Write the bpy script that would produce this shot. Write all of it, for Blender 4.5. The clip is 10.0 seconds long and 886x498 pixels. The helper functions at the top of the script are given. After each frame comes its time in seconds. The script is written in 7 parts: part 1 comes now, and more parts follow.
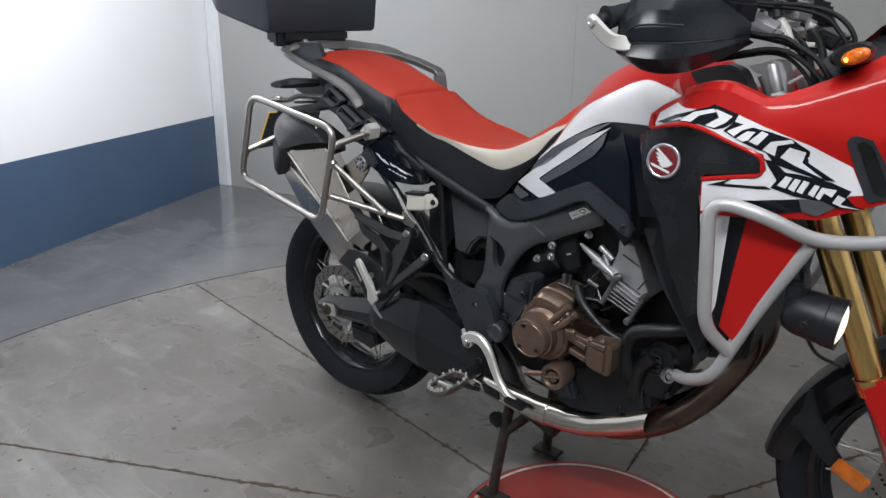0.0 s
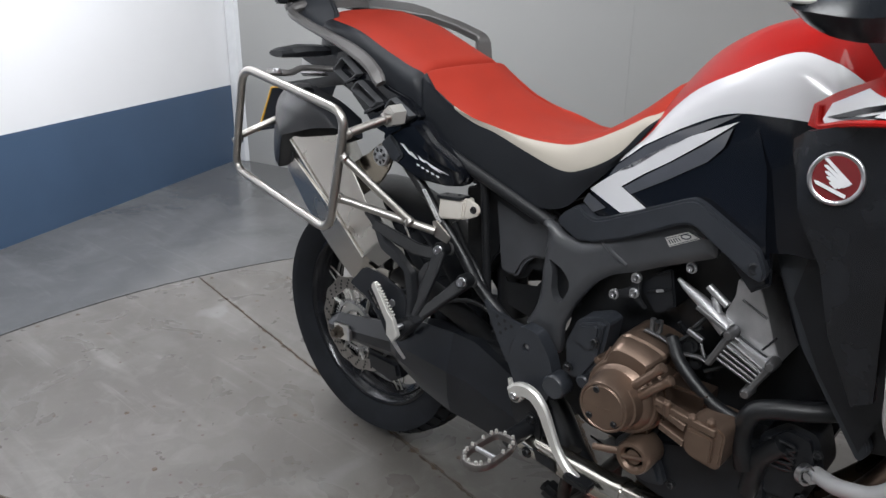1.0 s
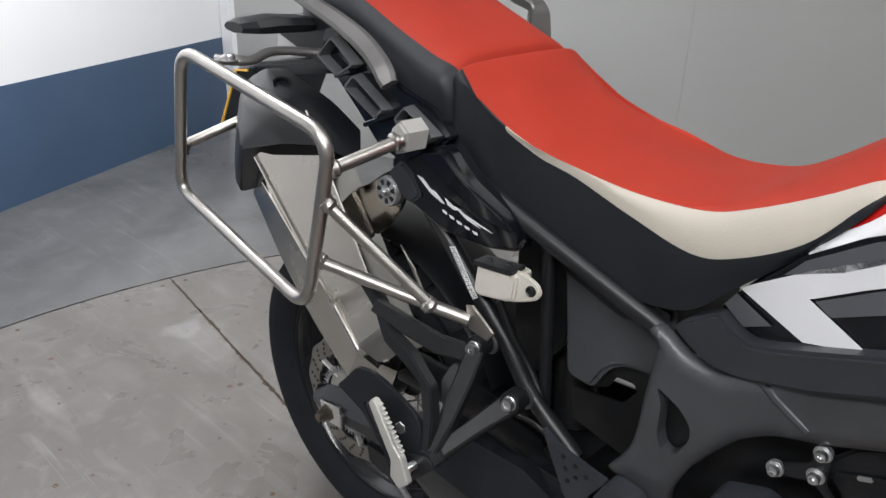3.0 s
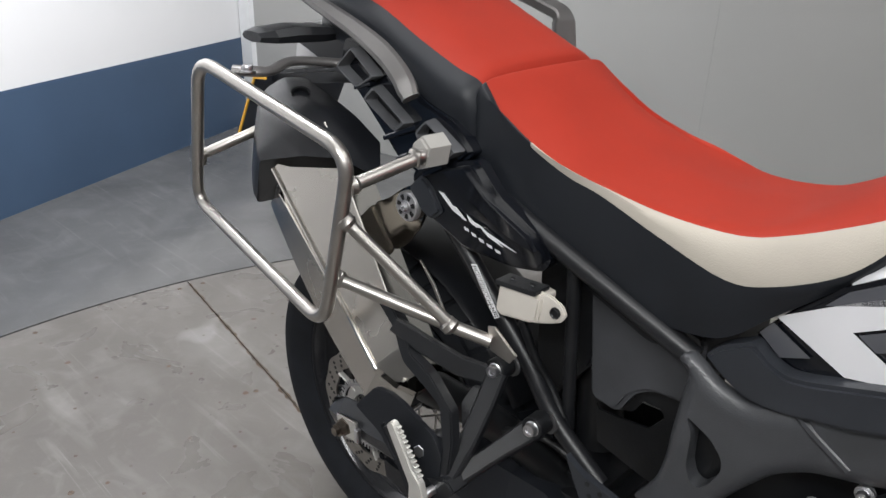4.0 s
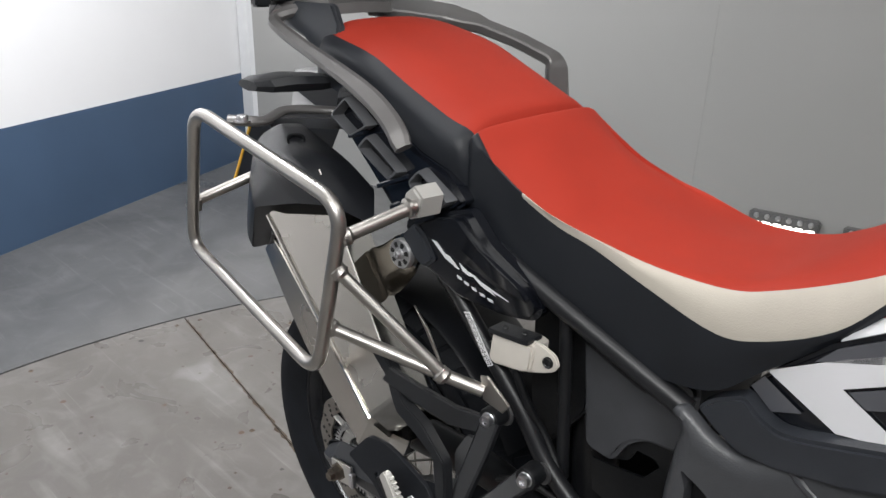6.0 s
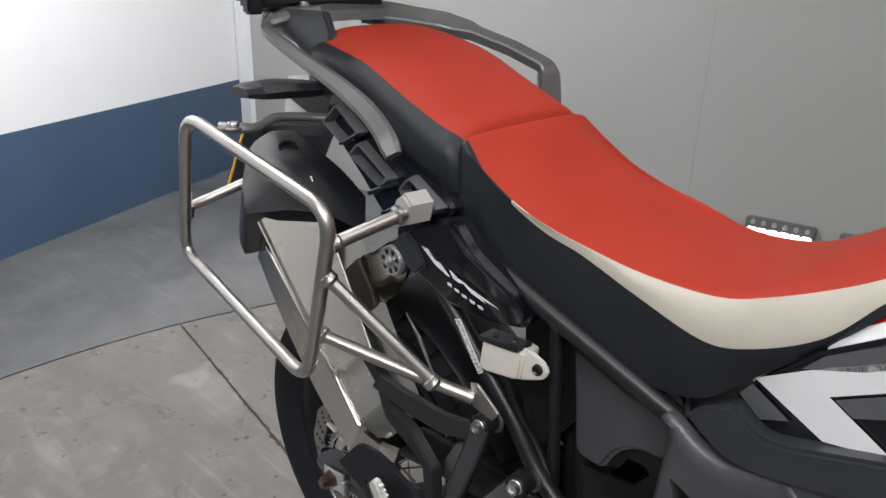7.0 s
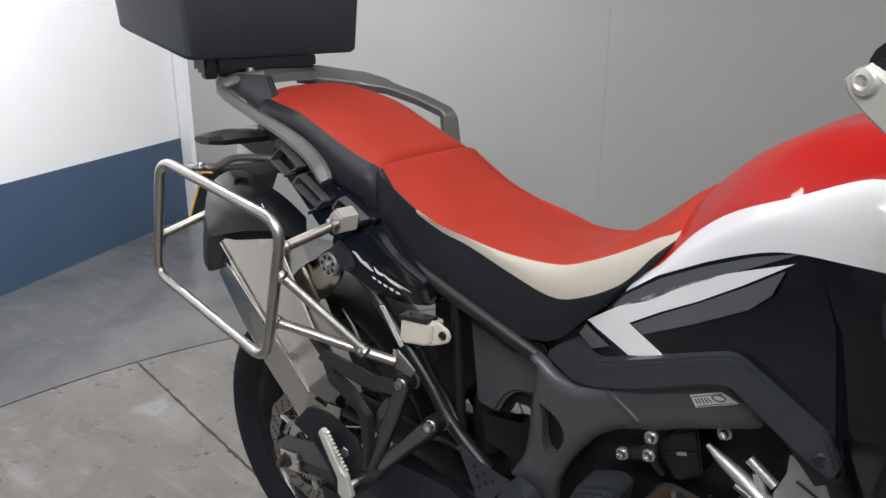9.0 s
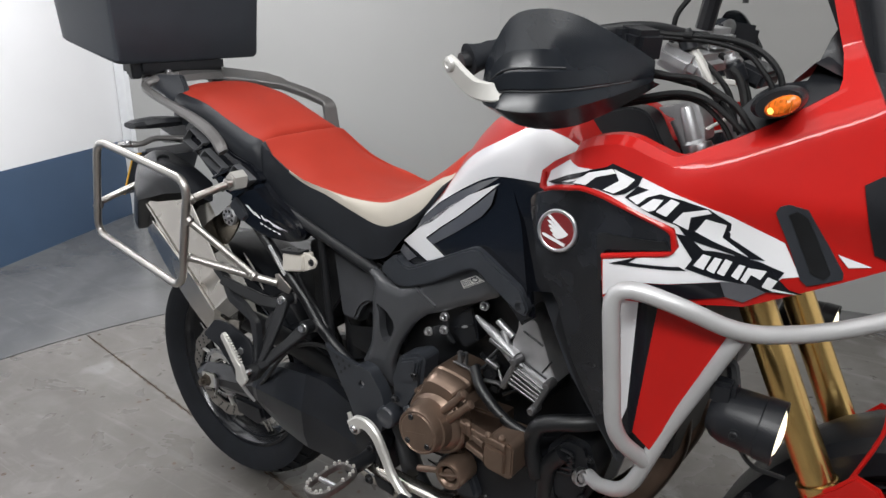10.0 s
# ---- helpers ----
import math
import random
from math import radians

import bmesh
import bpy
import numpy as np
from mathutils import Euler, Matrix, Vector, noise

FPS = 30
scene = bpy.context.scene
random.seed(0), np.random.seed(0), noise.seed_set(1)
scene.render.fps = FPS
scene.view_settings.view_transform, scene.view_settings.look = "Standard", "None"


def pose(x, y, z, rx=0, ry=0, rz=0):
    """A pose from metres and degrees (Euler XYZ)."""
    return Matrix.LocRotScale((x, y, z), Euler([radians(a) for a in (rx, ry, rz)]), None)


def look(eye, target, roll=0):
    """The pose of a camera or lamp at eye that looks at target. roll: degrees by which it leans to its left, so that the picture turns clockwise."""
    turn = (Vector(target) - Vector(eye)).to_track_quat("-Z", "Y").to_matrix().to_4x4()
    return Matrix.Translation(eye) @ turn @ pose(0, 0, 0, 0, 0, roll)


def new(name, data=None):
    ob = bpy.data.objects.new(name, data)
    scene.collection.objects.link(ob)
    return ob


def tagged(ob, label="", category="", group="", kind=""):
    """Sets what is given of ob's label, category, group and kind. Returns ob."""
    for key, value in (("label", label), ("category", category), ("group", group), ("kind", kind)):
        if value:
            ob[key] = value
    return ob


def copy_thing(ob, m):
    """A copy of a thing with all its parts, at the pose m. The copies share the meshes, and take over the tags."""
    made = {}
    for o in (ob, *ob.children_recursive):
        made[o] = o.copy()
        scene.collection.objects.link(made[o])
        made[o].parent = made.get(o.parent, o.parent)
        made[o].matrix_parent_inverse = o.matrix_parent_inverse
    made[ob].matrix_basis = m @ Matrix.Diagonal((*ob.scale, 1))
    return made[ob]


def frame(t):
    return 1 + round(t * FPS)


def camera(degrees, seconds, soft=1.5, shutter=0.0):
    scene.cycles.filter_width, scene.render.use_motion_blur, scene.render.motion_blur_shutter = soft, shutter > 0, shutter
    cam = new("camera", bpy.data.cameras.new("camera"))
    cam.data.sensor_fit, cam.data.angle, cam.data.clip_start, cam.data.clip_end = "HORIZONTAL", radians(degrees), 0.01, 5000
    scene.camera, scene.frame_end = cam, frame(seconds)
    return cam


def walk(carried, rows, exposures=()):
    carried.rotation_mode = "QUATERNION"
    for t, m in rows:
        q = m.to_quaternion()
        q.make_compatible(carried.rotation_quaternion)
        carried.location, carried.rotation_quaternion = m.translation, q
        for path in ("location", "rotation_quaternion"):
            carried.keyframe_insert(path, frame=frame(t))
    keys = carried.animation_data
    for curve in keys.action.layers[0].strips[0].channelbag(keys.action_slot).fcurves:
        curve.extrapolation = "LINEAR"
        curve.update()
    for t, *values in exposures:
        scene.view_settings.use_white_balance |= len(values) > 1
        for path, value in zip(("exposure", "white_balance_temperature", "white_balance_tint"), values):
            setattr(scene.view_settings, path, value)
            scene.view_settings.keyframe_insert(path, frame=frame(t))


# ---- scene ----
cam = camera(60.9, 10.0)
PATH = [
    (0, (1.6889, -1.6068, 1.2590), (0.4684, -0.1424, 0.6544), 0.42),
    (0.5, (1.5040, -1.4419, 1.2379), (0.2746, -0.0019, 0.5943), 0.25),
    (1, (1.3690, -1.2651, 1.2204), (0.1067, 0.1273, 0.5379), 0.71),
    (1.5, (1.1851, -1.1180, 1.1947), (-0.0671, 0.2594, 0.4625), 1.13),
    (2, (1.0570, -1.0217, 1.2141), (-0.1501, 0.3798, 0.4530), 0.70),
    (2.5, (0.9780, -0.9318, 1.2184), (-0.2090, 0.4727, 0.4314), 1.70),
    (3, (0.9441, -0.8616, 1.2150), (-0.2989, 0.4788, 0.4024), 1.79),
    (4.5, (0.9090, -0.8384, 1.2369), (-0.3670, 0.4682, 0.4198), 1.73),
    (5, (0.9150, -0.8388, 1.2449), (-0.3671, 0.4759, 0.4532), 1.82),
    (5.5, (0.9140, -0.8350, 1.2500), (-0.3761, 0.4887, 0.4847), 1.70),
    (7, (0.9230, -0.8191, 1.2537), (-0.3762, 0.5133, 0.5196), 1.59),
    (7.5, (0.9360, -0.8231, 1.2545), (-0.3632, 0.5120, 0.5266), 1.79),
    (8, (0.9669, -0.8425, 1.2639), (-0.3363, 0.4904, 0.5419), 1.69),
    (8.5, (1.0289, -0.9158, 1.2712), (-0.2865, 0.4462, 0.6253), 0.25),
    (9, (1.1659, -1.0254, 1.2853), (-0.0516, 0.4420, 0.6818), 0.21),
    (9.5, (1.4029, -1.1362, 1.2765), (0.2284, 0.3717, 0.6887), -0.14),
    (10, (1.6218, -1.2652, 1.3001), (0.4903, 0.2748, 0.7106), -0.39),
]
walk(cam, [(t, look(eye, target, roll)) for t, eye, target, roll in PATH],
     exposures=[(0, -0.13, 6260, 10), (0.5, -0.11, 6280, 10), (1.0, -0.07, 6300, 10), (1.5, 0.04, 6330, 10), (2.5, 0.01, 6400, 10), (5.5, 0.00, 6500, 10), (7.5, -0.06, 6480, 10), (8.5, -0.06, 6460, 10), (10, 0.03, 6480, 10)])

# ---- light: a closed photo booth lit from above, plus added fill lamps ----
world = bpy.data.worlds.new("world")
scene.world = world
world.use_nodes = True
world.node_tree.nodes["Background"].inputs[0].default_value = (0.8, 0.85, 0.9, 1)
world.node_tree.nodes["Background"].inputs[1].default_value = 0.05


def area_lamp(name, place, target, sx, sy, watts, colour=(1, 1, 1)):
    data = bpy.data.lights.new(name, "AREA")
    data.shape, data.size, data.size_y, data.energy, data.color = "RECTANGLE", sx, sy, watts, colour
    ob = new(name, data)
    ob.matrix_world = look(place, target)
    return ob


area_lamp("ceiling_light_main", (0.65, -0.75, 3.02), (0.65, -0.75, 0), 4.6, 1.2, 30, (0.985, 0.985, 0.98))
# unseen fill lamp added to brighten the bike's right side
area_lamp("fill_light_front", (1.75, -2.35, 2.95), (0.9, -0.2, 0.7), 3.2, 0.35, 102, (0.985, 0.985, 0.98))
# second unseen fill, lifts the floor and fork at the front wheel
area_lamp("fill_light_back", (2.2, 0.35, 3.02), (2.2, 0.35, 0), 1.2, 1.8, 26, (0.985, 0.985, 0.97))
# no lamp known here: added to brighten the west wall
area_lamp("fill_light_wall", (-1.75, 0.1, 3.0), (-2.75, 0.2, 1.2), 0.6, 2.6, 160, (0.97, 0.975, 1.0))

# ---- materials ----


def mat(name, colour, rough=0.5, metal=0.0, vary=0.12, scale=18.0, bump=0.0, bump_scale=400.0, coat=0.0, rough_vary=0.1, fine=0.0, emit=0.0, stretch=(1, 1, 1), spec=0.5):
    """A surface with slow stains, fine grain and relief, in object space."""
    m = bpy.data.materials.new(name)
    m.use_nodes = True
    nt = m.node_tree
    n, l = nt.nodes, nt.links
    p = n["Principled BSDF"]
    co = n.new("ShaderNodeTexCoord")
    mp = n.new("ShaderNodeMapping")
    mp.inputs["Scale"].default_value = stretch
    l.new(co.outputs["Object"], mp.inputs[0])
    no = n.new("ShaderNodeTexNoise")
    no.inputs["Scale"].default_value, no.inputs["Detail"].default_value = scale, 6
    l.new(mp.outputs[0], no.inputs[0])
    fi = n.new("ShaderNodeTexNoise")
    fi.inputs["Scale"].default_value, fi.inputs["Detail"].default_value = bump_scale, 3
    l.new(mp.outputs[0], fi.inputs[0])
    add = n.new("ShaderNodeMath")
    add.operation = "MULTIPLY_ADD"
    add.inputs[1].default_value = fine
    l.new(fi.outputs[0], add.inputs[0])
    l.new(no.outputs[0], add.inputs[2])
    ramp = n.new("ShaderNodeMapRange")
    ramp.inputs[1].default_value, ramp.inputs[2].default_value = 0.3, 0.7 + fine
    ramp.inputs[3].default_value, ramp.inputs[4].default_value = 1 - vary, 1 + vary
    l.new(add.outputs[0], ramp.inputs[0])
    mul = n.new("ShaderNodeVectorMath")
    mul.operation = "SCALE"
    mul.inputs[0].default_value = colour[:3]
    l.new(ramp.outputs[0], mul.inputs["Scale"])
    l.new(mul.outputs[0], p.inputs["Base Color"])
    rr = n.new("ShaderNodeMapRange")
    rr.inputs[3].default_value, rr.inputs[4].default_value = max(0.02, rough - rough_vary * rough), min(1, rough + rough_vary * rough)
    l.new(no.outputs[0], rr.inputs[0])
    l.new(rr.outputs[0], p.inputs["Roughness"])
    p.inputs["Metallic"].default_value = metal
    p.inputs["Coat Weight"].default_value = coat
    p.inputs["Specular IOR Level"].default_value = spec
    p.inputs["Coat Roughness"].default_value = 0.04
    if bump:
        b = n.new("ShaderNodeBump")
        b.inputs["Strength"].default_value, b.inputs["Distance"].default_value = bump, 0.001
        l.new(fi.outputs[0], b.inputs["Height"])
        l.new(b.outputs[0], p.inputs["Normal"])
    if emit:
        p.inputs["Emission Color"].default_value = colour
        p.inputs["Emission Strength"].default_value = emit
    return m


RED = mat("red_paint", (0.41, 0.009, 0.007, 1), 0.45, vary=0.05, scale=6, coat=0.40, spec=0.12)
SEATRED = mat("red_vinyl", (0.350, 0.033, 0.019, 1), 0.6, spec=0.15, vary=0.06, scale=10, bump=0.10, bump_scale=900)
CREAM = mat("cream_vinyl", (0.43, 0.395, 0.34, 1), 0.6, spec=0.3, vary=0.05, scale=12, bump=0.3, bump_scale=600)
SEATBLACK = mat("black_vinyl", (0.0125, 0.0145, 0.0185, 1), 0.46, spec=0.36, vary=0.15, bump=0.25, bump_scale=700)
WHITE = mat("white_paint", (0.74, 0.74, 0.76, 1), 0.22, vary=0.03, scale=6, coat=0.7)
GLOSS = mat("gloss_black_paint", (0.006, 0.007, 0.010, 1), 0.12, vary=0.2, scale=8, coat=0.15, spec=0.38)
DECALGREY = mat("grey_decal", (0.085, 0.088, 0.10, 1), 0.2, vary=0.06, coat=0.6)
PLASTIC = mat("black_plastic", (0.0095, 0.0105, 0.0130, 1), 0.34, spec=0.40, vary=0.2, bump=0.35, bump_scale=520)
SOFTPL = mat("dark_grey_plastic", (0.025, 0.028, 0.034, 1), 0.33, spec=0.5, vary=0.15, bump=0.25, bump_scale=600)
FRAMEB = mat("black_frame_paint", (0.0095, 0.0102, 0.0120, 1), 0.38, spec=0.5, vary=0.2, bump=0.1, bump_scale=300)
# near-black for dark parts and for shade painted into holes and recesses
DARKPIT = mat("near_black_parts_and_shade", (0.0052, 0.0058, 0.0070, 1), 0.42, vary=0.4, scale=30, bump=0.3, bump_scale=150)
TYRE = mat("tyre_rubber", (0.0092, 0.0108, 0.0142, 1), 0.7, spec=0.25, vary=0.3, scale=25, bump=0.5, bump_scale=220)
STEEL = mat("brushed_stainless", (0.47, 0.45, 0.425, 1), 0.35, 1.0, vary=0.10, scale=14, bump=0.15, bump_scale=500, rough_vary=0.18)
STEELSHEET = mat("silencer_sheet", (0.52, 0.495, 0.46, 1), 0.26, 1.0, vary=0.08, scale=9, bump=0.05, bump_scale=700, rough_vary=0.3)
POLISHED = mat("polished_guard", (0.66, 0.63, 0.58, 1), 0.16, 1.0, vary=0.08, scale=10, rough_vary=0.4)
SILVERBAR = mat("silver_powder_coat", (0.47, 0.47, 0.475, 1), 0.40, 0.4, vary=0.06, scale=12, bump=0.2, bump_scale=800)
ALLOY = mat("cast_alloy", (0.46, 0.46, 0.47, 1), 0.42, 0.8, vary=0.15, scale=25, bump=0.4, bump_scale=350)
ALLOYLIGHT = mat("light_alloy", (0.66, 0.65, 0.62, 1), 0.4, 0.6, vary=0.08, bump=0.2)
BRONZE = mat("bronze_engine_paint", (0.190, 0.133, 0.100, 1), 0.34, 0.7, vary=0.12, scale=20, bump=0.25, bump_scale=450)
GOLD = mat("gold_anodised", (0.86, 0.58, 0.22, 1), 0.25, 1.0, vary=0.06, scale=10)
RAIL = mat("grey_metallic_rail", (0.135, 0.130, 0.128, 1), 0.34, 0.35, vary=0.08, bump=0.15, bump_scale=700)
HEADER = mat("heat_stained_header", (0.125, 0.088, 0.068, 1), 0.30, 0.9, vary=0.5, scale=9, rough_vary=0.3)
BOLT = mat("zinc_bolt", (0.62, 0.62, 0.64, 1), 0.3, 1.0, vary=0.1)
DISC = mat("brake_disc_steel", (0.33, 0.315, 0.295, 1), 0.34, 1.0, vary=0.15, scale=40, rough_vary=0.3)
MILKY = mat("milky_reservoir", (0.62, 0.585, 0.53, 1), 0.30, vary=0.06, scale=20)
STRAPW = mat("pale_blasted_alloy", (0.52, 0.51, 0.485, 1), 0.5, 0.15, vary=0.06, bump=0.2)
DULLALLOY = mat("dull_cast_alloy", (0.20, 0.20, 0.205, 1), 0.42, 0.85, vary=0.2, bump=0.3, bump_scale=300)
AMBER = mat("amber_lens", (0.46, 0.115, 0.010, 1), 0.2, vary=0.3, scale=60, coat=0.5)
AMBERLIT = mat("amber_lamp_lit", (0.62, 0.13, 0.008, 1), 0.15, vary=0.45, scale=120, coat=0.6, emit=0.22)
BULBLIT = mat("amber_bulb_lit", (1.0, 0.55, 0.10, 1), 0.3, vary=0.2, scale=200, emit=1.6)
LENSLIT = mat("lamp_lens_lit", (1.0, 0.90, 0.66, 1), 0.2, vary=0.35, scale=70, emit=1.6)
PLATE = mat("yellow_plate", (0.80, 0.46, 0.05, 1), 0.4, vary=0.05)
WINDOWBLACK = mat("smoked_screen", (0.012, 0.013, 0.015, 1), 0.12, vary=0.1, coat=0.4)
BADGERED = mat("badge_red", (0.15, 0.012, 0.014, 1), 0.2, vary=0.1, coat=0.8)
RIMBLACK = mat("black_rim", (0.012, 0.013, 0.016, 1), 0.2, 0.1, vary=0.15, scale=20)
DIRTYSTAND = mat("worn_black_stand", (0.030, 0.027, 0.024, 1), 0.55, 0.2, vary=0.5, scale=40, bump=0.4, bump_scale=200)

# ---- building helpers ----


def ease(pts, rad, n=5, closed=False):
    """Round the corners of a polyline."""
    pts = [Vector(p) for p in pts]
    out = []
    m = len(pts)
    for i, p in enumerate(pts):
        if not closed and i in (0, m - 1):
            out.append(p)
            continue
        a, b = pts[i - 1], pts[(i + 1) % m]
        u, v = (a - p), (b - p)
        r = min(rad, u.length * 0.48, v.length * 0.48)
        s, e = p + u.normalized() * r, p + v.normalized() * r
        for k in range(n + 1):
            t = k / n
            out.append((1 - t) ** 2 * s + 2 * t * (1 - t) * p + t * t * e)
    return out


def spline(pts, n=6, closed=False):
    """A Catmull-Rom curve through points."""
    pts = [Vector(p) for p in pts]
    m = len(pts)
    out = []
    for i in range(m if closed else m - 1):
        if closed:
            p0, p1, p2, p3 = pts[i - 1], pts[i], pts[(i + 1) % m], pts[(i + 2) % m]
        else:
            p1, p2 = pts[i], pts[i + 1]
            p0 = pts[i - 1] if i else p1 * 2 - p2
            p3 = pts[i + 2] if i + 2 < m else p2 * 2 - p1
        for k in range(n):
            t = k / n
            out.append(0.5 * ((2 * p1) + (p2 - p0) * t + (2 * p0 - 5 * p1 + 4 * p2 - p3) * t * t + (3 * p1 - p0 - 3 * p2 + p3) * t ** 3))
    if not closed:
        out.append(pts[-1])
    return out


def loft(bm, rings, cap=True, closed=True, mats=None):
    """Skin rings of equal count; mats gives a material index for each strip of the ring."""
    vs = [[bm.verts.new(p) for p in r] for r in rings]
    k = len(rings[0])
    for a, b in zip(vs, vs[1:]):
        for i in range(k if closed else k - 1):
            j = (i + 1) % k
            f = bm.faces.new((a[i], a[j], b[j], b[i]))
            if mats:
                f.material_index = mats[i]
    if cap and closed:
        bm.faces.new(list(reversed(vs[0])))
        bm.faces.new(vs[-1])
    return vs


def tube(bm, path, r, seg=12, closed=False, flat=1.0):
    """Sweep a round (or flattened) section along a path."""
    path = [Vector(p) for p in path]
    m = len(path)
    rings = []
    up = None
    for i, p in enumerate(path):
        a = path[i - 1] if (i or closed) else p
        b = path[(i + 1) % m] if (i < m - 1 or closed) else p
        d = (b - a).normalized()
        if up is None:
            up = Vector((0, 0, 1)) if abs(d.z) < 0.9 else Vector((1, 0, 0))
        x = d.cross(up)
        if x.length < 1e-5:
            x = d.orthogonal()
        x.normalize()
        up = x.cross(d).normalized()
        rr = r[i] if isinstance(r, (list, tuple)) else r
        rings.append([p + x * math.cos(t) * rr + up * math.sin(t) * rr * flat for t in (2 * math.pi * k / seg for k in range(seg))])
    if closed:
        rings.append(rings[0])
        loft(bm, rings, cap=False)
        bmesh.ops.remove_doubles(bm, verts=bm.verts[:], dist=1e-6)
    else:
        loft(bm, rings)


def bar(bm, path, w, h, up, ch=0.3):
    """Sweep a chamfered flat section, w wide and h thick, along a path."""
    path = [Vector(p) for p in path]
    rings = []
    for i, p in enumerate(path):
        d = (path[min(i + 1, len(path) - 1)] - path[max(i - 1, 0)]).normalized()
        s = d.cross(Vector(up)).normalized()
        u = s.cross(d).normalized()
        a = (w[i] if isinstance(w, (list, tuple)) else w) / 2
        b = (h[i] if isinstance(h, (list, tuple)) else h) / 2
        c = min(a, b) * ch
        rings.append([p + s * x + u * y for x, y in ((a - c, -b), (a, c - b), (a, b - c), (a - c, b), (c - a, b), (-a, b - c), (-a, c - b), (c - a, -b))])
    loft(bm, rings)


def pierced(outer, inner, y, thick, bevel=0.004):
    """A panel with one opening through it; both outlines in (x, z)."""
    f = y if callable(y) else (lambda x, z: y)
    bm = bmesh.new()
    es = []
    for o in (outer, inner):
        vs = [bm.verts.new((p[0], f(p[0], p[2]), p[2])) for p in o]
        es += [bm.edges.new((vs[k], vs[(k + 1) % len(vs)])) for k in range(len(vs))]
    bmesh.ops.triangle_fill(bm, use_beauty=True, use_dissolve=False, edges=es)
    r = bmesh.ops.extrude_face_region(bm, geom=bm.faces[:])
    bmesh.ops.translate(bm, vec=(0, thick, 0), verts=[e for e in r["geom"] if isinstance(e, bmesh.types.BMVert)])
    bmesh.ops.recalc_face_normals(bm, faces=bm.faces[:])
    sharp = [e for e in bm.edges if len(e.link_faces) == 2 and e.calc_face_angle(0) > 1.0 and abs(e.verts[0].co.y - f(e.verts[0].co.x, e.verts[0].co.z)) < 1e-4 and abs(e.verts[1].co.y - f(e.verts[1].co.x, e.verts[1].co.z)) < 1e-4]
    if bevel:
        bmesh.ops.bevel(bm, geom=sharp, offset=bevel, segments=3, affect="EDGES", clamp_overlap=True)
    return bm


def curved_panel(outline, yf, thick=0.012, off=0.0, grid=0.03):
    """A panel cut to an outline and bent over yf by cutting it into small cells."""
    bm = bmesh.new()
    f = bm.faces.new([bm.verts.new((x, 0, z)) for x, z in outline])
    xs = [p[0] for p in outline]
    zs = [p[1] for p in outline]
    for lo, hi, no in ((min(xs), max(xs), (1, 0, 0)), (min(zs), max(zs), (0, 0, 1))):
        n = int((hi - lo) / grid)
        for k in range(1, n + 1):
            c = lo + (hi - lo) * k / (n + 1)
            bmesh.ops.bisect_plane(bm, geom=bm.verts[:] + bm.edges[:] + bm.faces[:], plane_co=(c, 0, 0) if no[0] else (0, 0, c), plane_no=no)
    for v in bm.verts:
        v.co.y = yf(v.co.x, v.co.z) - off
    r = bmesh.ops.extrude_face_region(bm, geom=bm.faces[:])
    bmesh.ops.translate(bm, vec=(0, thick, 0), verts=[e for e in r["geom"] if isinstance(e, bmesh.types.BMVert)])
    return bm


def crowned(outer, inner, y, thick, rise, width):
    """A pierced panel whose front swells from its outer edge by rise over width; gives the mesh and its front surface."""
    f = y if callable(y) else (lambda x, z: y)
    bm = bmesh.new()
    es = []
    for o in (outer, inner):
        vs = [bm.verts.new((p[0], 0, p[2])) for p in o]
        es += [bm.edges.new((vs[k], vs[(k + 1) % len(vs)])) for k in range(len(vs))]
    sg = np.array([(p[0], p[2], outer[(k + 1) % len(outer)][0], outer[(k + 1) % len(outer)][2]) for k, p in enumerate(outer)])

    def front(x, z):
        ax, az, bx, bz = sg.T
        dx, dz = bx - ax, bz - az
        t = np.clip(((x - ax) * dx + (z - az) * dz) / (dx * dx + dz * dz + 1e-12), 0, 1)
        d = np.sqrt((ax + t * dx - x) ** 2 + (az + t * dz - z) ** 2).min()
        return f(x, z) - rise * math.sin(math.pi / 2 * min(1.0, d / width)) ** 0.8

    bmesh.ops.triangle_fill(bm, use_beauty=True, use_dissolve=False, edges=es)
    for step in (0.05, 0.025, 0.012, 0.007):
        long = [e for e in bm.edges if e.calc_length() > step]
        bmesh.ops.subdivide_edges(bm, edges=long, cuts=1)
        bmesh.ops.triangulate(bm, faces=bm.faces[:])
        bmesh.ops.beautify_fill(bm, faces=bm.faces[:], edges=[e for e in bm.edges if len(e.link_faces) == 2])
    for v in bm.verts:
        v.co.y = front(v.co.x, v.co.z)
    r = bmesh.ops.extrude_face_region(bm, geom=bm.faces[:])
    for e in r["geom"]:
        if isinstance(e, bmesh.types.BMVert):
            e.co.y = f(e.co.x, e.co.z) + thick
    bmesh.ops.recalc_face_normals(bm, faces=bm.faces[:])
    return bm, front


def lathe(bm, profile, centre=(0, 0, 0), axis="y", seg=48, closed=False):
    """Turn a profile of (radius, along) about an axis."""
    c = Vector(centre)
    ax = {"x": Vector((1, 0, 0)), "y": Vector((0, 1, 0)), "z": Vector((0, 0, 1))}[axis] if isinstance(axis, str) else Vector(axis).normalized()
    u = ax.orthogonal().normalized()
    v = ax.cross(u)
    rings = []
    for k in range(seg + 1):
        t = 2 * math.pi * k / seg
        rings.append([c + ax * h + (u * math.cos(t) + v * math.sin(t)) * r for r, h in profile])
    loft(bm, rings, cap=False, closed=closed)
    bmesh.ops.remove_doubles(bm, verts=bm.verts[:], dist=1e-6)


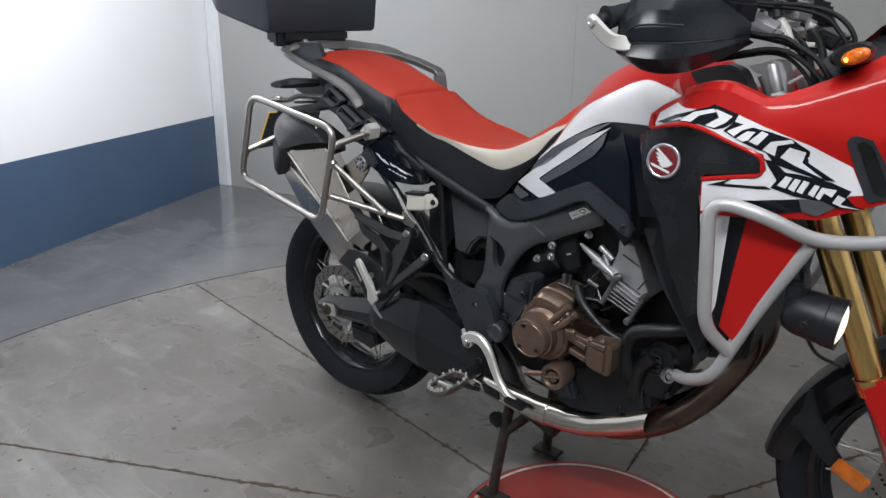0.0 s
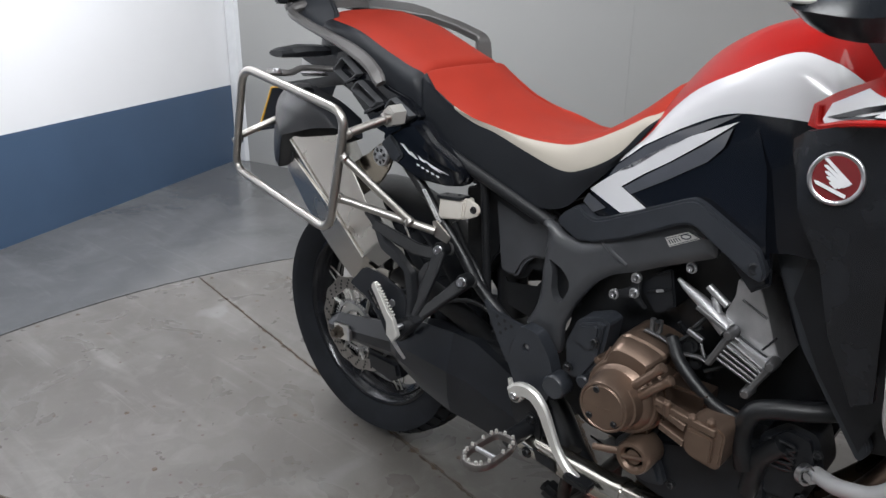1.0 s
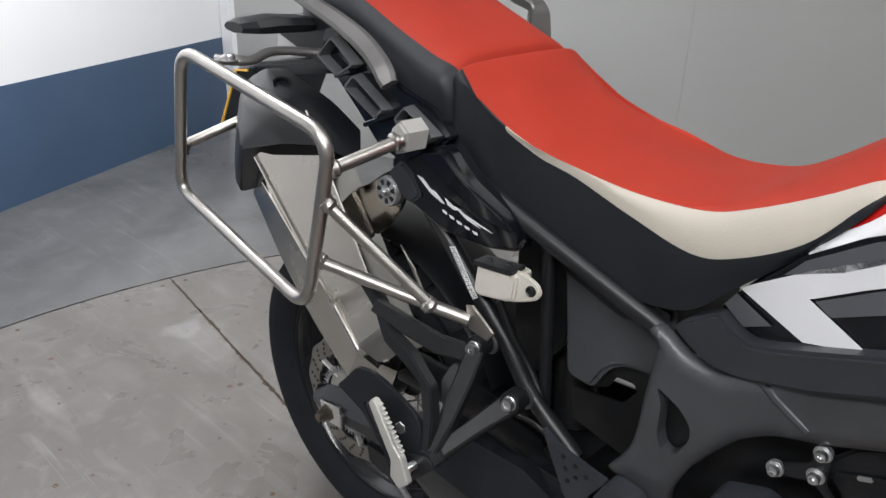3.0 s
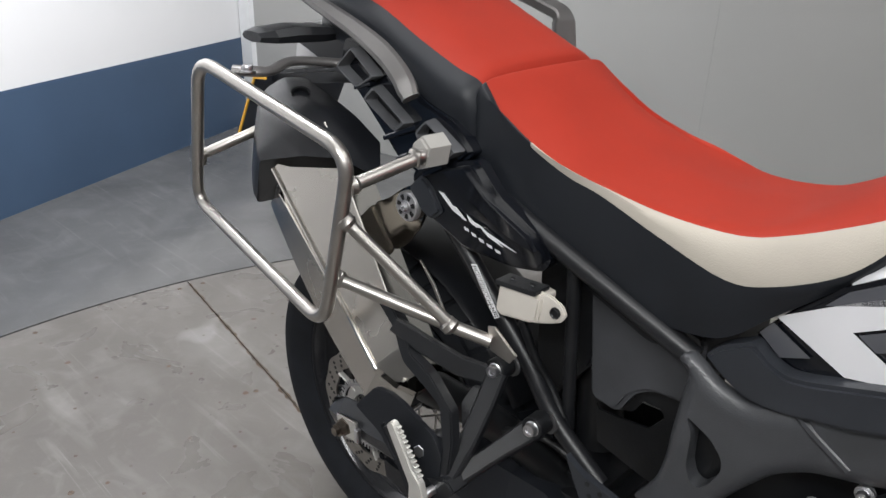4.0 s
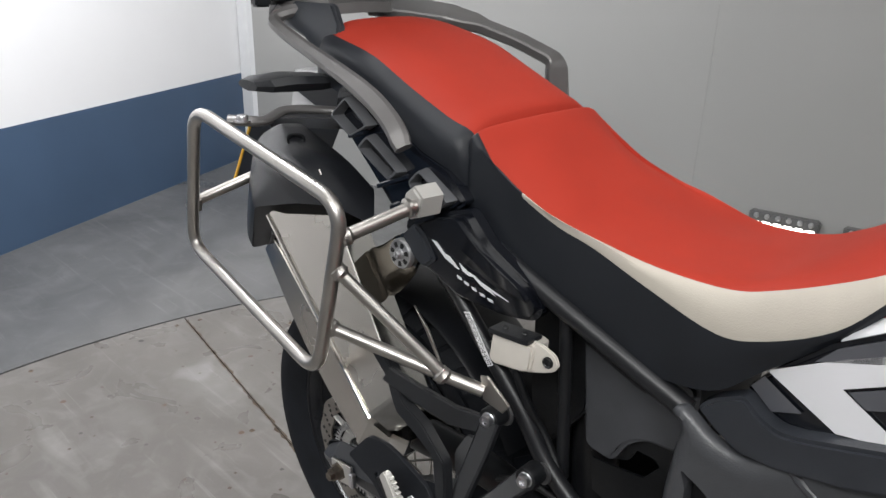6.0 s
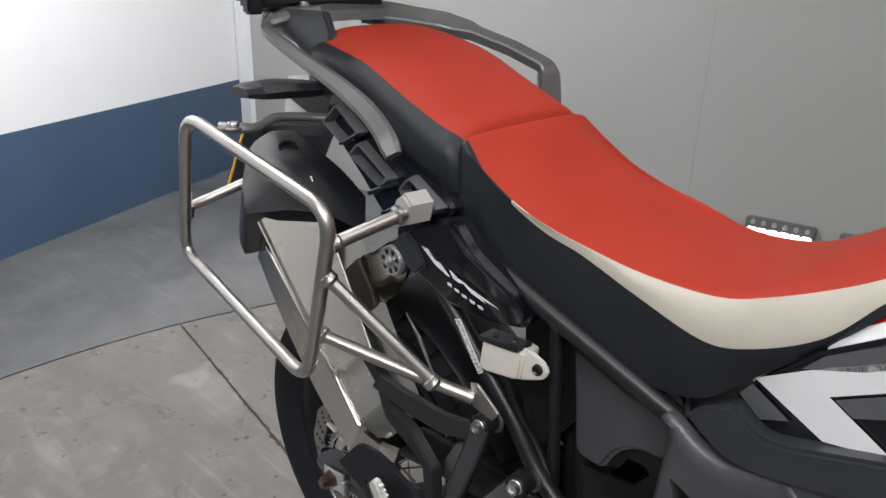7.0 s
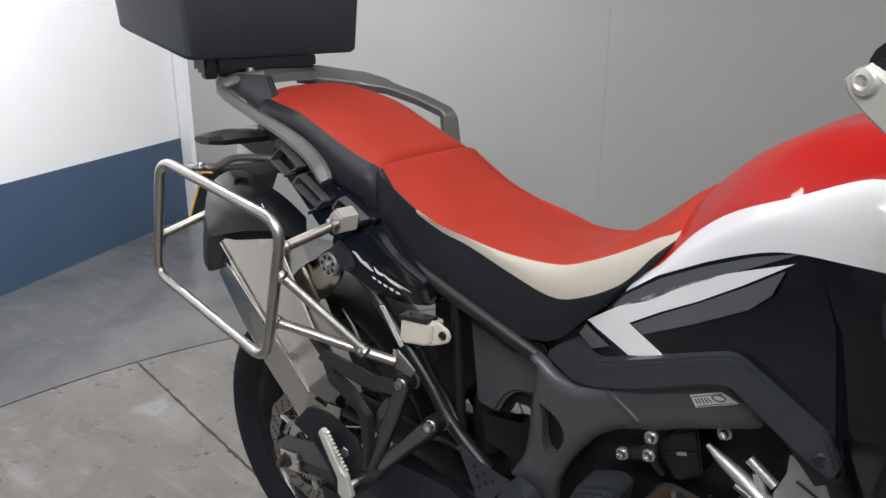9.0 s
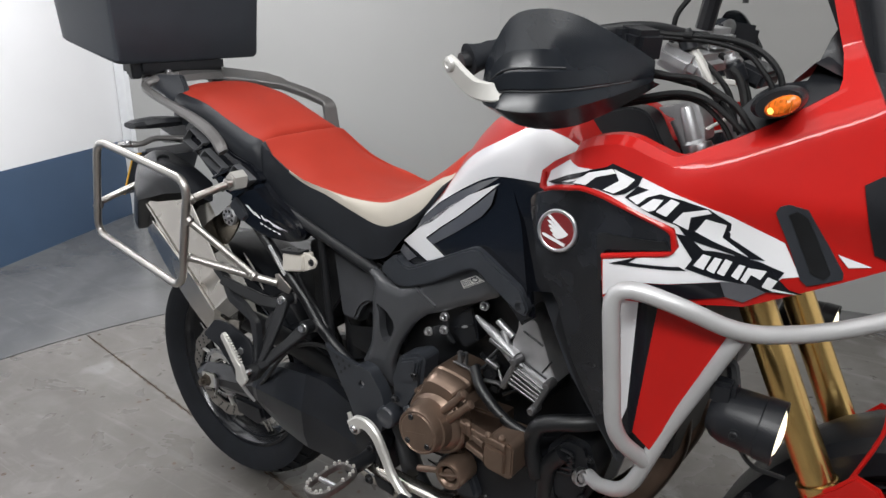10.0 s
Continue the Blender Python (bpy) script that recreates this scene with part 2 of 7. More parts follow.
def solid(bm, pts, off, bevel=0.0, seg=2):
    """A plate: a polygon of 3D points, with its copy moved by off, and rounded edges."""
    off = Vector(off)
    a = [bm.verts.new(p) for p in pts]
    b = [bm.verts.new(Vector(p) + off) for p in pts]
    k = len(a)
    fs = [bm.faces.new(a), bm.faces.new(list(reversed(b)))]
    for i in range(k):
        j = (i + 1) % k
        fs.append(bm.faces.new((a[j], a[i], b[i], b[j])))
    bmesh.ops.recalc_face_normals(bm, faces=fs)
    if bevel:
        es = list({e for f in fs[:2] for e in f.edges})
        bmesh.ops.bevel(bm, geom=es, offset=bevel, segments=seg, affect="EDGES", clamp_overlap=True)


def panel(outline, y, thick=0.012, bevel=0.003, rad=0.0, n=3, curve=False):
    """A body panel: an outline in (x, z); y gives its outer face; it goes inwards (to +y) by thick."""
    f = y if callable(y) else (lambda x, z: y)
    pts = [Vector((x, 0, z)) for x, z in outline]
    if curve:
        pts = spline(pts, 4, True)
    elif rad:
        pts = ease(pts, rad, n, True)
    bm = bmesh.new()
    solid(bm, [(p.x, f(p.x, p.z), p.z) for p in pts], (0, thick, 0), bevel)
    return bm


def block(bm, size, m=None, bevel=0.003, seg=2):
    g = bmesh.ops.create_cube(bm, size=1)
    vs = g["verts"]
    bmesh.ops.scale(bm, vec=size, verts=vs)
    es = list({e for v in vs for e in v.link_edges})
    if bevel:
        r = bmesh.ops.bevel(bm, geom=es, offset=bevel, segments=seg, affect="EDGES", clamp_overlap=True)
        vs = list({v for f in r["faces"] for v in f.verts} | {v for v in vs if v.is_valid})
        vs = list({w for v in vs for f in v.link_faces for w in f.verts})
    if m is not None:
        bmesh.ops.transform(bm, matrix=m, verts=vs)


def mesh_of(bm, name, materials, sharp=32):
    bmesh.ops.recalc_face_normals(bm, faces=bm.faces[:])
    for f in bm.faces:
        f.smooth = True
    lim = radians(sharp)
    for e in bm.edges:
        if len(e.link_faces) == 2 and e.calc_face_angle(0) > lim:
            e.smooth = False
    me = bpy.data.meshes.new(name)
    bm.to_mesh(me)
    bm.free()
    for m in materials if isinstance(materials, (list, tuple)) else [materials]:
        me.materials.append(m)
    return me


def part(name, bm, material, parent, label="", sharp=32):
    ob = new(name, mesh_of(bm, name, material, sharp))
    ob.parent = parent
    if label:
        tagged(ob, label)
    return ob


def thing(name, label, category, group="", kind="", place=(0, 0, 0)):
    ob = new(name)
    ob.location = place
    ob.empty_display_size = 0.1
    return tagged(ob, label, category, group, kind)


def rod(a, b, r, seg=10):
    bm = bmesh.new()
    tube(bm, [a, b], r, seg)
    return bm


def pipe(pts, r, rad=0.03, seg=12, closed=False, n=5, flat=1.0):
    bm = bmesh.new()
    tube(bm, ease(pts, rad, n, closed), r, seg, closed, flat)
    return bm


def bolt_head(bm, place, axis=(0, -1, 0), r=0.008, h=0.007):
    """A socket-head bolt with a recessed centre."""
    lathe(bm, [(0, h * 0.45), (r * 0.45, h * 0.45), (r * 0.5, h), (r * 0.85, h), (r, h * 0.7), (r, 0), (r * 1.5, 0), (r * 1.5, -0.002), (0, -0.002)], place, axis, 14)

# ---- the booth ----


def floor_mat(name, a, b, rough, spots, gloss_var, scale):
    m = bpy.data.materials.new(name)
    m.use_nodes = True
    nt = m.node_tree
    n, l = nt.nodes, nt.links
    p = n["Principled BSDF"]
    co = n.new("ShaderNodeNewGeometry")

    def noise_at(s, d=5, dist=0.0, sq=None):
        t = n.new("ShaderNodeTexNoise")
        t.inputs["Scale"].default_value, t.inputs["Detail"].default_value, t.inputs["Distortion"].default_value = s, d, dist
        if sq:
            mp = n.new("ShaderNodeMapping")
            mp.inputs["Scale"].default_value = sq
            mp.inputs["Rotation"].default_value = (0, 0, 0.5)
            l.new(co.outputs["Position"], mp.inputs[0])
            l.new(mp.outputs[0], t.inputs[0])
        else:
            l.new(co.outputs["Position"], t.inputs[0])
        return t

    def rng(src, lo, hi, o0=0.0, o1=1.0):
        r = n.new("ShaderNodeMapRange")
        r.inputs[1].default_value, r.inputs[2].default_value, r.inputs[3].default_value, r.inputs[4].default_value = lo, hi, o0, o1
        l.new(src, r.inputs[0])
        return r.outputs[0]

    def mix(fac, c1, c2):
        x = n.new("ShaderNodeMix")
        x.data_type = "RGBA"
        l.new(fac, x.inputs[0])
        for k, c in ((6, c1), (7, c2)):
            if isinstance(c, tuple):
                x.inputs[k].default_value = c
            else:
                l.new(c, x.inputs[k])
        return x.outputs[2]

    big = noise_at(scale, 7, 0.6)
    base = mix(rng(big.outputs[0], 0.35, 0.68), a, b)
    grain = noise_at(160, 4)
    base = mix(rng(grain.outputs[0], 0.35, 0.75, 0, 0.10), base, (0.05, 0.048, 0.045, 1))
    scuff = noise_at(3.2, 8, 1.2, (0.35, 2.6, 1))
    base = mix(rng(scuff.outputs[0], 0.58, 0.72, 0, 0.17 if spots else 0.05), base, (0.46, 0.455, 0.44, 1))
    streak = noise_at(5.0, 3, 0.2, (0.5, 14.0, 1))
    base = mix(rng(streak.outputs[0], 0.64, 0.72, 0, 0.14 if spots else 0.06), base, (0.44, 0.44, 0.43, 1))
    patch = noise_at(2.6, 3, 0.5)
    base = mix(rng(patch.outputs[0], 0.56, 0.72, 0, 0.15 if spots else 0.05), base, (0.42, 0.42, 0.41, 1))
    stain = noise_at(2.3, 2, 0.3)
    base = mix(rng(stain.outputs[0], 0.660, 0.685, 0, 0.20 if spots else 0.0), base, (0.42, 0.42, 0.42, 1))
    mottle = noise_at(9.0, 9, 1.8)
    base = mix(rng(mottle.outputs[0], 0.50, 0.72, 0, 0.10 if spots else 0.04), base, (0.36, 0.355, 0.345, 1))
    dark = noise_at(3.4, 8, 0.9)
    base = mix(rng(dark.outputs[0], 0.52, 0.75, 0, 0.24 if spots else 0.12), base, (0.055, 0.052, 0.048, 1))
    if spots:
        for sc, size, amount, tone in ((9.0, 0.078, 0.9, (0.070, 0.034, 0.012, 1)), (21.0, 0.115, 0.85, (0.050, 0.028, 0.013, 1)), (4.5, 0.032, 1.0, (0.018, 0.015, 0.012, 1)), (13.0, 0.072, 0.75, (0.032, 0.028, 0.024, 1))):
            wob = noise_at(sc * 6, 2)
            vo = n.new("ShaderNodeTexVoronoi")
            vo.inputs["Scale"].default_value = sc
            l.new(co.outputs["Position"], vo.inputs["Vector"])
            ad = n.new("ShaderNodeMath")
            ad.operation = "MULTIPLY_ADD"
            ad.inputs[1].default_value = 0.12
            l.new(wob.outputs[0], ad.inputs[0])
            l.new(vo.outputs["Distance"], ad.inputs[2])
            dot = rng(ad.outputs[0], size * 0.7 + 0.06, size + 0.06, amount, 0.0)
            sep = n.new("ShaderNodeSeparateColor")
            l.new(vo.outputs["Color"], sep.inputs[0])
            keep = rng(sep.outputs[0], 0.46, 0.50)
            mu = n.new("ShaderNodeMath")
            mu.operation = "MULTIPLY"
            l.new(dot, mu.inputs[0])
            l.new(keep, mu.inputs[1])
            base = mix(mu.outputs[0], base, tone)
        worn = noise_at(7, 6, 1.6)
        base = mix(rng(worn.outputs[0], 0.58, 0.68, 0, 0.10), base, (0.34, 0.33, 0.32, 1))
    l.new(base, p.inputs["Base Color"])
    l.new(rng(noise_at(5, 5, 0.8).outputs[0], 0.3, 0.7, rough - gloss_var, rough + gloss_var), p.inputs["Roughness"])
    b2 = n.new("ShaderNodeBump")
    b2.inputs["Strength"].default_value, b2.inputs["Distance"].default_value = 0.12, 0.002
    l.new(noise_at(70, 4).outputs[0], b2.inputs["Height"])
    l.new(b2.outputs[0], p.inputs["Normal"])
    return m


TABLE = floor_mat("worn_grey_platform", (0.101, 0.093, 0.084, 1), (0.143, 0.133, 0.122, 1), 0.33, True, 0.12, 1.6)
OUTER = floor_mat("grey_floor_paint", (0.088, 0.089, 0.090, 1), (0.125, 0.126, 0.126, 1), 0.17, False, 0.07, 2.2)
GAP = mat("rusty_gap_dirt", (0.062, 0.042, 0.026, 1), 0.9, vary=0.5, scale=40)
REDDISC = mat("red_floor_paint", (0.27, 0.030, 0.022, 1), 0.42, vary=0.12, scale=9, bump=0.2, bump_scale=120)
DISCWHITE = mat("white_line_paint", (0.62, 0.58, 0.54, 1), 0.5, vary=0.2, scale=30)
WALLWHITE = mat("white_wall_paint", (0.80, 0.80, 0.81, 1), 0.5, vary=0.02, scale=2)
WALLGREY = mat("grey_wall_paint", (0.30, 0.30, 0.30, 1), 0.5, vary=0.03, scale=2)
WALLPANEL = mat("satin_wall_panel", (0.285, 0.285, 0.276, 1), 0.30, vary=0.02, scale=1.5, rough_vary=0.04)
WALLBLUE = mat("blue_wall_paint", (0.052, 0.090, 0.155, 1), 0.42, vary=0.06, scale=3)
CEIL = mat("ceiling_paint", (0.42, 0.42, 0.41, 1), 0.7, vary=0.02, scale=2)

HUB = (0.948, -0.153)
RT, RD, PH = 2.381, 0.324, 62.5
CORNER = Vector((-3.155, 1.585, 0))
DL = Vector((0.405, -0.914, 0)).normalized()
DB = Vector((0.982, 0.187, 0)).normalized()


def slab(name, a, b, z0, z1, into, thick, material, label, category="wall"):
    """An upright slab along a-b, its face on that line, going away by thick along into."""
    a, b, into = Vector(a), Vector(b), Vector(into).normalized() * thick
    bm = bmesh.new()
    pts = [a + Vector((0, 0, z0)), b + Vector((0, 0, z0)), b + Vector((0, 0, z1)), a + Vector((0, 0, z1))]
    solid(bm, pts, into)
    ob = new(name, mesh_of(bm, name, material))
    return tagged(ob, label, category, kind="structure")


H_ROOM = 3.1
P1 = CORNER + DL * 5.2
P2 = CORNER + DB * 6.6
P3 = P1 + DB * 6.9
slab("wall_west", CORNER, P1, -0.05, H_ROOM, Vector((-0.914, -0.405, 0)), 0.15, WALLWHITE, "bright white painted booth wall above a blue band")
slab("wainscot", CORNER + DL * 0.02 + Vector((0.0037, 0.0016, 0)), P1 + Vector((0.0037, 0.0016, 0)), 0, 0.512, Vector((-0.914, -0.405, 0)), 0.0035, WALLBLUE, "dark blue painted lower band of the booth wall", "wall band")
slab("wall_north", CORNER - DB * 0.15, P2, -0.05, H_ROOM, Vector((-0.187, 0.982, 0)), 0.15, WALLPANEL, "satin light grey booth wall panels")
# unseen sides: east is white to bounce light, south grey to dim reflections
slab("unseen_wall_east", P2, P3, -0.05, H_ROOM, Vector((1, 0.2, 0)), 0.15, WALLWHITE, "unseen white wall added to bounce light onto the bike")
slab("unseen_wall_south", P1, P3, -0.05, H_ROOM, Vector((0.1, -1, 0)), 0.15, WALLGREY, "unseen grey wall added to close the booth and dim reflections")
# unseen ceiling, its grey chosen to cut sheen on glossy tops
bm = bmesh.new()
solid(bm, [v + Vector((0, 0, H_ROOM)) for v in (CORNER - DB * 0.3 - DL * 0.3, P1 - DB * 0.3 + DL * 0.3, P3 + DB * 0.3 + DL * 0.3, P2 + DB * 0.3 - DL * 0.3)], (0, 0, 0.12))
tagged(new("ceiling", mesh_of(bm, "ceiling", CEIL)), "unseen grey ceiling added to close the booth and dim reflections", "ceiling", kind="structure")
# corner trim where the two walls meet
bm = bmesh.new()
nb = Vector((0.187, -0.982, 0)).normalized()
a = CORNER + DB * 0.012
solid(bm, [a + nb * 0.0, a + nb * 0.022, a + DB * 0.085 + nb * 0.022, a + DB * 0.10 + nb * 0.0], (0, 0, H_ROOM), 0.004)
tagged(new("trim", mesh_of(bm, "trim", mat("trim_enamel", (0.55, 0.56, 0.57, 1), 0.3, vary=0.03))), "light grey corner trim between two booth walls", "trim", kind="structure")
# seams of the wall panels
for d in (2.72, 5.1):
    bm = bmesh.new()
    a = CORNER + DB * d
    solid(bm, [a - nb * 0.004, a + nb * 0.0015, a + DB * 0.006 + nb * 0.0015, a + DB * 0.006 - nb * 0.004], (0, 0, H_ROOM), 0.0004)
    tagged(new("panel_joint", mesh_of(bm, "panel_joint", WALLPANEL)), "thin cover strip over a wall panel joint", "trim", kind="structure")

# floor round the turntable, with a round opening
bm = bmesh.new()
N = 120
inner = [bm.verts.new((HUB[0] + (RT + 0.009) * math.cos(2 * math.pi * k / N), HUB[1] + (RT + 0.009) * math.sin(2 * math.pi * k / N), 0)) for k in range(N)]
low = [bm.verts.new((v.co.x, v.co.y, -0.05)) for v in inner]
outer = [bm.verts.new((HUB[0] + 7.5 * math.cos(2 * math.pi * k / N), HUB[1] + 7.5 * math.sin(2 * math.pi * k / N), 0)) for k in range(N)]
for k in range(N):
    j = (k + 1) % N
    bm.faces.new((inner[k], outer[k], outer[j], inner[j]))
    bm.faces.new((inner[k], inner[j], low[j], low[k]))
bm.faces.new(low)
tagged(new("floor", mesh_of(bm, "floor", OUTER)), "glossy grey painted concrete floor round the turntable", "floor", kind="structure")

# turntable: ten steel plates round a red hub
table = thing("turntable", "round grey turntable floor with worn plates", "turntable", kind="structure")
bm = bmesh.new()
lathe(bm, [(0, -0.02), (RT, -0.02), (RT, -0.03), (0, -0.03)], (HUB[0], HUB[1], 0), "z", 96)
part("bed", bm, GAP, table, "rust-brown dirt in the plate joints")
# near-black ring set just under the rim makes the gap read dark
bm = bmesh.new()
lathe(bm, [(RT - 0.002, -0.0035), (RT + 0.011, -0.0035), (RT + 0.011, -0.02), (RT - 0.002, -0.02)], (HUB[0], HUB[1], 0), "z", 144, True)
part("rim_gap", bm, mat("near_black_gap", (0.018, 0.017, 0.016, 1), 0.9, vary=0.4, scale=60), table, "dark gap round the turntable")


def plate_mesh():
    bm = bmesh.new()
    h = radians(18)
    g = 0.0018
    pts = []
    for k in range(25):
        t = -h + 2 * h * k / 24
        e = math.asin(g / RT)
        t = max(-h + e, min(h - e, t))
        pts.append((RT * math.cos(t), RT * math.sin(t), 0))
    for k in range(9):
        t = h - 2 * h * k / 8
        r = RD + 0.004
        e = math.asin(g / r)
        t = max(-h + e, min(h - e, t))
        pts.append((r * math.cos(t), r * math.sin(t), 0))
    solid(bm, pts, (0, 0, -0.018), 0.0012, 1)
    return mesh_of(bm, "floor_plate", TABLE)


pm = plate_mesh()
for k in range(10):
    o = new("floor_plate", pm)
    o.location, o.rotation_euler = (HUB[0], HUB[1], 0), (0, 0, radians(PH + 18 + 36 * k))
    o.parent = table
# countersunk screws in the plates
bm = bmesh.new()
lathe(bm, [(0, 0.0008), (0.0022, 0.0008), (0.0026, 0.0016), (0.0062, 0.0016), (0.0074, 0.0004)], (0, 0, 0), "z", 12)
sm = mesh_of(bm, "screw", mat("rusty_screw", (0.10, 0.075, 0.055, 1), 0.6, 0.3, vary=0.5, scale=200))
for k in range(10):
    for r, a in ((RT - 0.045, -17), (RT - 0.045, 17), (RT - 0.045, -5.5), (RT - 0.045, 6), (1.62, -15.8), (1.58, 3), (1.30, 9), (1.02, -14.5), (0.72, 12)):
        t = radians(PH + 18 + 36 * k + a)
        o = new("screw", sm)
        o.location = (HUB[0] + r * math.cos(t), HUB[1] + r * math.sin(t), 0)
        o.parent = table
# ragged rusty dirt along the joints
bm = bmesh.new()
jr = random.Random(11)
for k in range(10):
    t = radians(PH + 36 * k)
    e, q = Vector((math.cos(t), math.sin(t), 0)), Vector((-math.sin(t), math.cos(t), 0))
    c = Vector((HUB[0], HUB[1], 0.0004))
    for sd in (-1, 1):
        prev = None
        r = RD + 0.01
        while r < RT - 0.01:
            w = 0.0014 + max(0, jr.gauss(0.0012, 0.0036)) * (0.6 + 0.8 * (RT - r) / RT)
            pair = (bm.verts.new(c + e * r + q * sd * 0.0014), bm.verts.new(c + e * r + q * sd * (0.0016 + w)))
            if prev:
                bm.faces.new((prev[0], prev[1], pair[1], pair[0]))
            prev = pair
            r += jr.uniform(0.006, 0.022)
tagged(part("joint_dirt", bm, GAP, table), "rusty dirt along the plate joints", kind="stuff")
bm = bmesh.new()
lathe(bm, [(0, 0.006), (RD - 0.004, 0.006), (RD, 0.002), (RD, -0.02)], (HUB[0], HUB[1], 0), "z", 96)
hubo = part("hub_disc", bm, REDDISC, table, "red painted centre disc")
bm = bmesh.new()
lathe(bm, [(RD - 0.024, 0.006), (RD - 0.0238, 0.0068), (RD - 0.0162, 0.0068), (RD - 0.016, 0.006)], (HUB[0], HUB[1], 0), "z", 96)
part("painted_ring", bm, DISCWHITE, hubo, "thin worn white ring")


# LED wall lights low on the north wall
def led_bar():
    ob = thing("led_bar", "short LED light bar with six lit segments low on the wall", "wall light", "LED bars along the wall")
    bm = bmesh.new()
    block(bm, (0.262, 0.045, 0.062), pose(0, 0, 0.006), 0.006)
    part("housing", bm, ALLOYGREY, ob, "grey housing")
    for k in range(6):
        bm = bmesh.new()
        block(bm, (0.038, 0.012, 0.026), pose(-0.102 + 0.0408 * k, -0.022, -0.012), 0.005)
        part("led_lens", bm, LEDLIT, ob, "lit white lens")
        bm = bmesh.new()
        lathe(bm, [(0, 0.008), (0.008, 0.006), (0.011, 0), (0.012, -0.004)], (-0.102 + 0.0408 * k, -0.0225, 0.022), (0, -1, 0), 14)
        part("reflector_cup", bm, ALLOY, ob, "unlit round reflector")
    return ob


ALLOYGREY = mat("grey_lamp_housing", (0.10, 0.10, 0.10, 1), 0.4, vary=0.1)
LEDLIT = mat("led_lens_lit", (1.0, 0.96, 0.86, 1), 0.3, vary=0.05, emit=6.0)
led = led_bar()
ang = math.atan2(DB.y, DB.x)


def on_wall(d, z, off):
    p = CORNER + DB * d + nb * off
    return Matrix.Translation((p.x, p.y, z)) @ Matrix.Rotation(ang, 4, "Z")


led.matrix_basis = on_wall(3.11, 0.255, 0.024)
copy_thing(led, on_wall(3.11 + 0.345, 0.255, 0.024))

# ---- the motorcycle ----
bike = thing("motorcycle", "red, white and black adventure motorcycle parked on its centre stand", "motorcycle")

RW = Vector((0.012, 0, 0.365))
FW = Vector((1.665, 0, 0.345))


def wheel(name, c, r, w, rim_r, spokes, label):
    """A spoked wheel; the tyre, rim, hub and spokes are parts."""
    bm = bmesh.new()
    h = w / 2
    prof = [(rim_r - 0.004, -h * 0.62), (rim_r + 0.012, -h * 0.74), (rim_r + (r - rim_r) * 0.45, -h * 0.99), (rim_r + (r - rim_r) * 0.72, -h * 0.97), (r - 0.028, -h * 0.83),
            (r - 0.010, -h * 0.52), (r - 0.002, -h * 0.2), (r - 0.002, h * 0.2), (r - 0.010, h * 0.52), (r - 0.028, h * 0.83), (rim_r + (r - rim_r) * 0.72, h * 0.97),
            (rim_r + (r - rim_r) * 0.45, h * 0.99), (rim_r + 0.012, h * 0.74), (rim_r - 0.004, h * 0.62)]
    lathe(bm, prof, c, "y", 72)
    ty = part("tyre", bm, TYRE, name, label, 60)
    # tread blocks
    bm = bmesh.new()
    n = 44
    for k in range(n):
        t0 = 2 * math.pi * k / n
        for side in (-1, 1):
            for (y0, y1, dr0, dr1, sh) in ((0.06, 0.50, 0.002, 0.009, 0.0), (0.56, 0.86, 0.0105, 0.029, 0.5)):
                a0, a1 = t0 + sh * 2 * math.pi / n, t0 + (sh + 0.78) * 2 * math.pi / n
                q = []
                for lift in (-0.004, 0.003):
                    for (a, yy, dr) in ((a0, y0, dr0), (a1, y0 + 0.04, dr0), (a1 + 0.02, y1, dr1), (a0 + 0.02, y1, dr1)):
                        rr = r - dr + lift
                        q.append(bm.verts.new(c + Vector((math.cos(a) * rr, side * (yy * h + (lift > 0) * 0.0), math.sin(a) * rr))))
                for ids in ((4, 5, 6, 7), (0, 1, 5, 4), (1, 2, 6, 5), (2, 3, 7, 6), (3, 0, 4, 7)):
                    bm.faces.new([q[i] for i in ids])
    part("tread", bm, TYRE, ty)
    bm = bmesh.new()
    hw = w * 0.33
    lathe(bm, [(rim_r + 0.001, -hw), (rim_r + 0.003, -hw - 0.004), (rim_r - 0.004, -hw - 0.006), (rim_r - 0.012, -hw + 0.002), (rim_r - 0.016, -hw * 0.7), (rim_r - 0.032, -hw * 0.25), (rim_r - 0.036, 0),
               (rim_r - 0.032, hw * 0.25), (rim_r - 0.016, hw * 0.7), (rim_r - 0.012, hw - 0.002), (rim_r - 0.004, hw + 0.006), (rim_r + 0.003, hw + 0.004), (rim_r + 0.001, hw)], c, "y", 72, True)
    rim = part("rim", bm, RIMBLACK, name, "gloss black rim")
    for sd in (-1, 1):
        for rr, yy, tt in ((rim_r - 0.005, hw + 0.004, 0.0032), (rim_r - 0.020, hw * 0.62, 0.0026)):
            bm = bmesh.new()
            tube(bm, [c + Vector((math.cos(a) * rr, sd * yy, math.sin(a) * rr)) for a in (2 * math.pi * k / 72 for k in range(72))], tt, 8, True)
            part("rim_lip", bm, RIMBLACK, rim)
    bm = bmesh.new()
    lathe(bm, [(0.0, -0.085), (0.022, -0.085), (0.026, -0.06), (0.052, -0.052), (0.055, -0.044), (0.036, -0.036), (0.032, 0.036), (0.055, 0.044), (0.052, 0.052), (0.026, 0.06), (0.022, 0.085), (0, 0.085)], c, "y", 32)
    part("hub", bm, RIMBLACK, name)
    for k in range(spokes):
        t = 2 * math.pi * k / spokes
        sd = -1 if k % 2 else 1
        t2 = t + (0.55 if (k // 2) % 2 else -0.55)
        p0 = c + Vector((math.cos(t) * 0.050, sd * 0.047, math.sin(t) * 0.050))
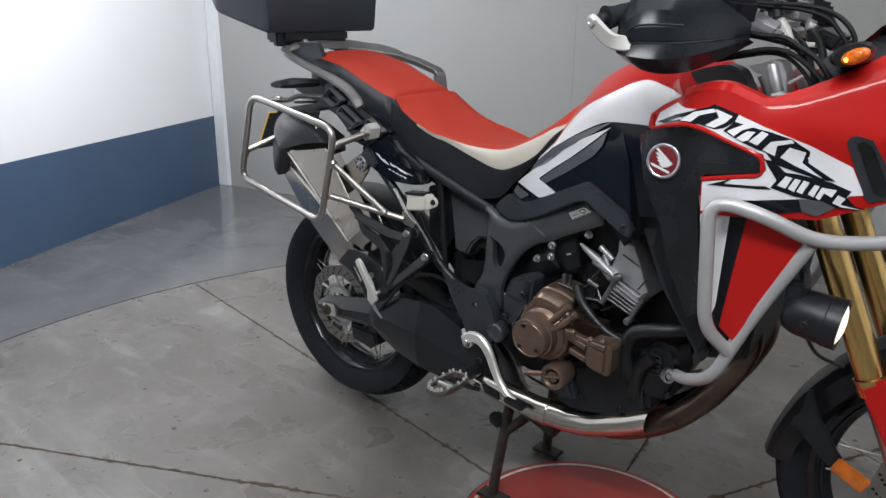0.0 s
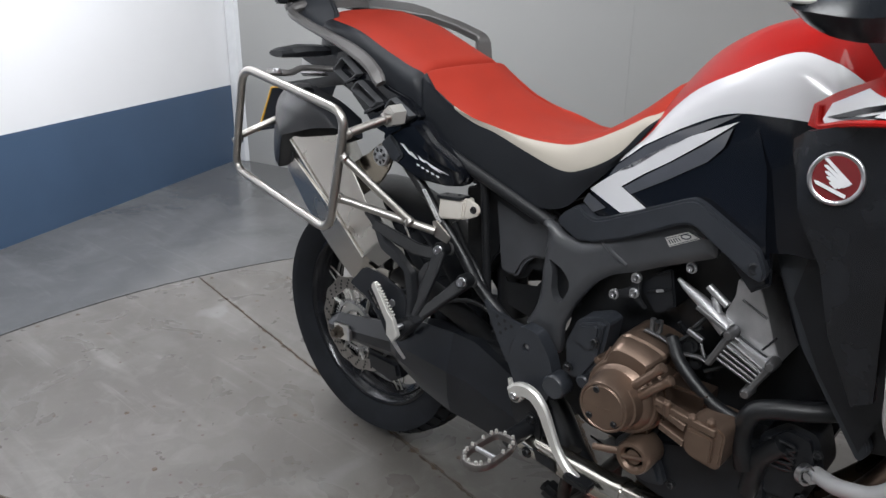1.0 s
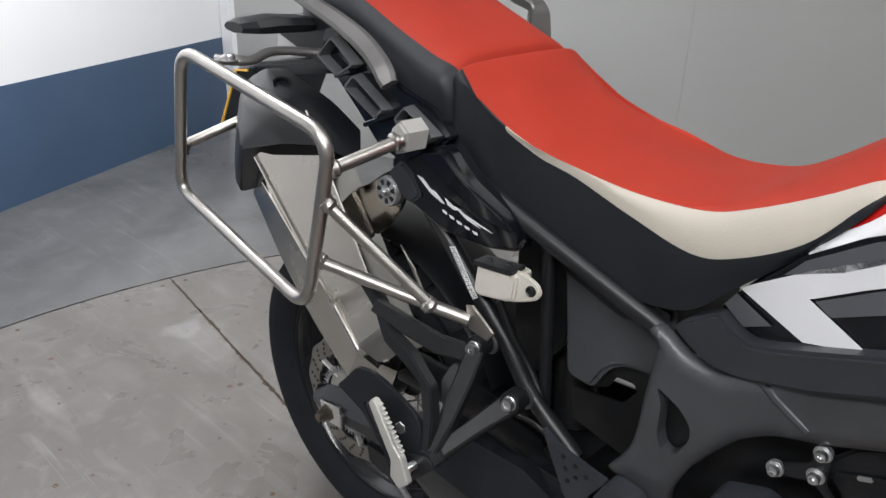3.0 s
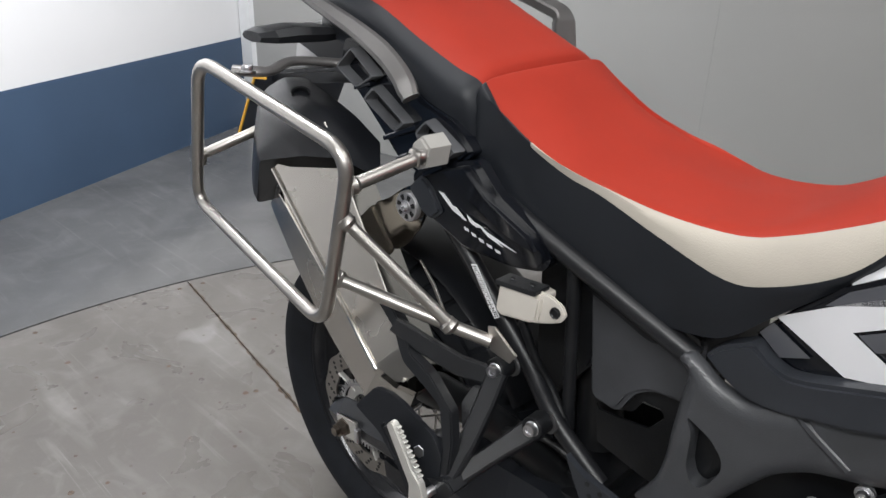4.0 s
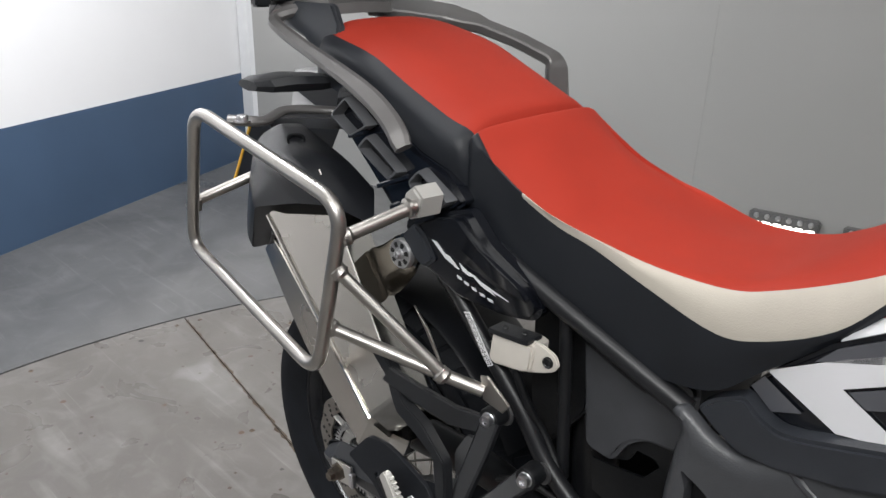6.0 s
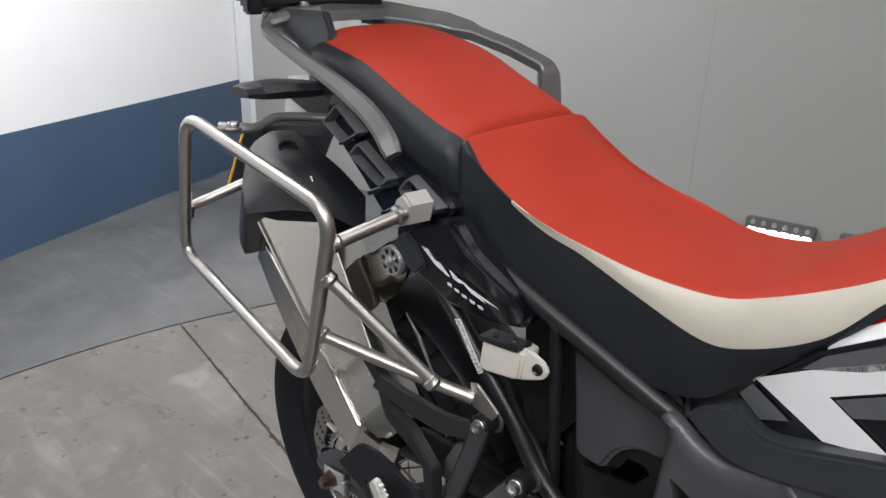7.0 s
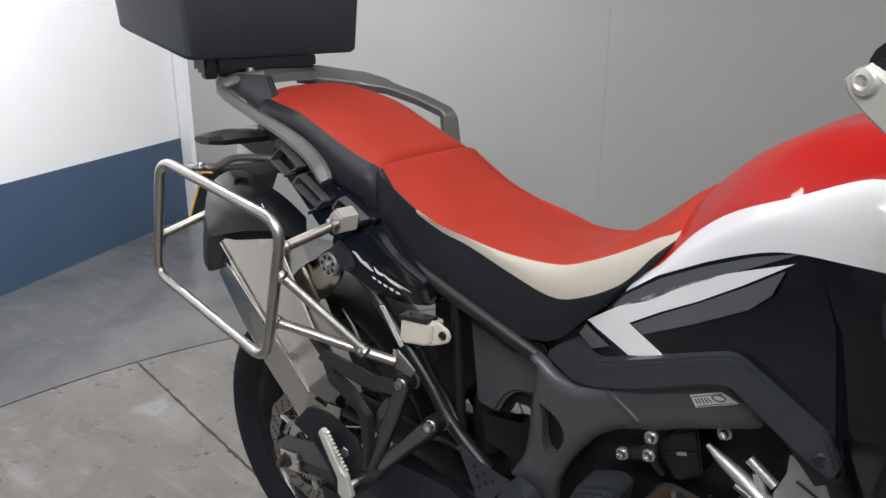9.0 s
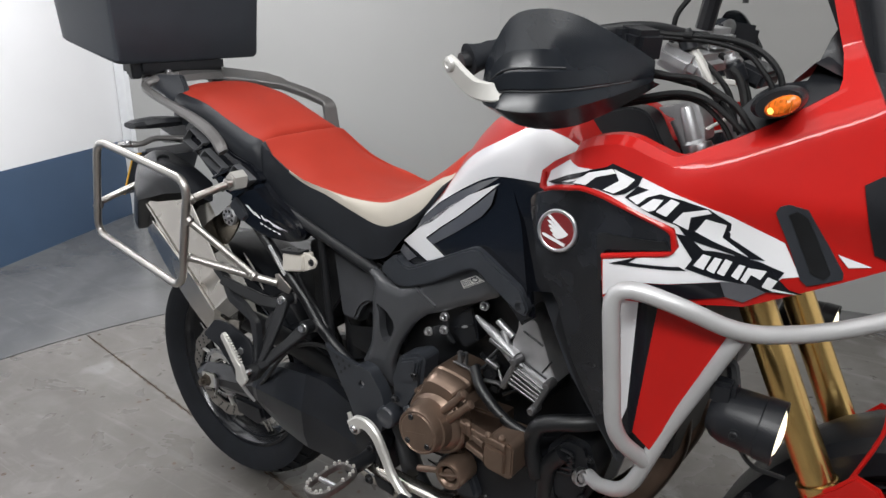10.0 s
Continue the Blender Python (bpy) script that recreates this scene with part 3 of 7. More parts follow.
        p1 = c + Vector((math.cos(t2) * (rim_r - 0.030), sd * 0.022, math.sin(t2) * (rim_r - 0.030)))
        part("spoke", rod(p0, p1, 0.0021, 6), STEEL, name)


def empty_part(name, parent, label=""):
    """A part that is made of sub-parts."""
    ob = new(name)
    ob.parent = parent
    ob.empty_display_size = 0.05
    return tagged(ob, label)


rear = empty_part("rear_wheel", bike, "black spoked rear wheel")
wheel(rear, RW, 0.334, 0.150, 0.241, 32, "black dual-sport rear tyre")
front = empty_part("front_wheel", bike, "black spoked front wheel")
wheel(front, FW, 0.342, 0.092, 0.266, 36, "black dual-sport front tyre")


def brake_disc(parent, c, r, y, holes, arms):
    bm = bmesh.new()
    n = 144
    out, inn = [], []
    for k in range(n):
        t = 2 * math.pi * k / n
        out.append(c + Vector((math.cos(t) * (r + 0.0022 * math.cos(12 * t)), y, math.sin(t) * (r + 0.0022 * math.cos(12 * t)))))
        inn.append(c + Vector((math.cos(t) * (r - 0.033 + 0.002 * math.cos(12 * t + 1)), y, math.sin(t) * (r - 0.033 + 0.002 * math.cos(12 * t + 1)))))
    th = Vector((0, 0.005, 0))
    loft(bm, [out, inn, [p + th for p in inn], [p + th for p in out], out], cap=False)
    bmesh.ops.remove_doubles(bm, verts=bm.verts[:], dist=1e-6)
    d = part("brake_disc", bm, DISC, parent, "drilled steel brake disc")
    # holes drawn as near-black discs, their shade painted on the steel
    bm = bmesh.new()
    for k in range(holes):
        t = 2 * math.pi * k / holes
        for j, rr in enumerate((r - 0.009, r - 0.017, r - 0.025)):
            tt = t + (j - 1) * 0.055
            lathe(bm, [(0, 0), (0.0034, 0), (0.0034, 0.001)], c + Vector((math.cos(tt) * rr, y - 0.0006, math.sin(tt) * rr)), "y", 8)
    part("drilled_hole", bm, DARKPIT, d)
    for k in range(arms):
        t = 2 * math.pi * k / arms
        a = c + Vector((math.cos(t) * 0.05, y + 0.002, math.sin(t) * 0.05))
        b = c + Vector((math.cos(t + 0.25) * (r - 0.031), y + 0.002, math.sin(t + 0.25) * (r - 0.031)))
        bm = bmesh.new()
        tube(bm, [a, b], 0.006, 8, flat=0.4)
        part("carrier_arm", bm, ALLOYLIGHT, parent)
    bm = bmesh.new()
    lathe(bm, [(0.040, -0.002), (0.060, -0.002), (0.060, 0.004), (0.040, 0.004)], c + Vector((0, y, 0)), "y", 40, True)
    part("disc_carrier", bm, ALLOYLIGHT, d, "silver disc carrier")
    bm = bmesh.new()
    for k in range(48):
        t = 2 * math.pi * k / 48
        block(bm, (0.003, 0.002, 0.008), Matrix.Translation(c + Vector((math.cos(t) * 0.068, y - 0.008, math.sin(t) * 0.068))) @ Matrix.Rotation(-t + math.pi / 2, 4, "Y"), 0)
    lathe(bm, [(0.060, -0.009), (0.0645, -0.009), (0.0645, -0.007), (0.060, -0.007)], c + Vector((0, y, 0)), "y", 40, True)
    part("sensor_ring", bm, ALLOY, d)


brake_disc(rear, RW, 0.128, -0.100, 24, 8)

# --- swing arm ---
SWINGB = mat("satin_black_casting", (0.011, 0.0125, 0.016, 1), 0.30, spec=0.5, vary=0.25, scale=14, bump=0.2, bump_scale=350)
swing = empty_part("swing_arm", bike, "black cast swing arm")
for sd in (-1, 1):
    bm = bmesh.new()
    rings = []
    for x, z0, z1, y0, y1 in ((-0.050, 0.340, 0.385, 0.122, 0.144), (-0.02, 0.336, 0.398, 0.114, 0.150), (0.08, 0.342, 0.414, 0.110, 0.152), (0.19, 0.346, 0.436, 0.104, 0.150), (0.215, 0.340, 0.452, 0.100, 0.158), (0.29, 0.306, 0.474, 0.094, 0.160),
                              (0.385, 0.286, 0.482, 0.080, 0.164), (0.435, 0.272, 0.470, 0.070, 0.150), (0.50, 0.262, 0.440, 0.060, 0.146), (0.57, 0.262, 0.40, 0.050, 0.140), (0.62, 0.290, 0.37, 0.040, 0.125)):
        b = 0.010
        rings.append([Vector((x, sd * y, z)) for y, z in ((y0 + b, z0), (y1 - b * 1.6, z0), (y1 - 0.004, z0 + (z1 - z0) * 0.22), (y1, z0 + (z1 - z0) * 0.55), (y1 - b * 2.4, z1), (y0 + b, z1), (y0, z1 - b), (y0, z0 + b))])
    loft(bm, rings)
    part("arm", bm, SWINGB, swing, "", 14)
bm = bmesh.new()
block(bm, (0.10, 0.20, 0.13), pose(0.47, 0, 0.42), 0.02)
part("cross_member", bm, FRAMEB, swing)
bm = bmesh.new()
block(bm, (0.060, 0.006, 0.046), pose(0.020, -0.1535, 0.366, 0, -8, 0), 0.004)
ap = part("adjuster_plate", bm, ALLOYLIGHT, swing, "silver axle adjuster plate")
bm = bmesh.new()
lathe(bm, [(0, 0.024), (0.009, 0.024), (0.010, 0.016), (0.0135, 0.016), (0.0145, 0.003), (0.018, 0.003), (0.018, 0), (0, 0)], RW + Vector((0, -0.156, 0)), (0, -1, 0), 6)
part("axle_nut", bm, mat("grey_steel_nut", (0.22, 0.19, 0.16, 1), 0.35, 1.0, vary=0.3, scale=60), ap, "dull steel axle nut")
bm = bmesh.new()
block(bm, (0.012, 0.010, 0.030), pose(0.050, -0.156, 0.366), 0.002)
part("adjuster_block", bm, BOLT, ap)
# rear caliper below the arm
bm = bmesh.new()
solid(bm, [(0.075, -0.125, 0.325), (0.185, -0.125, 0.322), (0.195, -0.125, 0.285), (0.160, -0.125, 0.262), (0.085, -0.125, 0.275)], (0, 0.065, 0), 0.008)
part("brake_caliper", bm, PLASTIC, rear, "black rear brake caliper")

# --- silencer: a ridged can that narrows to the front, seen from its outer side ---
sil = empty_part("exhaust", bike, "brushed stainless exhaust silencer with black end cap")


def lerp(a, b, t):
    return Vector(a) * (1 - t) + Vector(b) * t


RID0, RID1 = Vector((-0.048, -0.240, 0.880)), Vector((0.262, -0.288, 0.667))
CAN_D = (RID1 - RID0).normalized()
CAN_U = Vector((0.5663, 0, 0.8242))
CAN_N = Vector((-0.1043, -0.9920, 0.0717))


def on_can(s, a, b):
    """A point of the silencer: s along the ridge, a up from it, b outwards."""
    return RID0.lerp(RID1, s) + CAN_U * a + CAN_N * b


def can_ring(s, g=0.0):
    t = min(1.0, max(0.0, s))
    wu, bu, wd, f = 0.100 - 0.052 * t, -0.056 + 0.030 * t, 0.085 + 0.022 * math.sin(math.pi * min(1, t * 0.9)), 0.052 * max(0.02, 1 - t / 0.85)
    return [on_can(s, 0.006, 0.0 - g), on_can(s, wu - g, bu - g), on_can(s, wu - 0.030 - g, bu - 0.066), on_can(s, -0.03, -0.135), on_can(s, -wd + g, -0.05), on_can(s, -wd + g, -0.020 - g), on_can(s, -f, -0.40 * f - 0.001 - g), on_can(s, -0.005, 0.0005 - g)]


CAN_STEPS = [0.07 + 0.93 * k / 12 for k in range(13)]
POLISHSHEET = mat("polished_sheet", (0.50, 0.485, 0.455, 1), 0.085, 1.0, vary=0.10, scale=12, rough_vary=0.5)
bm = bmesh.new()
loft(bm, [can_ring(s) for s in CAN_STEPS], mats=[0, 1, 1, 1, 0, 0, 1, 0])
part("silencer_can", bm, [STEELSHEET, POLISHSHEET], sil, "brushed stainless can", 6)
# rolled bright ridge and the folded seam beside it
bm = bmesh.new()
tube(bm, [on_can(s, 0.0, 0.0005) for s in CAN_STEPS], 0.0042, 10)
part("ridge_seam", bm, POLISHED, sil)
bm = bmesh.new()
tube(bm, [on_can(s, -0.052 * (1 - s / 0.85) - 0.001, -0.40 * 0.052 * (1 - s / 0.85)) for s in [k / 14 for k in range(12)]], 0.0022, 8)
part("fold", bm, POLISHED, sil)
bm = bmesh.new()
tube(bm, [on_can(s, 0.100 - 0.052 * s - 0.001, -0.056 + 0.030 * s) for s in CAN_STEPS], 0.0022, 8)
part("edge_fold", bm, STEELSHEET, sil)
# polished front end
bm = bmesh.new()
loft(bm, [can_ring(0.985, -0.0015), can_ring(1.0, -0.0015), can_ring(1.085, 0.016), can_ring(1.13, 0.034)])
part("collar", bm, POLISHSHEET, sil, "polished front end", 10)
# link pipe down to the engine
bm = bmesh.new()
tube(bm, spline([on_can(1.08, -0.01, -0.06), (0.36, -0.13, 0.54), (0.46, -0.06, 0.43), (0.60, -0.06, 0.37), (0.74, -0.15, 0.31), (0.86, -0.165, 0.275)], 6), 0.025, 16)
part("link_pipe", bm, DARKPIT, sil)
# black end cap that wraps the rear of the can
CAPSECS = [[(-0.36, -0.078, -0.062), (-0.36, -0.050, -0.052), (-0.36, -0.022, -0.050), (-0.35, 0.008, -0.056), (-0.34, 0.034, -0.078), (-0.33, 0.036, -0.115), (-0.33, -0.030, -0.125), (-0.35, -0.078, -0.100)],
           [(-0.19, -0.094, -0.030), (-0.20, -0.030, -0.018), (-0.20, 0.012, -0.018), (-0.19, 0.040, -0.034), (-0.18, 0.060, -0.062), (-0.16, 0.064, -0.115), (-0.16, -0.010, -0.130), (-0.18, -0.085, -0.105)],
           [(-0.04, -0.102, -0.008), (-0.06, -0.012, 0.005), (-0.03, 0.045, -0.010), (0.0, 0.082, -0.034), (0.03, 0.098, -0.068), (0.05, 0.098, -0.112), (0.0, 0.0, -0.135), (-0.03, -0.092, -0.110)],
           [(0.03, -0.103, -0.006), (-0.005, -0.012, 0.0085), (0.15, 0.062, -0.012), (0.26, 0.100, -0.040), (0.40, 0.112, -0.078), (0.22, 0.112, -0.114), (0.06, 0.0, -0.135), (0.03, -0.092, -0.110)]]
cols = [spline([on_can(*sec_[i]) for sec_ in CAPSECS], 4) for i in range(8)]
cap = [ease([c[j] for c in cols], 0.009, 3, True) for j in range(len(cols[0]))]
tail_c = sum(cap[0], Vector()) / len(cap[0])
cap.insert(0, [tail_c + (p - tail_c) * 0.88 - CAN_D * 0.006 for p in cap[0]])
bm = bmesh.new()
loft(bm, cap)
ec = part("end_cap", bm, PLASTIC, sil, "matt black plastic end cap", 22)
bm = bmesh.new()
lathe(bm, [(0, -0.006), (0.010, -0.006), (0.0115, 0.0015), (0.015, 0.002), (0.016, -0.004)], on_can(-0.175, 0.0605, -0.068), (0.40, -0.25, 0.88), 20)
part("rubber_plug", bm, DARKPIT, ec)
bm = bmesh.new()
tube(bm, [on_can(0.05, -0.088, -0.03), on_can(0.09, -0.06, -0.02), on_can(0.10, -0.03, -0.012)], 0.004, 8)
part("rim_bead", bm, PLASTIC, ec)
# outlet stub below the cap
bm = bmesh.new()
lathe(bm, [(0.013, -0.02), (0.016, -0.02), (0.016, 0.03), (0.013, 0.03)], on_can(-0.16, -0.070, -0.055), CAN_D * -1, 20, True)
part("outlet_tip", bm, DARKPIT, ec)
# hanger of the silencer with a drilled washer
bm = panel([(0.120, 0.835), (0.150, 0.850), (0.180, 0.873), (0.204, 0.886), (0.224, 0.878), (0.230, 0.856), (0.222, 0.830), (0.200, 0.798), (0.178, 0.780), (0.150, 0.788)], lambda x, z: -0.170 - 0.15 * max(0, 0.85 - z), 0.006, 0.002, 0.008)
hg = part("silencer_hanger", bm, mat("dark_polished_steel", (0.17, 0.155, 0.135, 1), 0.07, 1.0, vary=0.15, scale=20), sil, "bent steel hanger plate")
WC = Vector((0.1985, -0.176, 0.8535))
bm = bmesh.new()
lathe(bm, [(0, 0.007), (0.006, 0.007), (0.0072, 0.004), (0.0205, 0.004), (0.0222, 0.001), (0.0222, -0.004), (0, -0.004)], WC, (0, -1, 0), 32)
wz = part("washer", bm, ALLOY, hg, "grey washer with drilled holes")
bm = bmesh.new()
bolt_head(bm, WC + Vector((0, -0.006, 0)), (0, -1, 0), 0.0058, 0.005)
part("bolt", bm, BOLT, wz)
# near-black patches paint the shade of the washer's holes
for k in range(7):
    t = 2 * math.pi * k / 7 + 0.3
    bm = bmesh.new()
    q = [WC + Vector((math.cos(t + da) * r, -0.0046, math.sin(t + da) * r)) for r, da in ((0.0105, -0.22), (0.0174, -0.22), (0.0180, 0.0), (0.0174, 0.22), (0.0105, 0.22))]
    solid(bm, q, (0, 0.0008, 0))
    part("drilled_hole", bm, DARKPIT, wz)
# steel sliver added in place of a gap that shows the light floor
bm = bmesh.new()
bar(bm, [(0.167, -0.12, 0.743), (0.196, -0.12, 0.712), (0.230, -0.12, 0.660)], [0.001, 0.007, 0.004], 0.003, (0, 1, 0))
part("gap_sliver", bm, STEEL, sil, "thin steel sliver in place of a light gap")

# --- pannier rack ---
rack = empty_part("pannier_rack", bike, "tubular stainless pannier rack")
LOOP = [(-0.090, -0.315, 1.028), (0.258, -0.322, 0.970), (0.186, -0.316, 0.712), (-0.208, -0.280, 0.776)]
part("rack_loop", pipe(LOOP, 0.0094, 0.045, 16, True, 7), STEEL, rack)
part("strut", rod((0.246, -0.319, 0.926), (0.266, -0.215, 0.949), 0.0088, 14), STEEL, rack)
part("strut", rod((0.233, -0.319, 0.886), (0.353, -0.245, 0.757), 0.0080, 14), STEEL, rack)
part("strut", pipe([(0.203, -0.310, 0.790), (0.345, -0.240, 0.752), (0.391, -0.212, 0.737)], 0.0086), STEEL, rack)
part("strut", rod((-0.190, -0.286, 0.852), (-0.120, -0.15, 0.912), 0.0085, 12), STEEL, rack)
bm = bmesh.new()
solid(bm, [(-0.205, -0.288, 0.846), (-0.180, -0.284, 0.866), (-0.165, -0.280, 0.862), (-0.172, -0.281, 0.842), (-0.196, -0.287, 0.832)], (0, 0.005, 0), 0.001)
part("mount_tab", bm, STEEL, rack)
bm = bmesh.new()
solid(bm, [(0.386, -0.214, 0.757), (0.397, -0.213, 0.760), (0.431, -0.210, 0.732), (0.420, -0.209, 0.716), (0.390, -0.212, 0.724)], (0, 0.004, 0), 0.001)
part("mount_tab", bm, STEEL, rack)
bm = bmesh.new()
tube(bm, spline([(-0.012, -0.306, 1.022), (0.008, -0.285, 1.021), (0.012, -0.262, 1.020), (-0.010, -0.215, 1.024), (0.000, -0.165, 1.020), (0.030, -0.120, 1.015)], 5), [0.0105] * 8 + [0.0092] * 18, 12, flat=0.72)
part("top_strap", bm, RAIL, rack, "grey flattened top bracket tube")
bm = bmesh.new()
bolt_head(bm, (0.008, -0.296, 1.024), (0, 0, 1), 0.0080, 0.007)
part("bolt", bm, BOLT, rack)
bm = bmesh.new()
bolt_head(bm, (-0.180, -0.288, 0.850), (0, -1, 0.2), 0.006, 0.007)
part("bolt", bm, BOLT, rack)
part("cross_tube", rod((-0.02, -0.05, 0.955), (0.03, 0.24, 0.985), 0.0085, 12), STEEL, rack)
# chamfered clamp block
bm = bmesh.new()
CB = [(0.242, -0.216, 0.937), (0.244, -0.214, 0.960), (0.258, -0.212, 0.972), (0.273, -0.212, 0.959), (0.270, -0.215, 0.934), (0.255, -0.216, 0.928)]
solid(bm, CB, (0.010, 0.034, 0.002), 0.003)
cbk = part("clamp_block", bm, mat("blasted_clamp_alloy", (0.40, 0.39, 0.37, 1), 0.45, 0.35, vary=0.08, bump=0.2), rack, "silver clamp block")
bm = bmesh.new()
lathe(bm, [(0.0086, -0.004), (0.0125, -0.001), (0.0130, 0.004), (0.0088, 0.008)], (0.263, -0.222, 0.948), (-0.2, -1, -0.2), 16)
part("weld_bead", bm, STEEL, cbk)
for c, ax in (((0.247, -0.313, 0.927), (0.2, 1, 0.2)), ((0.238, -0.316, 0.881), (0.6, 0.4, -0.7)), ((0.208, -0.307, 0.789), (0.8, 0.4, -0.3)), ((0.349, -0.246, 0.757), (0.6, 0.4, -0.6))):
    bm = bmesh.new()
    lathe(bm, [(0.0088, -0.006), (0.0118, -0.003), (0.0112, 0.002), (0.0122, 0.005), (0.0086, 0.010)], c, ax, 16)
    part("weld_bead", bm, STEEL, rack)

# --- frame and sub-frame ---
fr = empty_part("frame", bike, "black painted steel frame")
for sd in (-1, 1):
    y = 0.140 * sd
    part("seat_rail", pipe([(0.02, y * 0.9, 1.02), (0.20, y, 0.945), (0.40, y, 0.868), (0.62, y * 0.95, 0.785)], 0.0135, 0.05), FRAMEB, fr)
    part("lower_rail", pipe([(0.19, y, 0.885), (0.287, y, 0.795), (0.404, y, 0.674), (0.443, y, 0.617), (0.53, y, 0.555)], 0.0125, 0.04), FRAMEB, fr)
    part("stay", rod((0.442, y * 0.86, 0.832), (0.459, y * 0.86, 0.595), 0.0088, 12), FRAMEB, fr)
# perforated foot-rest plate
bm = panel([(0.500, 0.612), (0.525, 0.596), (0.560, 0.590), (0.601, 0.583), (0.578, 0.548), (0.566, 0.492), (0.542, 0.531)], -0.185, 0.010, 0.0025, 0.005)
pp = part("perforated_plate", bm, SOFTPL, fr, "dark grey drilled plate")
# near-black discs laid on the plate stand for shaded holes
for x, z in ((0.537, 0.587), (0.556, 0.583), (0.573, 0.576), (0.542, 0.571), (0.559, 0.566), (0.547, 0.554)):
    bm = bmesh.new()
    lathe(bm, [(0, 0.0006), (0.0036, 0.0006), (0.0036, 0)], (x, -0.185, z), (0, -1, 0), 12)
    part("drilled_hole", bm, DARKPIT, pp)
HB = [Vector((0.620 + 0.0075 * math.cos(t), 0, 0.552 + 0.0085 * math.sin(t))) for t in (2 * math.pi * k / 14 for k in range(14))]
bm = pierced(ease([Vector((x, 0, z)) for x, z in ((0.606, 0.594), (0.644, 0.590), (0.675, 0.549), (0.689, 0.501), (0.672, 0.452), (0.640, 0.440), (0.606, 0.448), (0.577, 0.507), (0.588, 0.553))], 0.010, 3, True), HB, -0.200, 0.030, 0.006)
hp = part("heel_plate", bm, SOFTPL, fr, "dark grey heel plate", 22)
bm = bmesh.new()
bolt_head(bm, (0.620, -0.192, 0.552), (0, -1, 0), 0.0045, 0.003)
part("bush", bm, BOLT, hp)
bm = bmesh.new()
lathe(bm, [(0, 0.003), (0.021, 0.003), (0.024, 0), (0.025, -0.004), (0.025, -0.03)], (0.692, -0.208, 0.498), (0, -1, 0), 32)
part("pivot_cap", bm, SOFTPL, hp)


def spar_y(x, z):
    return -0.150 - 0.03 * max(0, x - 0.70) + 0.10 * max(0, 0.60 - z)


plate_y = lambda x, z: -0.006 - 0.195 * x
SPARGREY = mat("satin_grey_casting", (0.049, 0.051, 0.056, 1), 0.34, spec=0.55, vary=0.12, scale=14, bump=0.3, bump_scale=500)
SO = [(0.606, 0.788), (0.624, 0.776), (0.619, 0.740), (0.615, 0.695), (0.614, 0.661), (0.608, 0.624), (0.591, 0.592), (0.578, 0.574), (0.622, 0.566), (0.640, 0.545), (0.664, 0.530), (0.666, 0.591), (0.684, 0.637), (0.706, 0.671), (0.730, 0.704), (0.765, 0.731), (0.815, 0.752), (0.862, 0.777), (0.962, 0.824), (0.948, 0.860), (0.908, 0.872), (0.870, 0.862), (0.745, 0.793), (0.692, 0.769), (0.655, 0.776), (0.636, 0.790), (0.618, 0.800)]
SI = [(0.632, 0.728), (0.641, 0.708), (0.642, 0.666), (0.649, 0.648), (0.660, 0.644), (0.671, 0.657), (0.681, 0.680), (0.679, 0.696), (0.664, 0.713), (0.648, 0.721)]
bm, beam_y = crowned(ease([Vector((x, 0, z)) for x, z in SO], 0.012, 3, True), ease([Vector((x, 0, z)) for x, z in SI], 0.006, 3, True), lambda x, z: min(spar_y(x, z), plate_y(x, z)), 0.012, 0.009, 0.020)
sp = part("side_spar", bm, SPARGREY, fr, "satin grey cast side spar with a slot", 50)
# near-black sheet added so the slot reads as deep shade
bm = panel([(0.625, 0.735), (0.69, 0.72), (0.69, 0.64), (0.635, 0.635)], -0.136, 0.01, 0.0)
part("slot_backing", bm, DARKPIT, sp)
bm = bmesh.new()
wl = [(0.738 + 0.080 * k / 8, 0.787 - 0.036 * k / 8) for k in range(9)]
tube(bm, [(x, beam_y(x, z) + 0.0040, z) for x, z in wl[:7]], 0.0064, 10)
part("weld_rib", bm, SPARGREY, sp)
# small sticker: bars and a ring on a silver ground
q4 = [Vector((x, beam_y(x, z) - 0.0020, z)) for x, z in ((0.868, 0.832), (0.908, 0.853), (0.930, 0.847), (0.878, 0.819))]
bm = bmesh.new()
solid(bm, q4, (0, 0.001, 0))
st_ = part("sticker", bm, ALLOYLIGHT, sp, "small silver sticker with dark print")
bm = bmesh.new()


def on_sticker(u, v):
    return q4[0].lerp(q4[1], u).lerp(q4[3].lerp(q4[2], u), v) + Vector((0, -0.0008, 0))


for k in range(5):
    u = 0.08 + 0.09 * k
    solid(bm, [on_sticker(*c) for c in ((u, 0.30), (u + 0.035, 0.30), (u + 0.035, 0.72), (u, 0.72))], (0, 0.0006, 0))
for v in (0.12, 0.86):
    solid(bm, [on_sticker(*c) for c in ((0.05, v), (0.95, v), (0.95, v + 0.06), (0.05, v + 0.06))], (0, 0.0006, 0))
tube(bm, [on_sticker(0.74 + 0.15 * math.cos(t), 0.42 + 0.26 * math.sin(t)) for t in (2 * math.pi * k / 16 for k in range(16))], 0.0011, 6, True)
part("print", bm, DECALGREY, st_)
# battery box behind the frame tubes
bm = panel([(0.452, 0.822), (0.473, 0.642), (0.515, 0.637), (0.533, 0.674), (0.556, 0.692), (0.602, 0.696), (0.614, 0.730), (0.615, 0.795)], -0.10, 0.20, 0.010, 0.012)
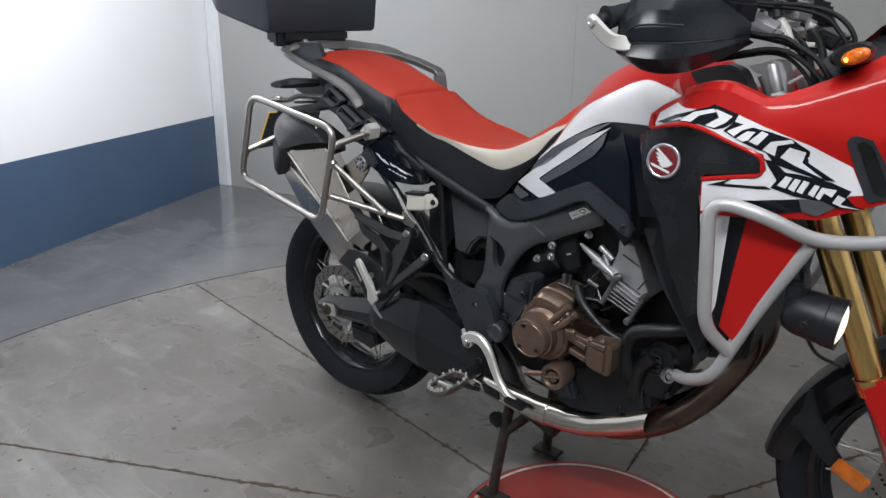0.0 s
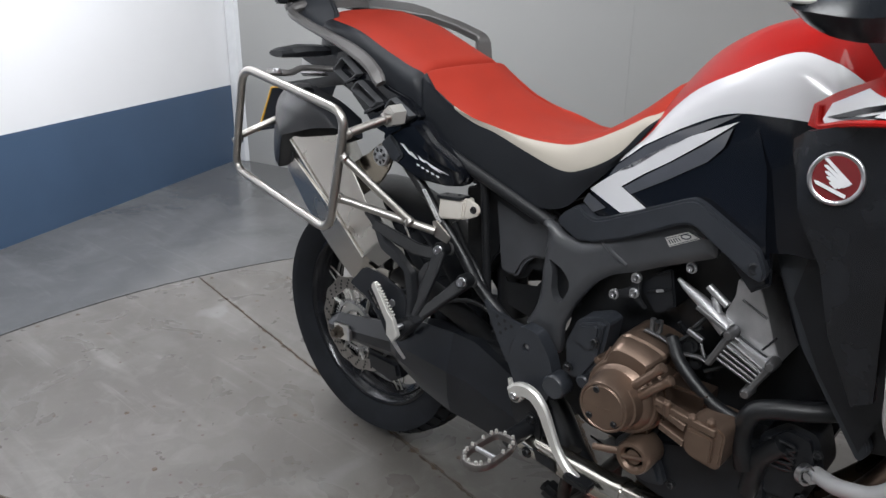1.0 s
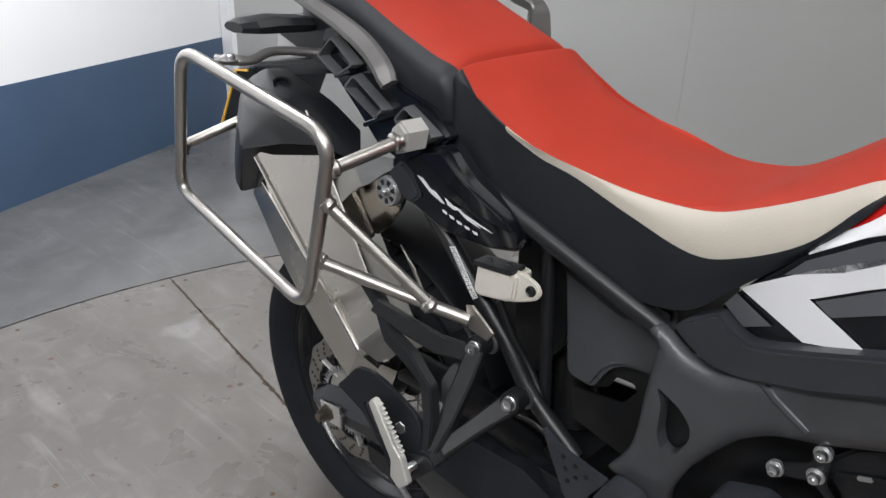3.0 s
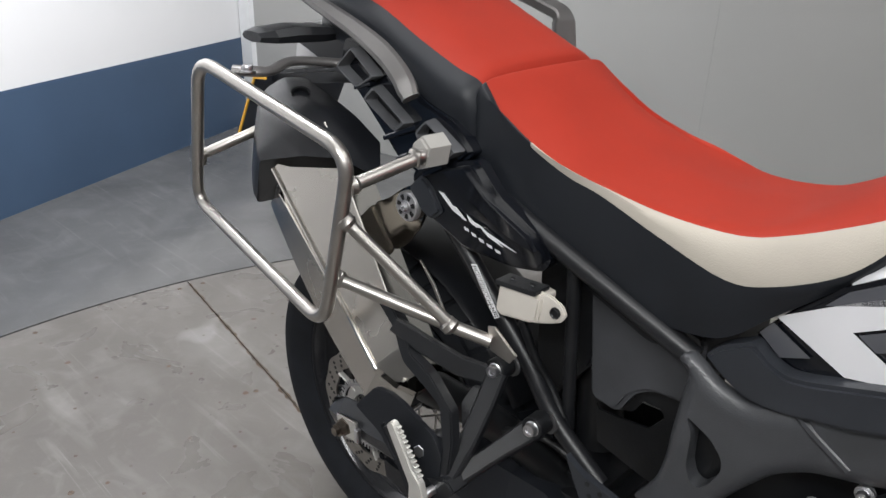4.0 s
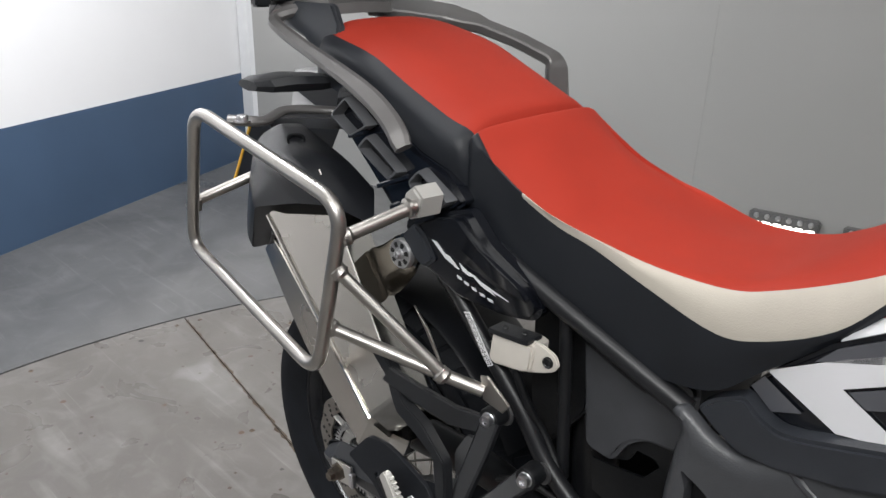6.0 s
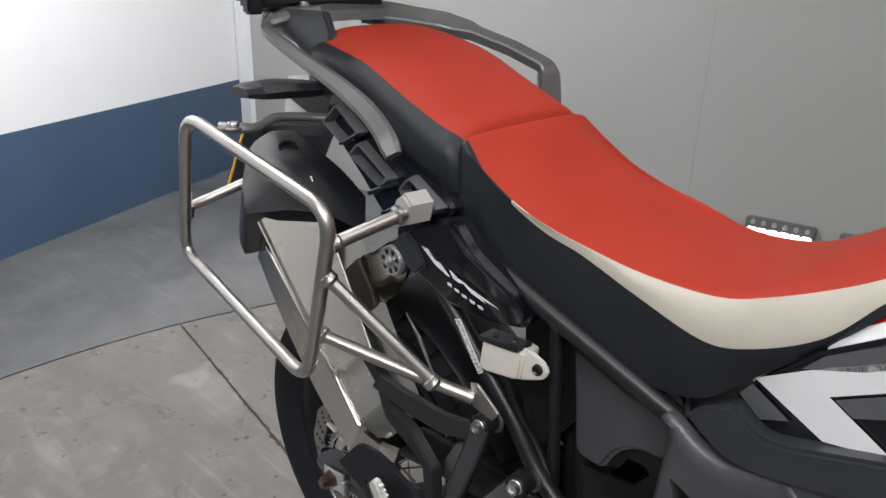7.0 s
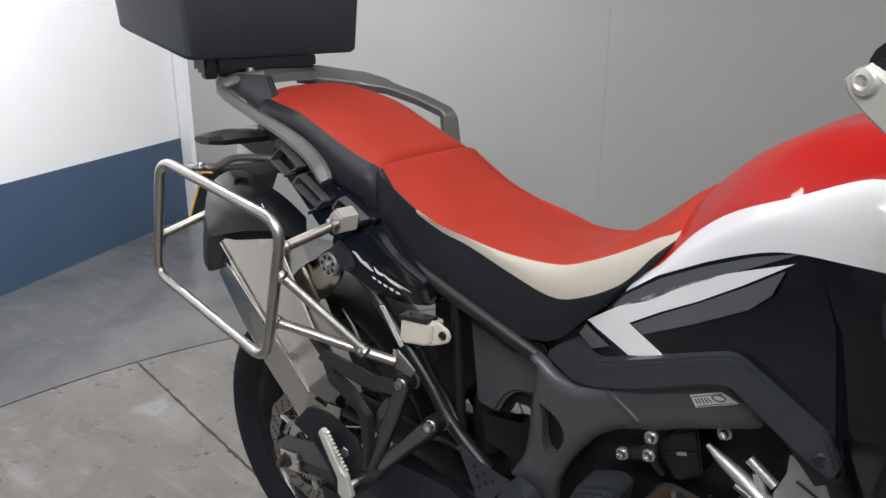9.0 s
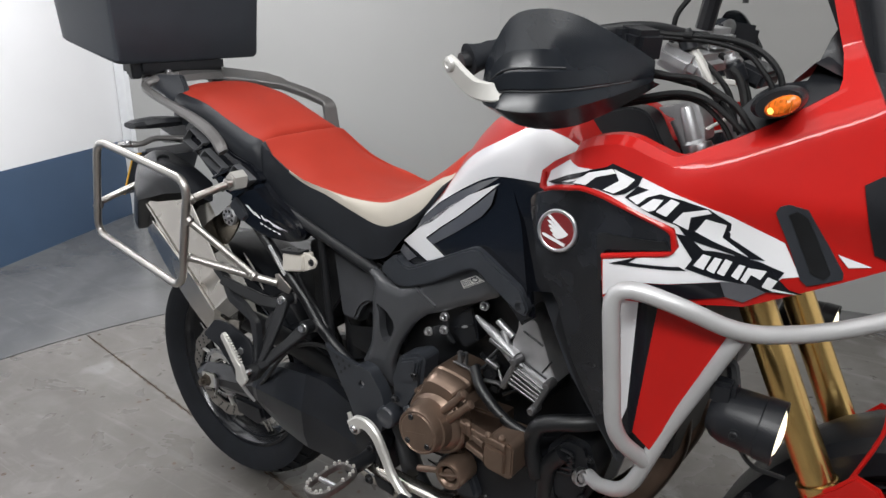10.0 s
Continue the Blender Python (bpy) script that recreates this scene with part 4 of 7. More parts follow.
part("side_box", bm, mat("grey_box_plastic", (0.052, 0.054, 0.060, 1), 0.5, vary=0.12, bump=0.3, bump_scale=450), fr, "dark grey battery cover")
# near-black sheet added to hide the bright floor behind the frame
hole = ease([Vector((x, 0, z)) for x, z in ((0.470, 0.621), (0.486, 0.629), (0.499, 0.624), (0.528, 0.636), (0.538, 0.657), (0.564, 0.658), (0.571, 0.648), (0.551, 0.621), (0.505, 0.614), (0.476, 0.611))], 0.002, 1, True)
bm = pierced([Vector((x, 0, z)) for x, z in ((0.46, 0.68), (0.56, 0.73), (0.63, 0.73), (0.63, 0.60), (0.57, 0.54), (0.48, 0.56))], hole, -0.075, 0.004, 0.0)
part("dark_gap_sheet", bm, DARKPIT, fr, "added near-black sheet with a small see-through hole")
# far-side sheet, also added, narrows the view through the hole
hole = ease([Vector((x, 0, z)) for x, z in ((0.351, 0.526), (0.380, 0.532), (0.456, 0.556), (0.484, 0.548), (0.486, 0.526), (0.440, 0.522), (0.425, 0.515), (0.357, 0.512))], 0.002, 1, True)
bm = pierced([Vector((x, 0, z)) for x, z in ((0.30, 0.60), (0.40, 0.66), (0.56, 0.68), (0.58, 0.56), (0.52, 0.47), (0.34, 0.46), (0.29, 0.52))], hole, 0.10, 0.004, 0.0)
part("dark_gap_sheet", bm, DARKPIT, fr, "added near-black sheet with a small see-through hole")
# near-black filler block; the shade inside the engine is painted into it
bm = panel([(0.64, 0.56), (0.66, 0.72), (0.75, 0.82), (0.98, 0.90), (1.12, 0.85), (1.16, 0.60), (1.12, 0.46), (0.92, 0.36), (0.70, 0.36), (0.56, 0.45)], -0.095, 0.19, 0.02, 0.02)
part("engine_filler", bm, DARKPIT, bike, "near-black filler block, engine shade painted in")
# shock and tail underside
# near-black panel added to darken the gap behind the frame rails
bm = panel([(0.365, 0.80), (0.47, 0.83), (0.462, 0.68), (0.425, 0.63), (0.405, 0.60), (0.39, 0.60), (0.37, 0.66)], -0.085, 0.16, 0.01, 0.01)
part("dark_gap_panel", bm, DARKPIT, bike, "added near-black panel darkening the gap behind the rails")
part("shock", rod((0.44, 0.0, 0.50), (0.42, 0.0, 0.78), 0.035, 16), FRAMEB, bike)
bm = panel([(-0.16, 1.03), (0.02, 1.075), (0.28, 0.985), (0.44, 0.88), (0.60, 0.80), (0.56, 0.76), (0.40, 0.82), (0.20, 0.90), (-0.02, 0.985)], -0.11, 0.22, 0.012, 0.02)
part("under_tray", bm, PLASTIC, bike, "black tail tray")
bm = bmesh.new()
tube(bm, [RW + Vector((math.cos(t) * 0.362, 0, math.sin(t) * 0.362)) for t in (radians(a) for a in range(28, 100, 6))], 0.078, 14, flat=0.14)
part("hugger", bm, PLASTIC, bike, "black rear hugger")

# --- passenger foot-rest hanger ---
ph = empty_part("passenger_hanger", bike, "black passenger foot-rest hanger")
arm_y = lambda x, z: -0.274 + 0.24 * (z - 0.766) + 0.12 * (x - 0.256)
web_y = lambda x, z: -0.200 + 0.27 * (x - 0.398) + 0.81 * (z - 0.696)
part("hanger_arm", panel([(0.249, 0.760), (0.282, 0.735), (0.298, 0.710), (0.308, 0.697), (0.344, 0.681), (0.374, 0.665), (0.392, 0.615), (0.395, 0.571), (0.408, 0.583), (0.404, 0.627), (0.393, 0.664), (0.350, 0.698), (0.314, 0.713), (0.302, 0.735), (0.261, 0.772)], arm_y, 0.016, 0.004, 0.006), FRAMEB, ph)
bm = bmesh.new()
bar(bm, [(0.283, -0.276, 0.742), (0.318, -0.262, 0.724), (0.360, -0.234, 0.697), (0.398, -0.205, 0.684)], [0.020, 0.024, 0.026, 0.024], 0.014, (0.1, -1, 0.5), 0.35)
part("hanger_arm", bm, FRAMEB, ph)
bm = bmesh.new()
bar(bm, [(0.402, -0.206, 0.694), (0.404, -0.228, 0.660), (0.407, -0.262, 0.618), (0.405, -0.297, 0.574)], [0.026, 0.026, 0.024, 0.020], 0.016, (0.2, -1, 0.8), 0.35)
part("hanger_arm", bm, FRAMEB, ph)
bm = bmesh.new()
bar(bm, [(0.468, -0.203, 0.646), (0.440, -0.235, 0.612), (0.405, -0.290, 0.568)], [0.030, 0.024, 0.022], 0.016, (0.2, -1, 0.8), 0.35)
part("hanger_arm", bm, FRAMEB, ph)
part("gusset", panel([(0.371, 0.648), (0.375, 0.668), (0.391, 0.668), (0.400, 0.647), (0.389, 0.622)], lambda x, z: web_y(x, z) + 0.006, 0.006, 0.001, 0.004), FRAMEB, ph)
bm = pierced(ease([Vector((x, 0, z)) for x, z in ((0.245, 0.614), (0.273, 0.651), (0.299, 0.653), (0.324, 0.647), (0.377, 0.626), (0.394, 0.607), (0.398, 0.572), (0.388, 0.540), (0.362, 0.528), (0.337, 0.560), (0.294, 0.595))], 0.006, 3, True), ease([Vector((x, 0, z)) for x, z in ((0.293, 0.606), (0.299, 0.613), (0.331, 0.585), (0.331, 0.575), (0.323, 0.575))], 0.003, 2, True), lambda x, z: arm_y(x, z) - 0.002, 0.006, 0.002)
part("heel_guard", bm, PLASTIC, ph, "matt black heel guard")
bm = panel([(0.359, 0.564), (0.412, 0.587), (0.428, 0.574), (0.389, 0.530), (0.362, 0.516)], -0.308, 0.03, 0.004, 0.006)
part("peg_bracket", bm, FRAMEB, ph)
bm = bmesh.new()
lathe(bm, [(0, 0.007), (0.008, 0.007), (0.0095, 0.005), (0.0095, -0.004), (0, -0.004)], (0.3595, -0.298, 0.597), (0.2, -1, 0.2), 6)
part("hanger_bolt", bm, BOLT, ph)
for c in ((0.399, -0.207, 0.697), (0.469, -0.214, 0.649)):
    bm = bmesh.new()
    lathe(bm, [(0, 0.008), (0.0040, 0.008), (0.0046, 0.011), (0.0078, 0.011), (0.0086, 0.004), (0.0100, 0.003), (0.0104, -0.004), (0, -0.004)], c, (0.1, -1, 0.1), 20)
    part("hanger_bolt", bm, BOLT, ph)
    bm = bmesh.new()
    lathe(bm, [(0.0090, 0.003), (0.0140, 0.003), (0.0152, 0.0), (0.0152, -0.022), (0.009, -0.022)], c, (0.1, -1, 0.1), 20)
    part("rubber_collar", bm, DARKPIT, ph)
    bm = bmesh.new()
    lathe(bm, [(0.009, -0.024), (0.0135, -0.024), (0.0135, -0.028), (0.009, -0.028)], Vector(c), (-0.25, -1, 0.1), 20)
    part("spacer_ring", bm, DULLALLOY, ph)
# folded passenger peg with teeth
peg = empty_part("passenger_peg", bike, "folded alloy passenger foot-rest with teeth")
bm = panel([(0.328, 0.635), (0.335, 0.645), (0.341, 0.645), (0.376, 0.592), (0.390, 0.580), (0.403, 0.547), (0.386, 0.529), (0.369, 0.541), (0.370, 0.568)], -0.331, 0.010, 0.002, 0.003)
part("peg_bar", bm, ALLOYLIGHT, peg)
pa, pb = Vector((0.345, -0.327, 0.641)), Vector((0.389, -0.327, 0.584))
for k in range(11):
    bm = bmesh.new()
    c = pa.lerp(pb, (k + 0.3) / 11)
    solid(bm, [c + Vector((x, -0.002, z)) for x, z in ((-0.0028, 0.0018), (0.0016, 0.0020), (0.0032, 0.0008), (0.0012, -0.0022))], (0, 0.007, 0), 0.0006, 1)
    part("tooth", bm, ALLOYLIGHT, peg)
bm = bmesh.new()
bar(bm, [(0.322, -0.322, 0.628), (0.345, -0.322, 0.600), (0.362, -0.320, 0.575)], 0.012, 0.012, (0, 1, 0), 0.5)
part("peg_rubber", bm, PLASTIC, peg, "black rubber strip")
bm = bmesh.new()
lathe(bm, [(0, 0.012), (0.005, 0.012), (0.0062, 0.009), (0.0062, -0.012), (0, -0.012)], (0.392, -0.312, 0.560), (0, -1, 0), 14)
part("peg_pin", bm, BOLT, peg)
bm = bmesh.new()
bar(bm, [(0.384, -0.326, 0.532), (0.392, -0.318, 0.510), (0.404, -0.312, 0.492)], [0.010, 0.008, 0.004], 0.005, (0, 1, 0), 0.4)
part("return_spring_tab", bm, ALLOY, peg)

# --- seats ---


def seat(stations, bands, mats_, name, label, n=5):
    """Lofted seat: each station is x and half-profile points (y, z) from the crown to the lower edge."""
    rows = []
    k = len(stations[0][1])
    cols = [spline([Vector((x, p[i][0], p[i][1])) for x, p in stations], n) for i in range(k)]
    idx = []
    for s in range(len(cols[0])):
        half = [cols[i][s] for i in range(k)]
        sm = spline(half, 4)
        ids = [bands[i] for i in range(k - 1) for q in range(4)]
        right = [Vector((p.x, -p.y, p.z)) for p in sm]
        sag = 0.013 * math.exp(-((sm[0].x - 0.55) / 0.15) ** 2)
        left = [Vector((p.x, p.y * 0.97, p.z - sag * min(1.0, p.y / 0.12))) for p in sm]
        rows.append(list(reversed(right)) + left[1:])
        idx = list(reversed(ids)) + ids
    bm = bmesh.new()
    vs = loft(bm, rows, cap=False, closed=False, mats=idx)
    for f in bm.faces:
        c = f.calc_center_median()
        if f.material_index == 1 and c.y > 0:
            f.material_index = 0
        if f.material_index == 1 and c.x < 0.375:
            f.material_index = 2
    for r in (vs[0], vs[-1]):
        f = bm.faces.new(r)
        f.material_index = bands[-1]
    return part(name, bm, mats_, bike, label, 50)


seat([(0.280, ((0, 1.024), (0.080, 1.022), (0.132, 1.012), (0.136, 0.998), (0.134, 0.925))),
      (0.285, ((0, 1.038), (0.084, 1.037), (0.127, 1.032), (0.138, 1.014), (0.138, 0.930))),
      (0.296, ((0, 1.037), (0.085, 1.035), (0.130, 1.026), (0.140, 1.008), (0.139, 0.925))),
      (0.330, ((0, 1.016), (0.085, 1.013), (0.136, 0.996), (0.1375, 0.994), (0.138, 0.898))),
      (0.375, ((0, 0.990), (0.085, 0.988), (0.137, 0.972), (0.1385, 0.970), (0.137, 0.868))),
      (0.432, ((0, 0.966), (0.085, 0.965), (0.138, 0.957), (0.1425, 0.950), (0.137, 0.843))),
      (0.485, ((0, 0.948), (0.085, 0.948), (0.138, 0.948), (0.146, 0.940), (0.136, 0.824))),
      (0.560, ((0, 0.938), (0.085, 0.938), (0.136, 0.938), (0.148, 0.916), (0.137, 0.811))),
      (0.640, ((0, 0.946), (0.080, 0.945), (0.134, 0.939), (0.150, 0.895), (0.138, 0.822))),
      (0.690, ((0, 0.968), (0.078, 0.967), (0.132, 0.955), (0.150, 0.906), (0.140, 0.868))),
      (0.748, ((0, 1.010), (0.070, 1.006), (0.132, 0.984), (0.150, 0.940), (0.142, 0.926))),
      (0.785, ((0, 1.042), (0.062, 1.037), (0.128, 1.006), (0.142, 0.984), (0.142, 0.970))),
      (0.800, ((0, 1.055), (0.058, 1.049), (0.118, 1.012), (0.134, 1.000), (0.136, 0.990))),
      (0.818, ((0, 1.064), (0.050, 1.056), (0.095, 1.026), (0.105, 1.018), (0.108, 1.010)))],
     [0, 0, 1, 2], [SEATRED, CREAM, SEATBLACK], "rider_seat", "red rider seat with cream stripe and black sides")
seat([(-0.062, ((0, 1.130), (0.06, 1.126), (0.095, 1.108), (0.105, 1.090), (0.108, 1.070))),
      (-0.045, ((0, 1.142), (0.065, 1.139), (0.110, 1.124), (0.125, 1.100), (0.130, 1.060))),
      (0.015, ((0, 1.141), (0.075, 1.137), (0.125, 1.120), (0.145, 1.100), (0.140, 1.045))),
      (0.090, ((0, 1.120), (0.080, 1.117), (0.130, 1.105), (0.152, 1.082), (0.145, 1.010))),
      (0.170, ((0, 1.091), (0.085, 1.088), (0.132, 1.072), (0.154, 1.046), (0.145, 0.975))),
      (0.240, ((0, 1.063), (0.085, 1.060), (0.130, 1.044), (0.154, 1.016), (0.142, 0.950))),
      (0.268, ((0, 1.052), (0.085, 1.049), (0.126, 1.035), (0.150, 1.010), (0.140, 0.945))),
      (0.279, ((0, 1.042), (0.082, 1.039), (0.124, 1.026), (0.145, 0.998), (0.137, 0.940))),
      (0.284, ((0, 1.022), (0.078, 1.019), (0.130, 1.006), (0.140, 0.990), (0.132, 0.940)))],
     [0, 0, 2, 2], [SEATRED, CREAM, SEATBLACK], "pillion_seat", "red passenger seat with black sides")

# --- tank ---


def tank():
    st = [(0.752, ((0, 0.985), (0.06, 0.975), (0.129, 0.942), (0.143, 0.922), (0.142, 0.830))),
          (0.796, ((0, 1.030), (0.065, 1.028), (0.145, 0.976), (0.157, 0.945), (0.155, 0.835))),
          (0.840, ((0, 1.078), (0.078, 1.080), (0.154, 1.028), (0.171, 0.986), (0.168, 0.84))),
          (0.890, ((0, 1.120), (0.095, 1.124), (0.177, 1.068), (0.190, 1.016), (0.184, 0.85))),
          (0.958, ((0, 1.156), (0.110, 1.158), (0.206, 1.101), (0.217, 1.044), (0.205, 0.85))),
          (1.030, ((0, 1.172), (0.116, 1.172), (0.214, 1.132), (0.237, 1.050), (0.228, 0.86))),
          (1.075, ((0, 1.168), (0.115, 1.160), (0.212, 1.124), (0.244, 1.050), (0.236, 0.87))),
          (1.105, ((0, 1.140), (0.100, 1.134), (0.205, 1.108), (0.244, 1.050), (0.236, 0.87))),
          (1.150, ((0, 1.085), (0.080, 1.082), (0.180, 1.070), (0.232, 1.035), (0.225, 0.88)))]
    k = 5
    cols = [spline([Vector((x, p[i][0], p[i][1])) for x, p in st], 6) for i in range(k)]
    rows, idx = [], []
    bands = [0, 0, 1, 2]
    for s in range(len(cols[0])):
        half = [cols[i][s] for i in range(k)]
        sm = spline(half, 4)
        ids = [bands[i] for i in range(k - 1) for q in range(4)]
        rows.append([Vector((p.x, -p.y, p.z)) for p in reversed(sm)] + [Vector(p) for p in sm[1:]])
        idx = list(reversed(ids)) + ids
    bm = bmesh.new()
    vs = loft(bm, rows, cap=False, closed=False, mats=idx)
    for r in (vs[0], vs[-1]):
        bm.faces.new(r).material_index = 2
    return part("fuel_tank", bm, [RED, WHITE, GLOSS], bike, "red and white painted fuel tank", 50)


tk = tank()


def tank_y(x, z):
    return 0.105 - 0.33 * x - 0.006


bm = panel([(0.672, 0.835), (0.705, 0.880), (0.745, 0.923), (0.80, 0.966), (0.868, 1.005), (0.93, 1.036), (0.989, 1.057), (1.005, 1.040), (1.030, 0.98), (1.055, 0.82), (1.03, 0.80), (0.919, 0.89), (0.826, 0.85), (0.702, 0.80)],
           lambda x, z: tank_y(x, z) + 0.05 * max(0.0, z - 1.0), 0.02, 0.005)
sidep = part("side_panel", bm, GLOSS, tk, "gloss black tank side panel")


def decal(outline, yf, parent, material, label, off=0.0036, name="stripe"):
    bm = curved_panel(outline, yf, 0.0012, off, 0.02)
    return part(name, bm, material, parent, label)


side_y = lambda x, z: tank_y(x, z) + 0.05 * max(0.0, z - 1.0)
decal([(0.736, 0.903), (0.754, 0.926), (0.810, 0.968), (0.868, 1.001), (0.93, 1.031), (0.978, 1.048), (0.935, 1.022), (0.891, 0.997), (0.84, 0.966), (0.792, 0.931)], side_y, sidep, DECALGREY, "grey stripe")
decal([(0.692, 0.868), (0.76, 0.918), (0.832, 0.965), (0.90, 1.003), (0.974, 1.036), (0.92, 0.995), (0.866, 0.957), (0.815, 0.925), (0.766, 0.891), (0.828, 0.868), (0.770, 0.846)], side_y, sidep, WHITE, "white chevron")
decal([(0.772, 0.8915), (0.820, 0.925), (0.870, 0.957), (0.925, 0.995), (0.966, 1.026), (0.955, 0.995), (0.931, 0.970), (0.862, 0.926), (0.790, 0.884)], side_y, sidep, DECALGREY, "grey stripe")
decal([(0.678, 0.842), (0.690, 0.860), (0.735, 0.845), (0.705, 0.828)], side_y, sidep, DECALGREY, "grey stripe")
# moulded trim below the tank panel
trim_y = lambda x, z: 0.045 - 0.29 * x
TO = [(0.628, 0.795), (0.645, 0.815), (0.681, 0.840), (0.700, 0.828), (0.722, 0.824), (0.745, 0.832), (0.905, 0.908), (0.922, 0.914), (0.938, 0.911), (1.036, 0.871), (1.054, 0.840), (1.047, 0.824), (1.025, 0.829), (0.947, 0.864), (0.927, 0.874), (0.903, 0.868), (0.796, 0.811), (0.727, 0.783), (0.685, 0.774), (0.655, 0.783)]
bm = panel(TO, trim_y, 0.028, 0.009, 0.008)
tt_ = part("tank_trim", bm, SOFTPL, bike, "dark grey moulded trim under the tank")
bm = bmesh.new()
lathe(bm, [(0, 0.0005), (0.004, 0.001), (0.007, 0.002), (0.009, 0.0), (0.009, -0.002)], (1.035, trim_y(1.035, 0.85) - 0.0005, 0.843), (0.25, -1, 0), 20)
part("fixing", bm, PLASTIC, tt_)

# --- tail side panels, carrier, rails ---
bm = panel([(0.192, 0.894), (0.220, 0.925), (0.268, 0.930), (0.312, 0.945), (0.348, 0.907), (0.414, 0.868), (0.430, 0.842), (0.418, 0.823), (0.373, 0.815), (0.293, 0.817), (0.227, 0.845)], lambda x, z: -0.170 + 0.10 * max(0, x - 0.33) + 0.12 * max(0, 0.85 - z), 0.03, 0.007, 0.010)
tp = part("tail_panel", bm, GLOSS, bike, "gloss black tail panel with white emblem shapes")
# raised shoulder along the panel
bm = panel([(0.262, 0.920), (0.300, 0.932), (0.340, 0.902), (0.402, 0.868), (0.416, 0.852), (0.376, 0.862), (0.312, 0.893)], lambda x, z: -0.178 + 0.10 * max(0, x - 0.33), 0.012, 0.005, 0.006)
part("shoulder", bm, GLOSS, tp)
bm = panel([(0.196, 0.880), (0.222, 0.905), (0.240, 0.892), (0.262, 0.862), (0.243, 0.846), (0.226, 0.850)], -0.176, 0.010, 0.004, 0.006)
part("panel_corner", bm, SOFTPL, tp)
bm = bmesh.new()
tail_y = lambda x, z: -0.1712 + 0.10 * max(0, x - 0.33) + 0.12 * max(0, 0.85 - z)
SHAPES = [[(0.252, 0.889), (0.262, 0.888), (0.292, 0.865), (0.278, 0.870)], [(0.278, 0.876), (0.286, 0.875), (0.304, 0.862), (0.296, 0.863)], [(0.304, 0.871), (0.318, 0.864), (0.334, 0.861), (0.322, 0.8585), (0.310, 0.862)], [(0.322, 0.864), (0.340, 0.857), (0.384, 0.842), (0.354, 0.8495), (0.364, 0.8435), (0.342, 0.851)]]
SHAPES += [[(0.300 + 0.0128 * k + a, 0.853 - 0.0040 * k + b) for a, b in ((0, 0), (0.0075, -0.0012), (0.0088, -0.0048), (0.0022, -0.0040))] for k in range(5)]
for o in SHAPES:
    solid(bm, [(x, tail_y(x, z), z) for x, z in o], (0, 0.001, 0))
part("emblem", bm, WHITE, tp, "white slanted emblem shapes")
bm = panel([(0.041, 1.058), (0.032, 1.020), (0.071, 0.986), (0.114, 0.949), (0.157, 0.908), (0.221, 0.889), (0.268, 0.922), (0.300, 0.948), (0.262, 0.982), (0.207, 0.998), (0.157, 1.026), (0.098, 1.065)], -0.160, 0.03, 0.006, 0.008)
up = part("pannier_mount", bm, GLOSS, bike, "black pannier mount with square pockets")
# lighter than the mount: the rims' edge highlights are in this colour
POCKET = mat("lightened_pocket_rim", (0.085, 0.087, 0.093, 1), 0.24, vary=0.15)
for q, dep in (([(0.046, 1.022), (0.080, 1.053), (0.130, 1.020), (0.091, 0.998)], 0.026), ([(0.105, 0.987), (0.126, 1.007), (0.192, 0.968), (0.173, 0.952)], 0.018), ([(0.210, 0.960), (0.230, 0.981), (0.287, 0.950), (0.248, 0.922)], 0.030)):
    loop = ease([Vector((x, -0.178, z)) for x, z in q], 0.006, 2, True)
    c = sum((Vector(p) for p in loop), Vector()) / len(loop)
    bm = bmesh.new()
    rings = [[c + (p - c) * g + Vector((0, dy, 0)) for p in loop] for g, dy in ((1.06, 0.018), (1.0, 0.002), (0.97, 0.0), (0.88, 0.0), (0.85, 0.003), (0.74, dep))]
    loft(bm, rings, cap=False)
    pf = part("pocket_rim", bm, POCKET, up, "grey-edged mounting pocket", 24)
    # near-black floor paints the shade inside the pocket
    bm = bmesh.new()
    solid(bm, [c + (p - c) * 0.76 + Vector((0, dep - 0.001, 0)) for p in loop], (0, 0.004, 0))
    part("pocket_floor", bm, DARKPIT, pf)
for a, b, w in (((0.086, -0.172, 0.998), (0.120, -0.172, 1.010), 0.006), ((0.150, -0.174, 0.940), (0.214, -0.174, 0.968), 0.007), ((0.176, -0.172, 0.914), (0.206, -0.172, 0.930), 0.010), ((0.226, -0.172, 0.906), (0.262, -0.172, 0.926), 0.008)):
    bm = bmesh.new()
    bar(bm, [a, b], w, 0.010, (0, 1, 0), 0.4)
    part("moulded_rib", bm, GLOSS, up)
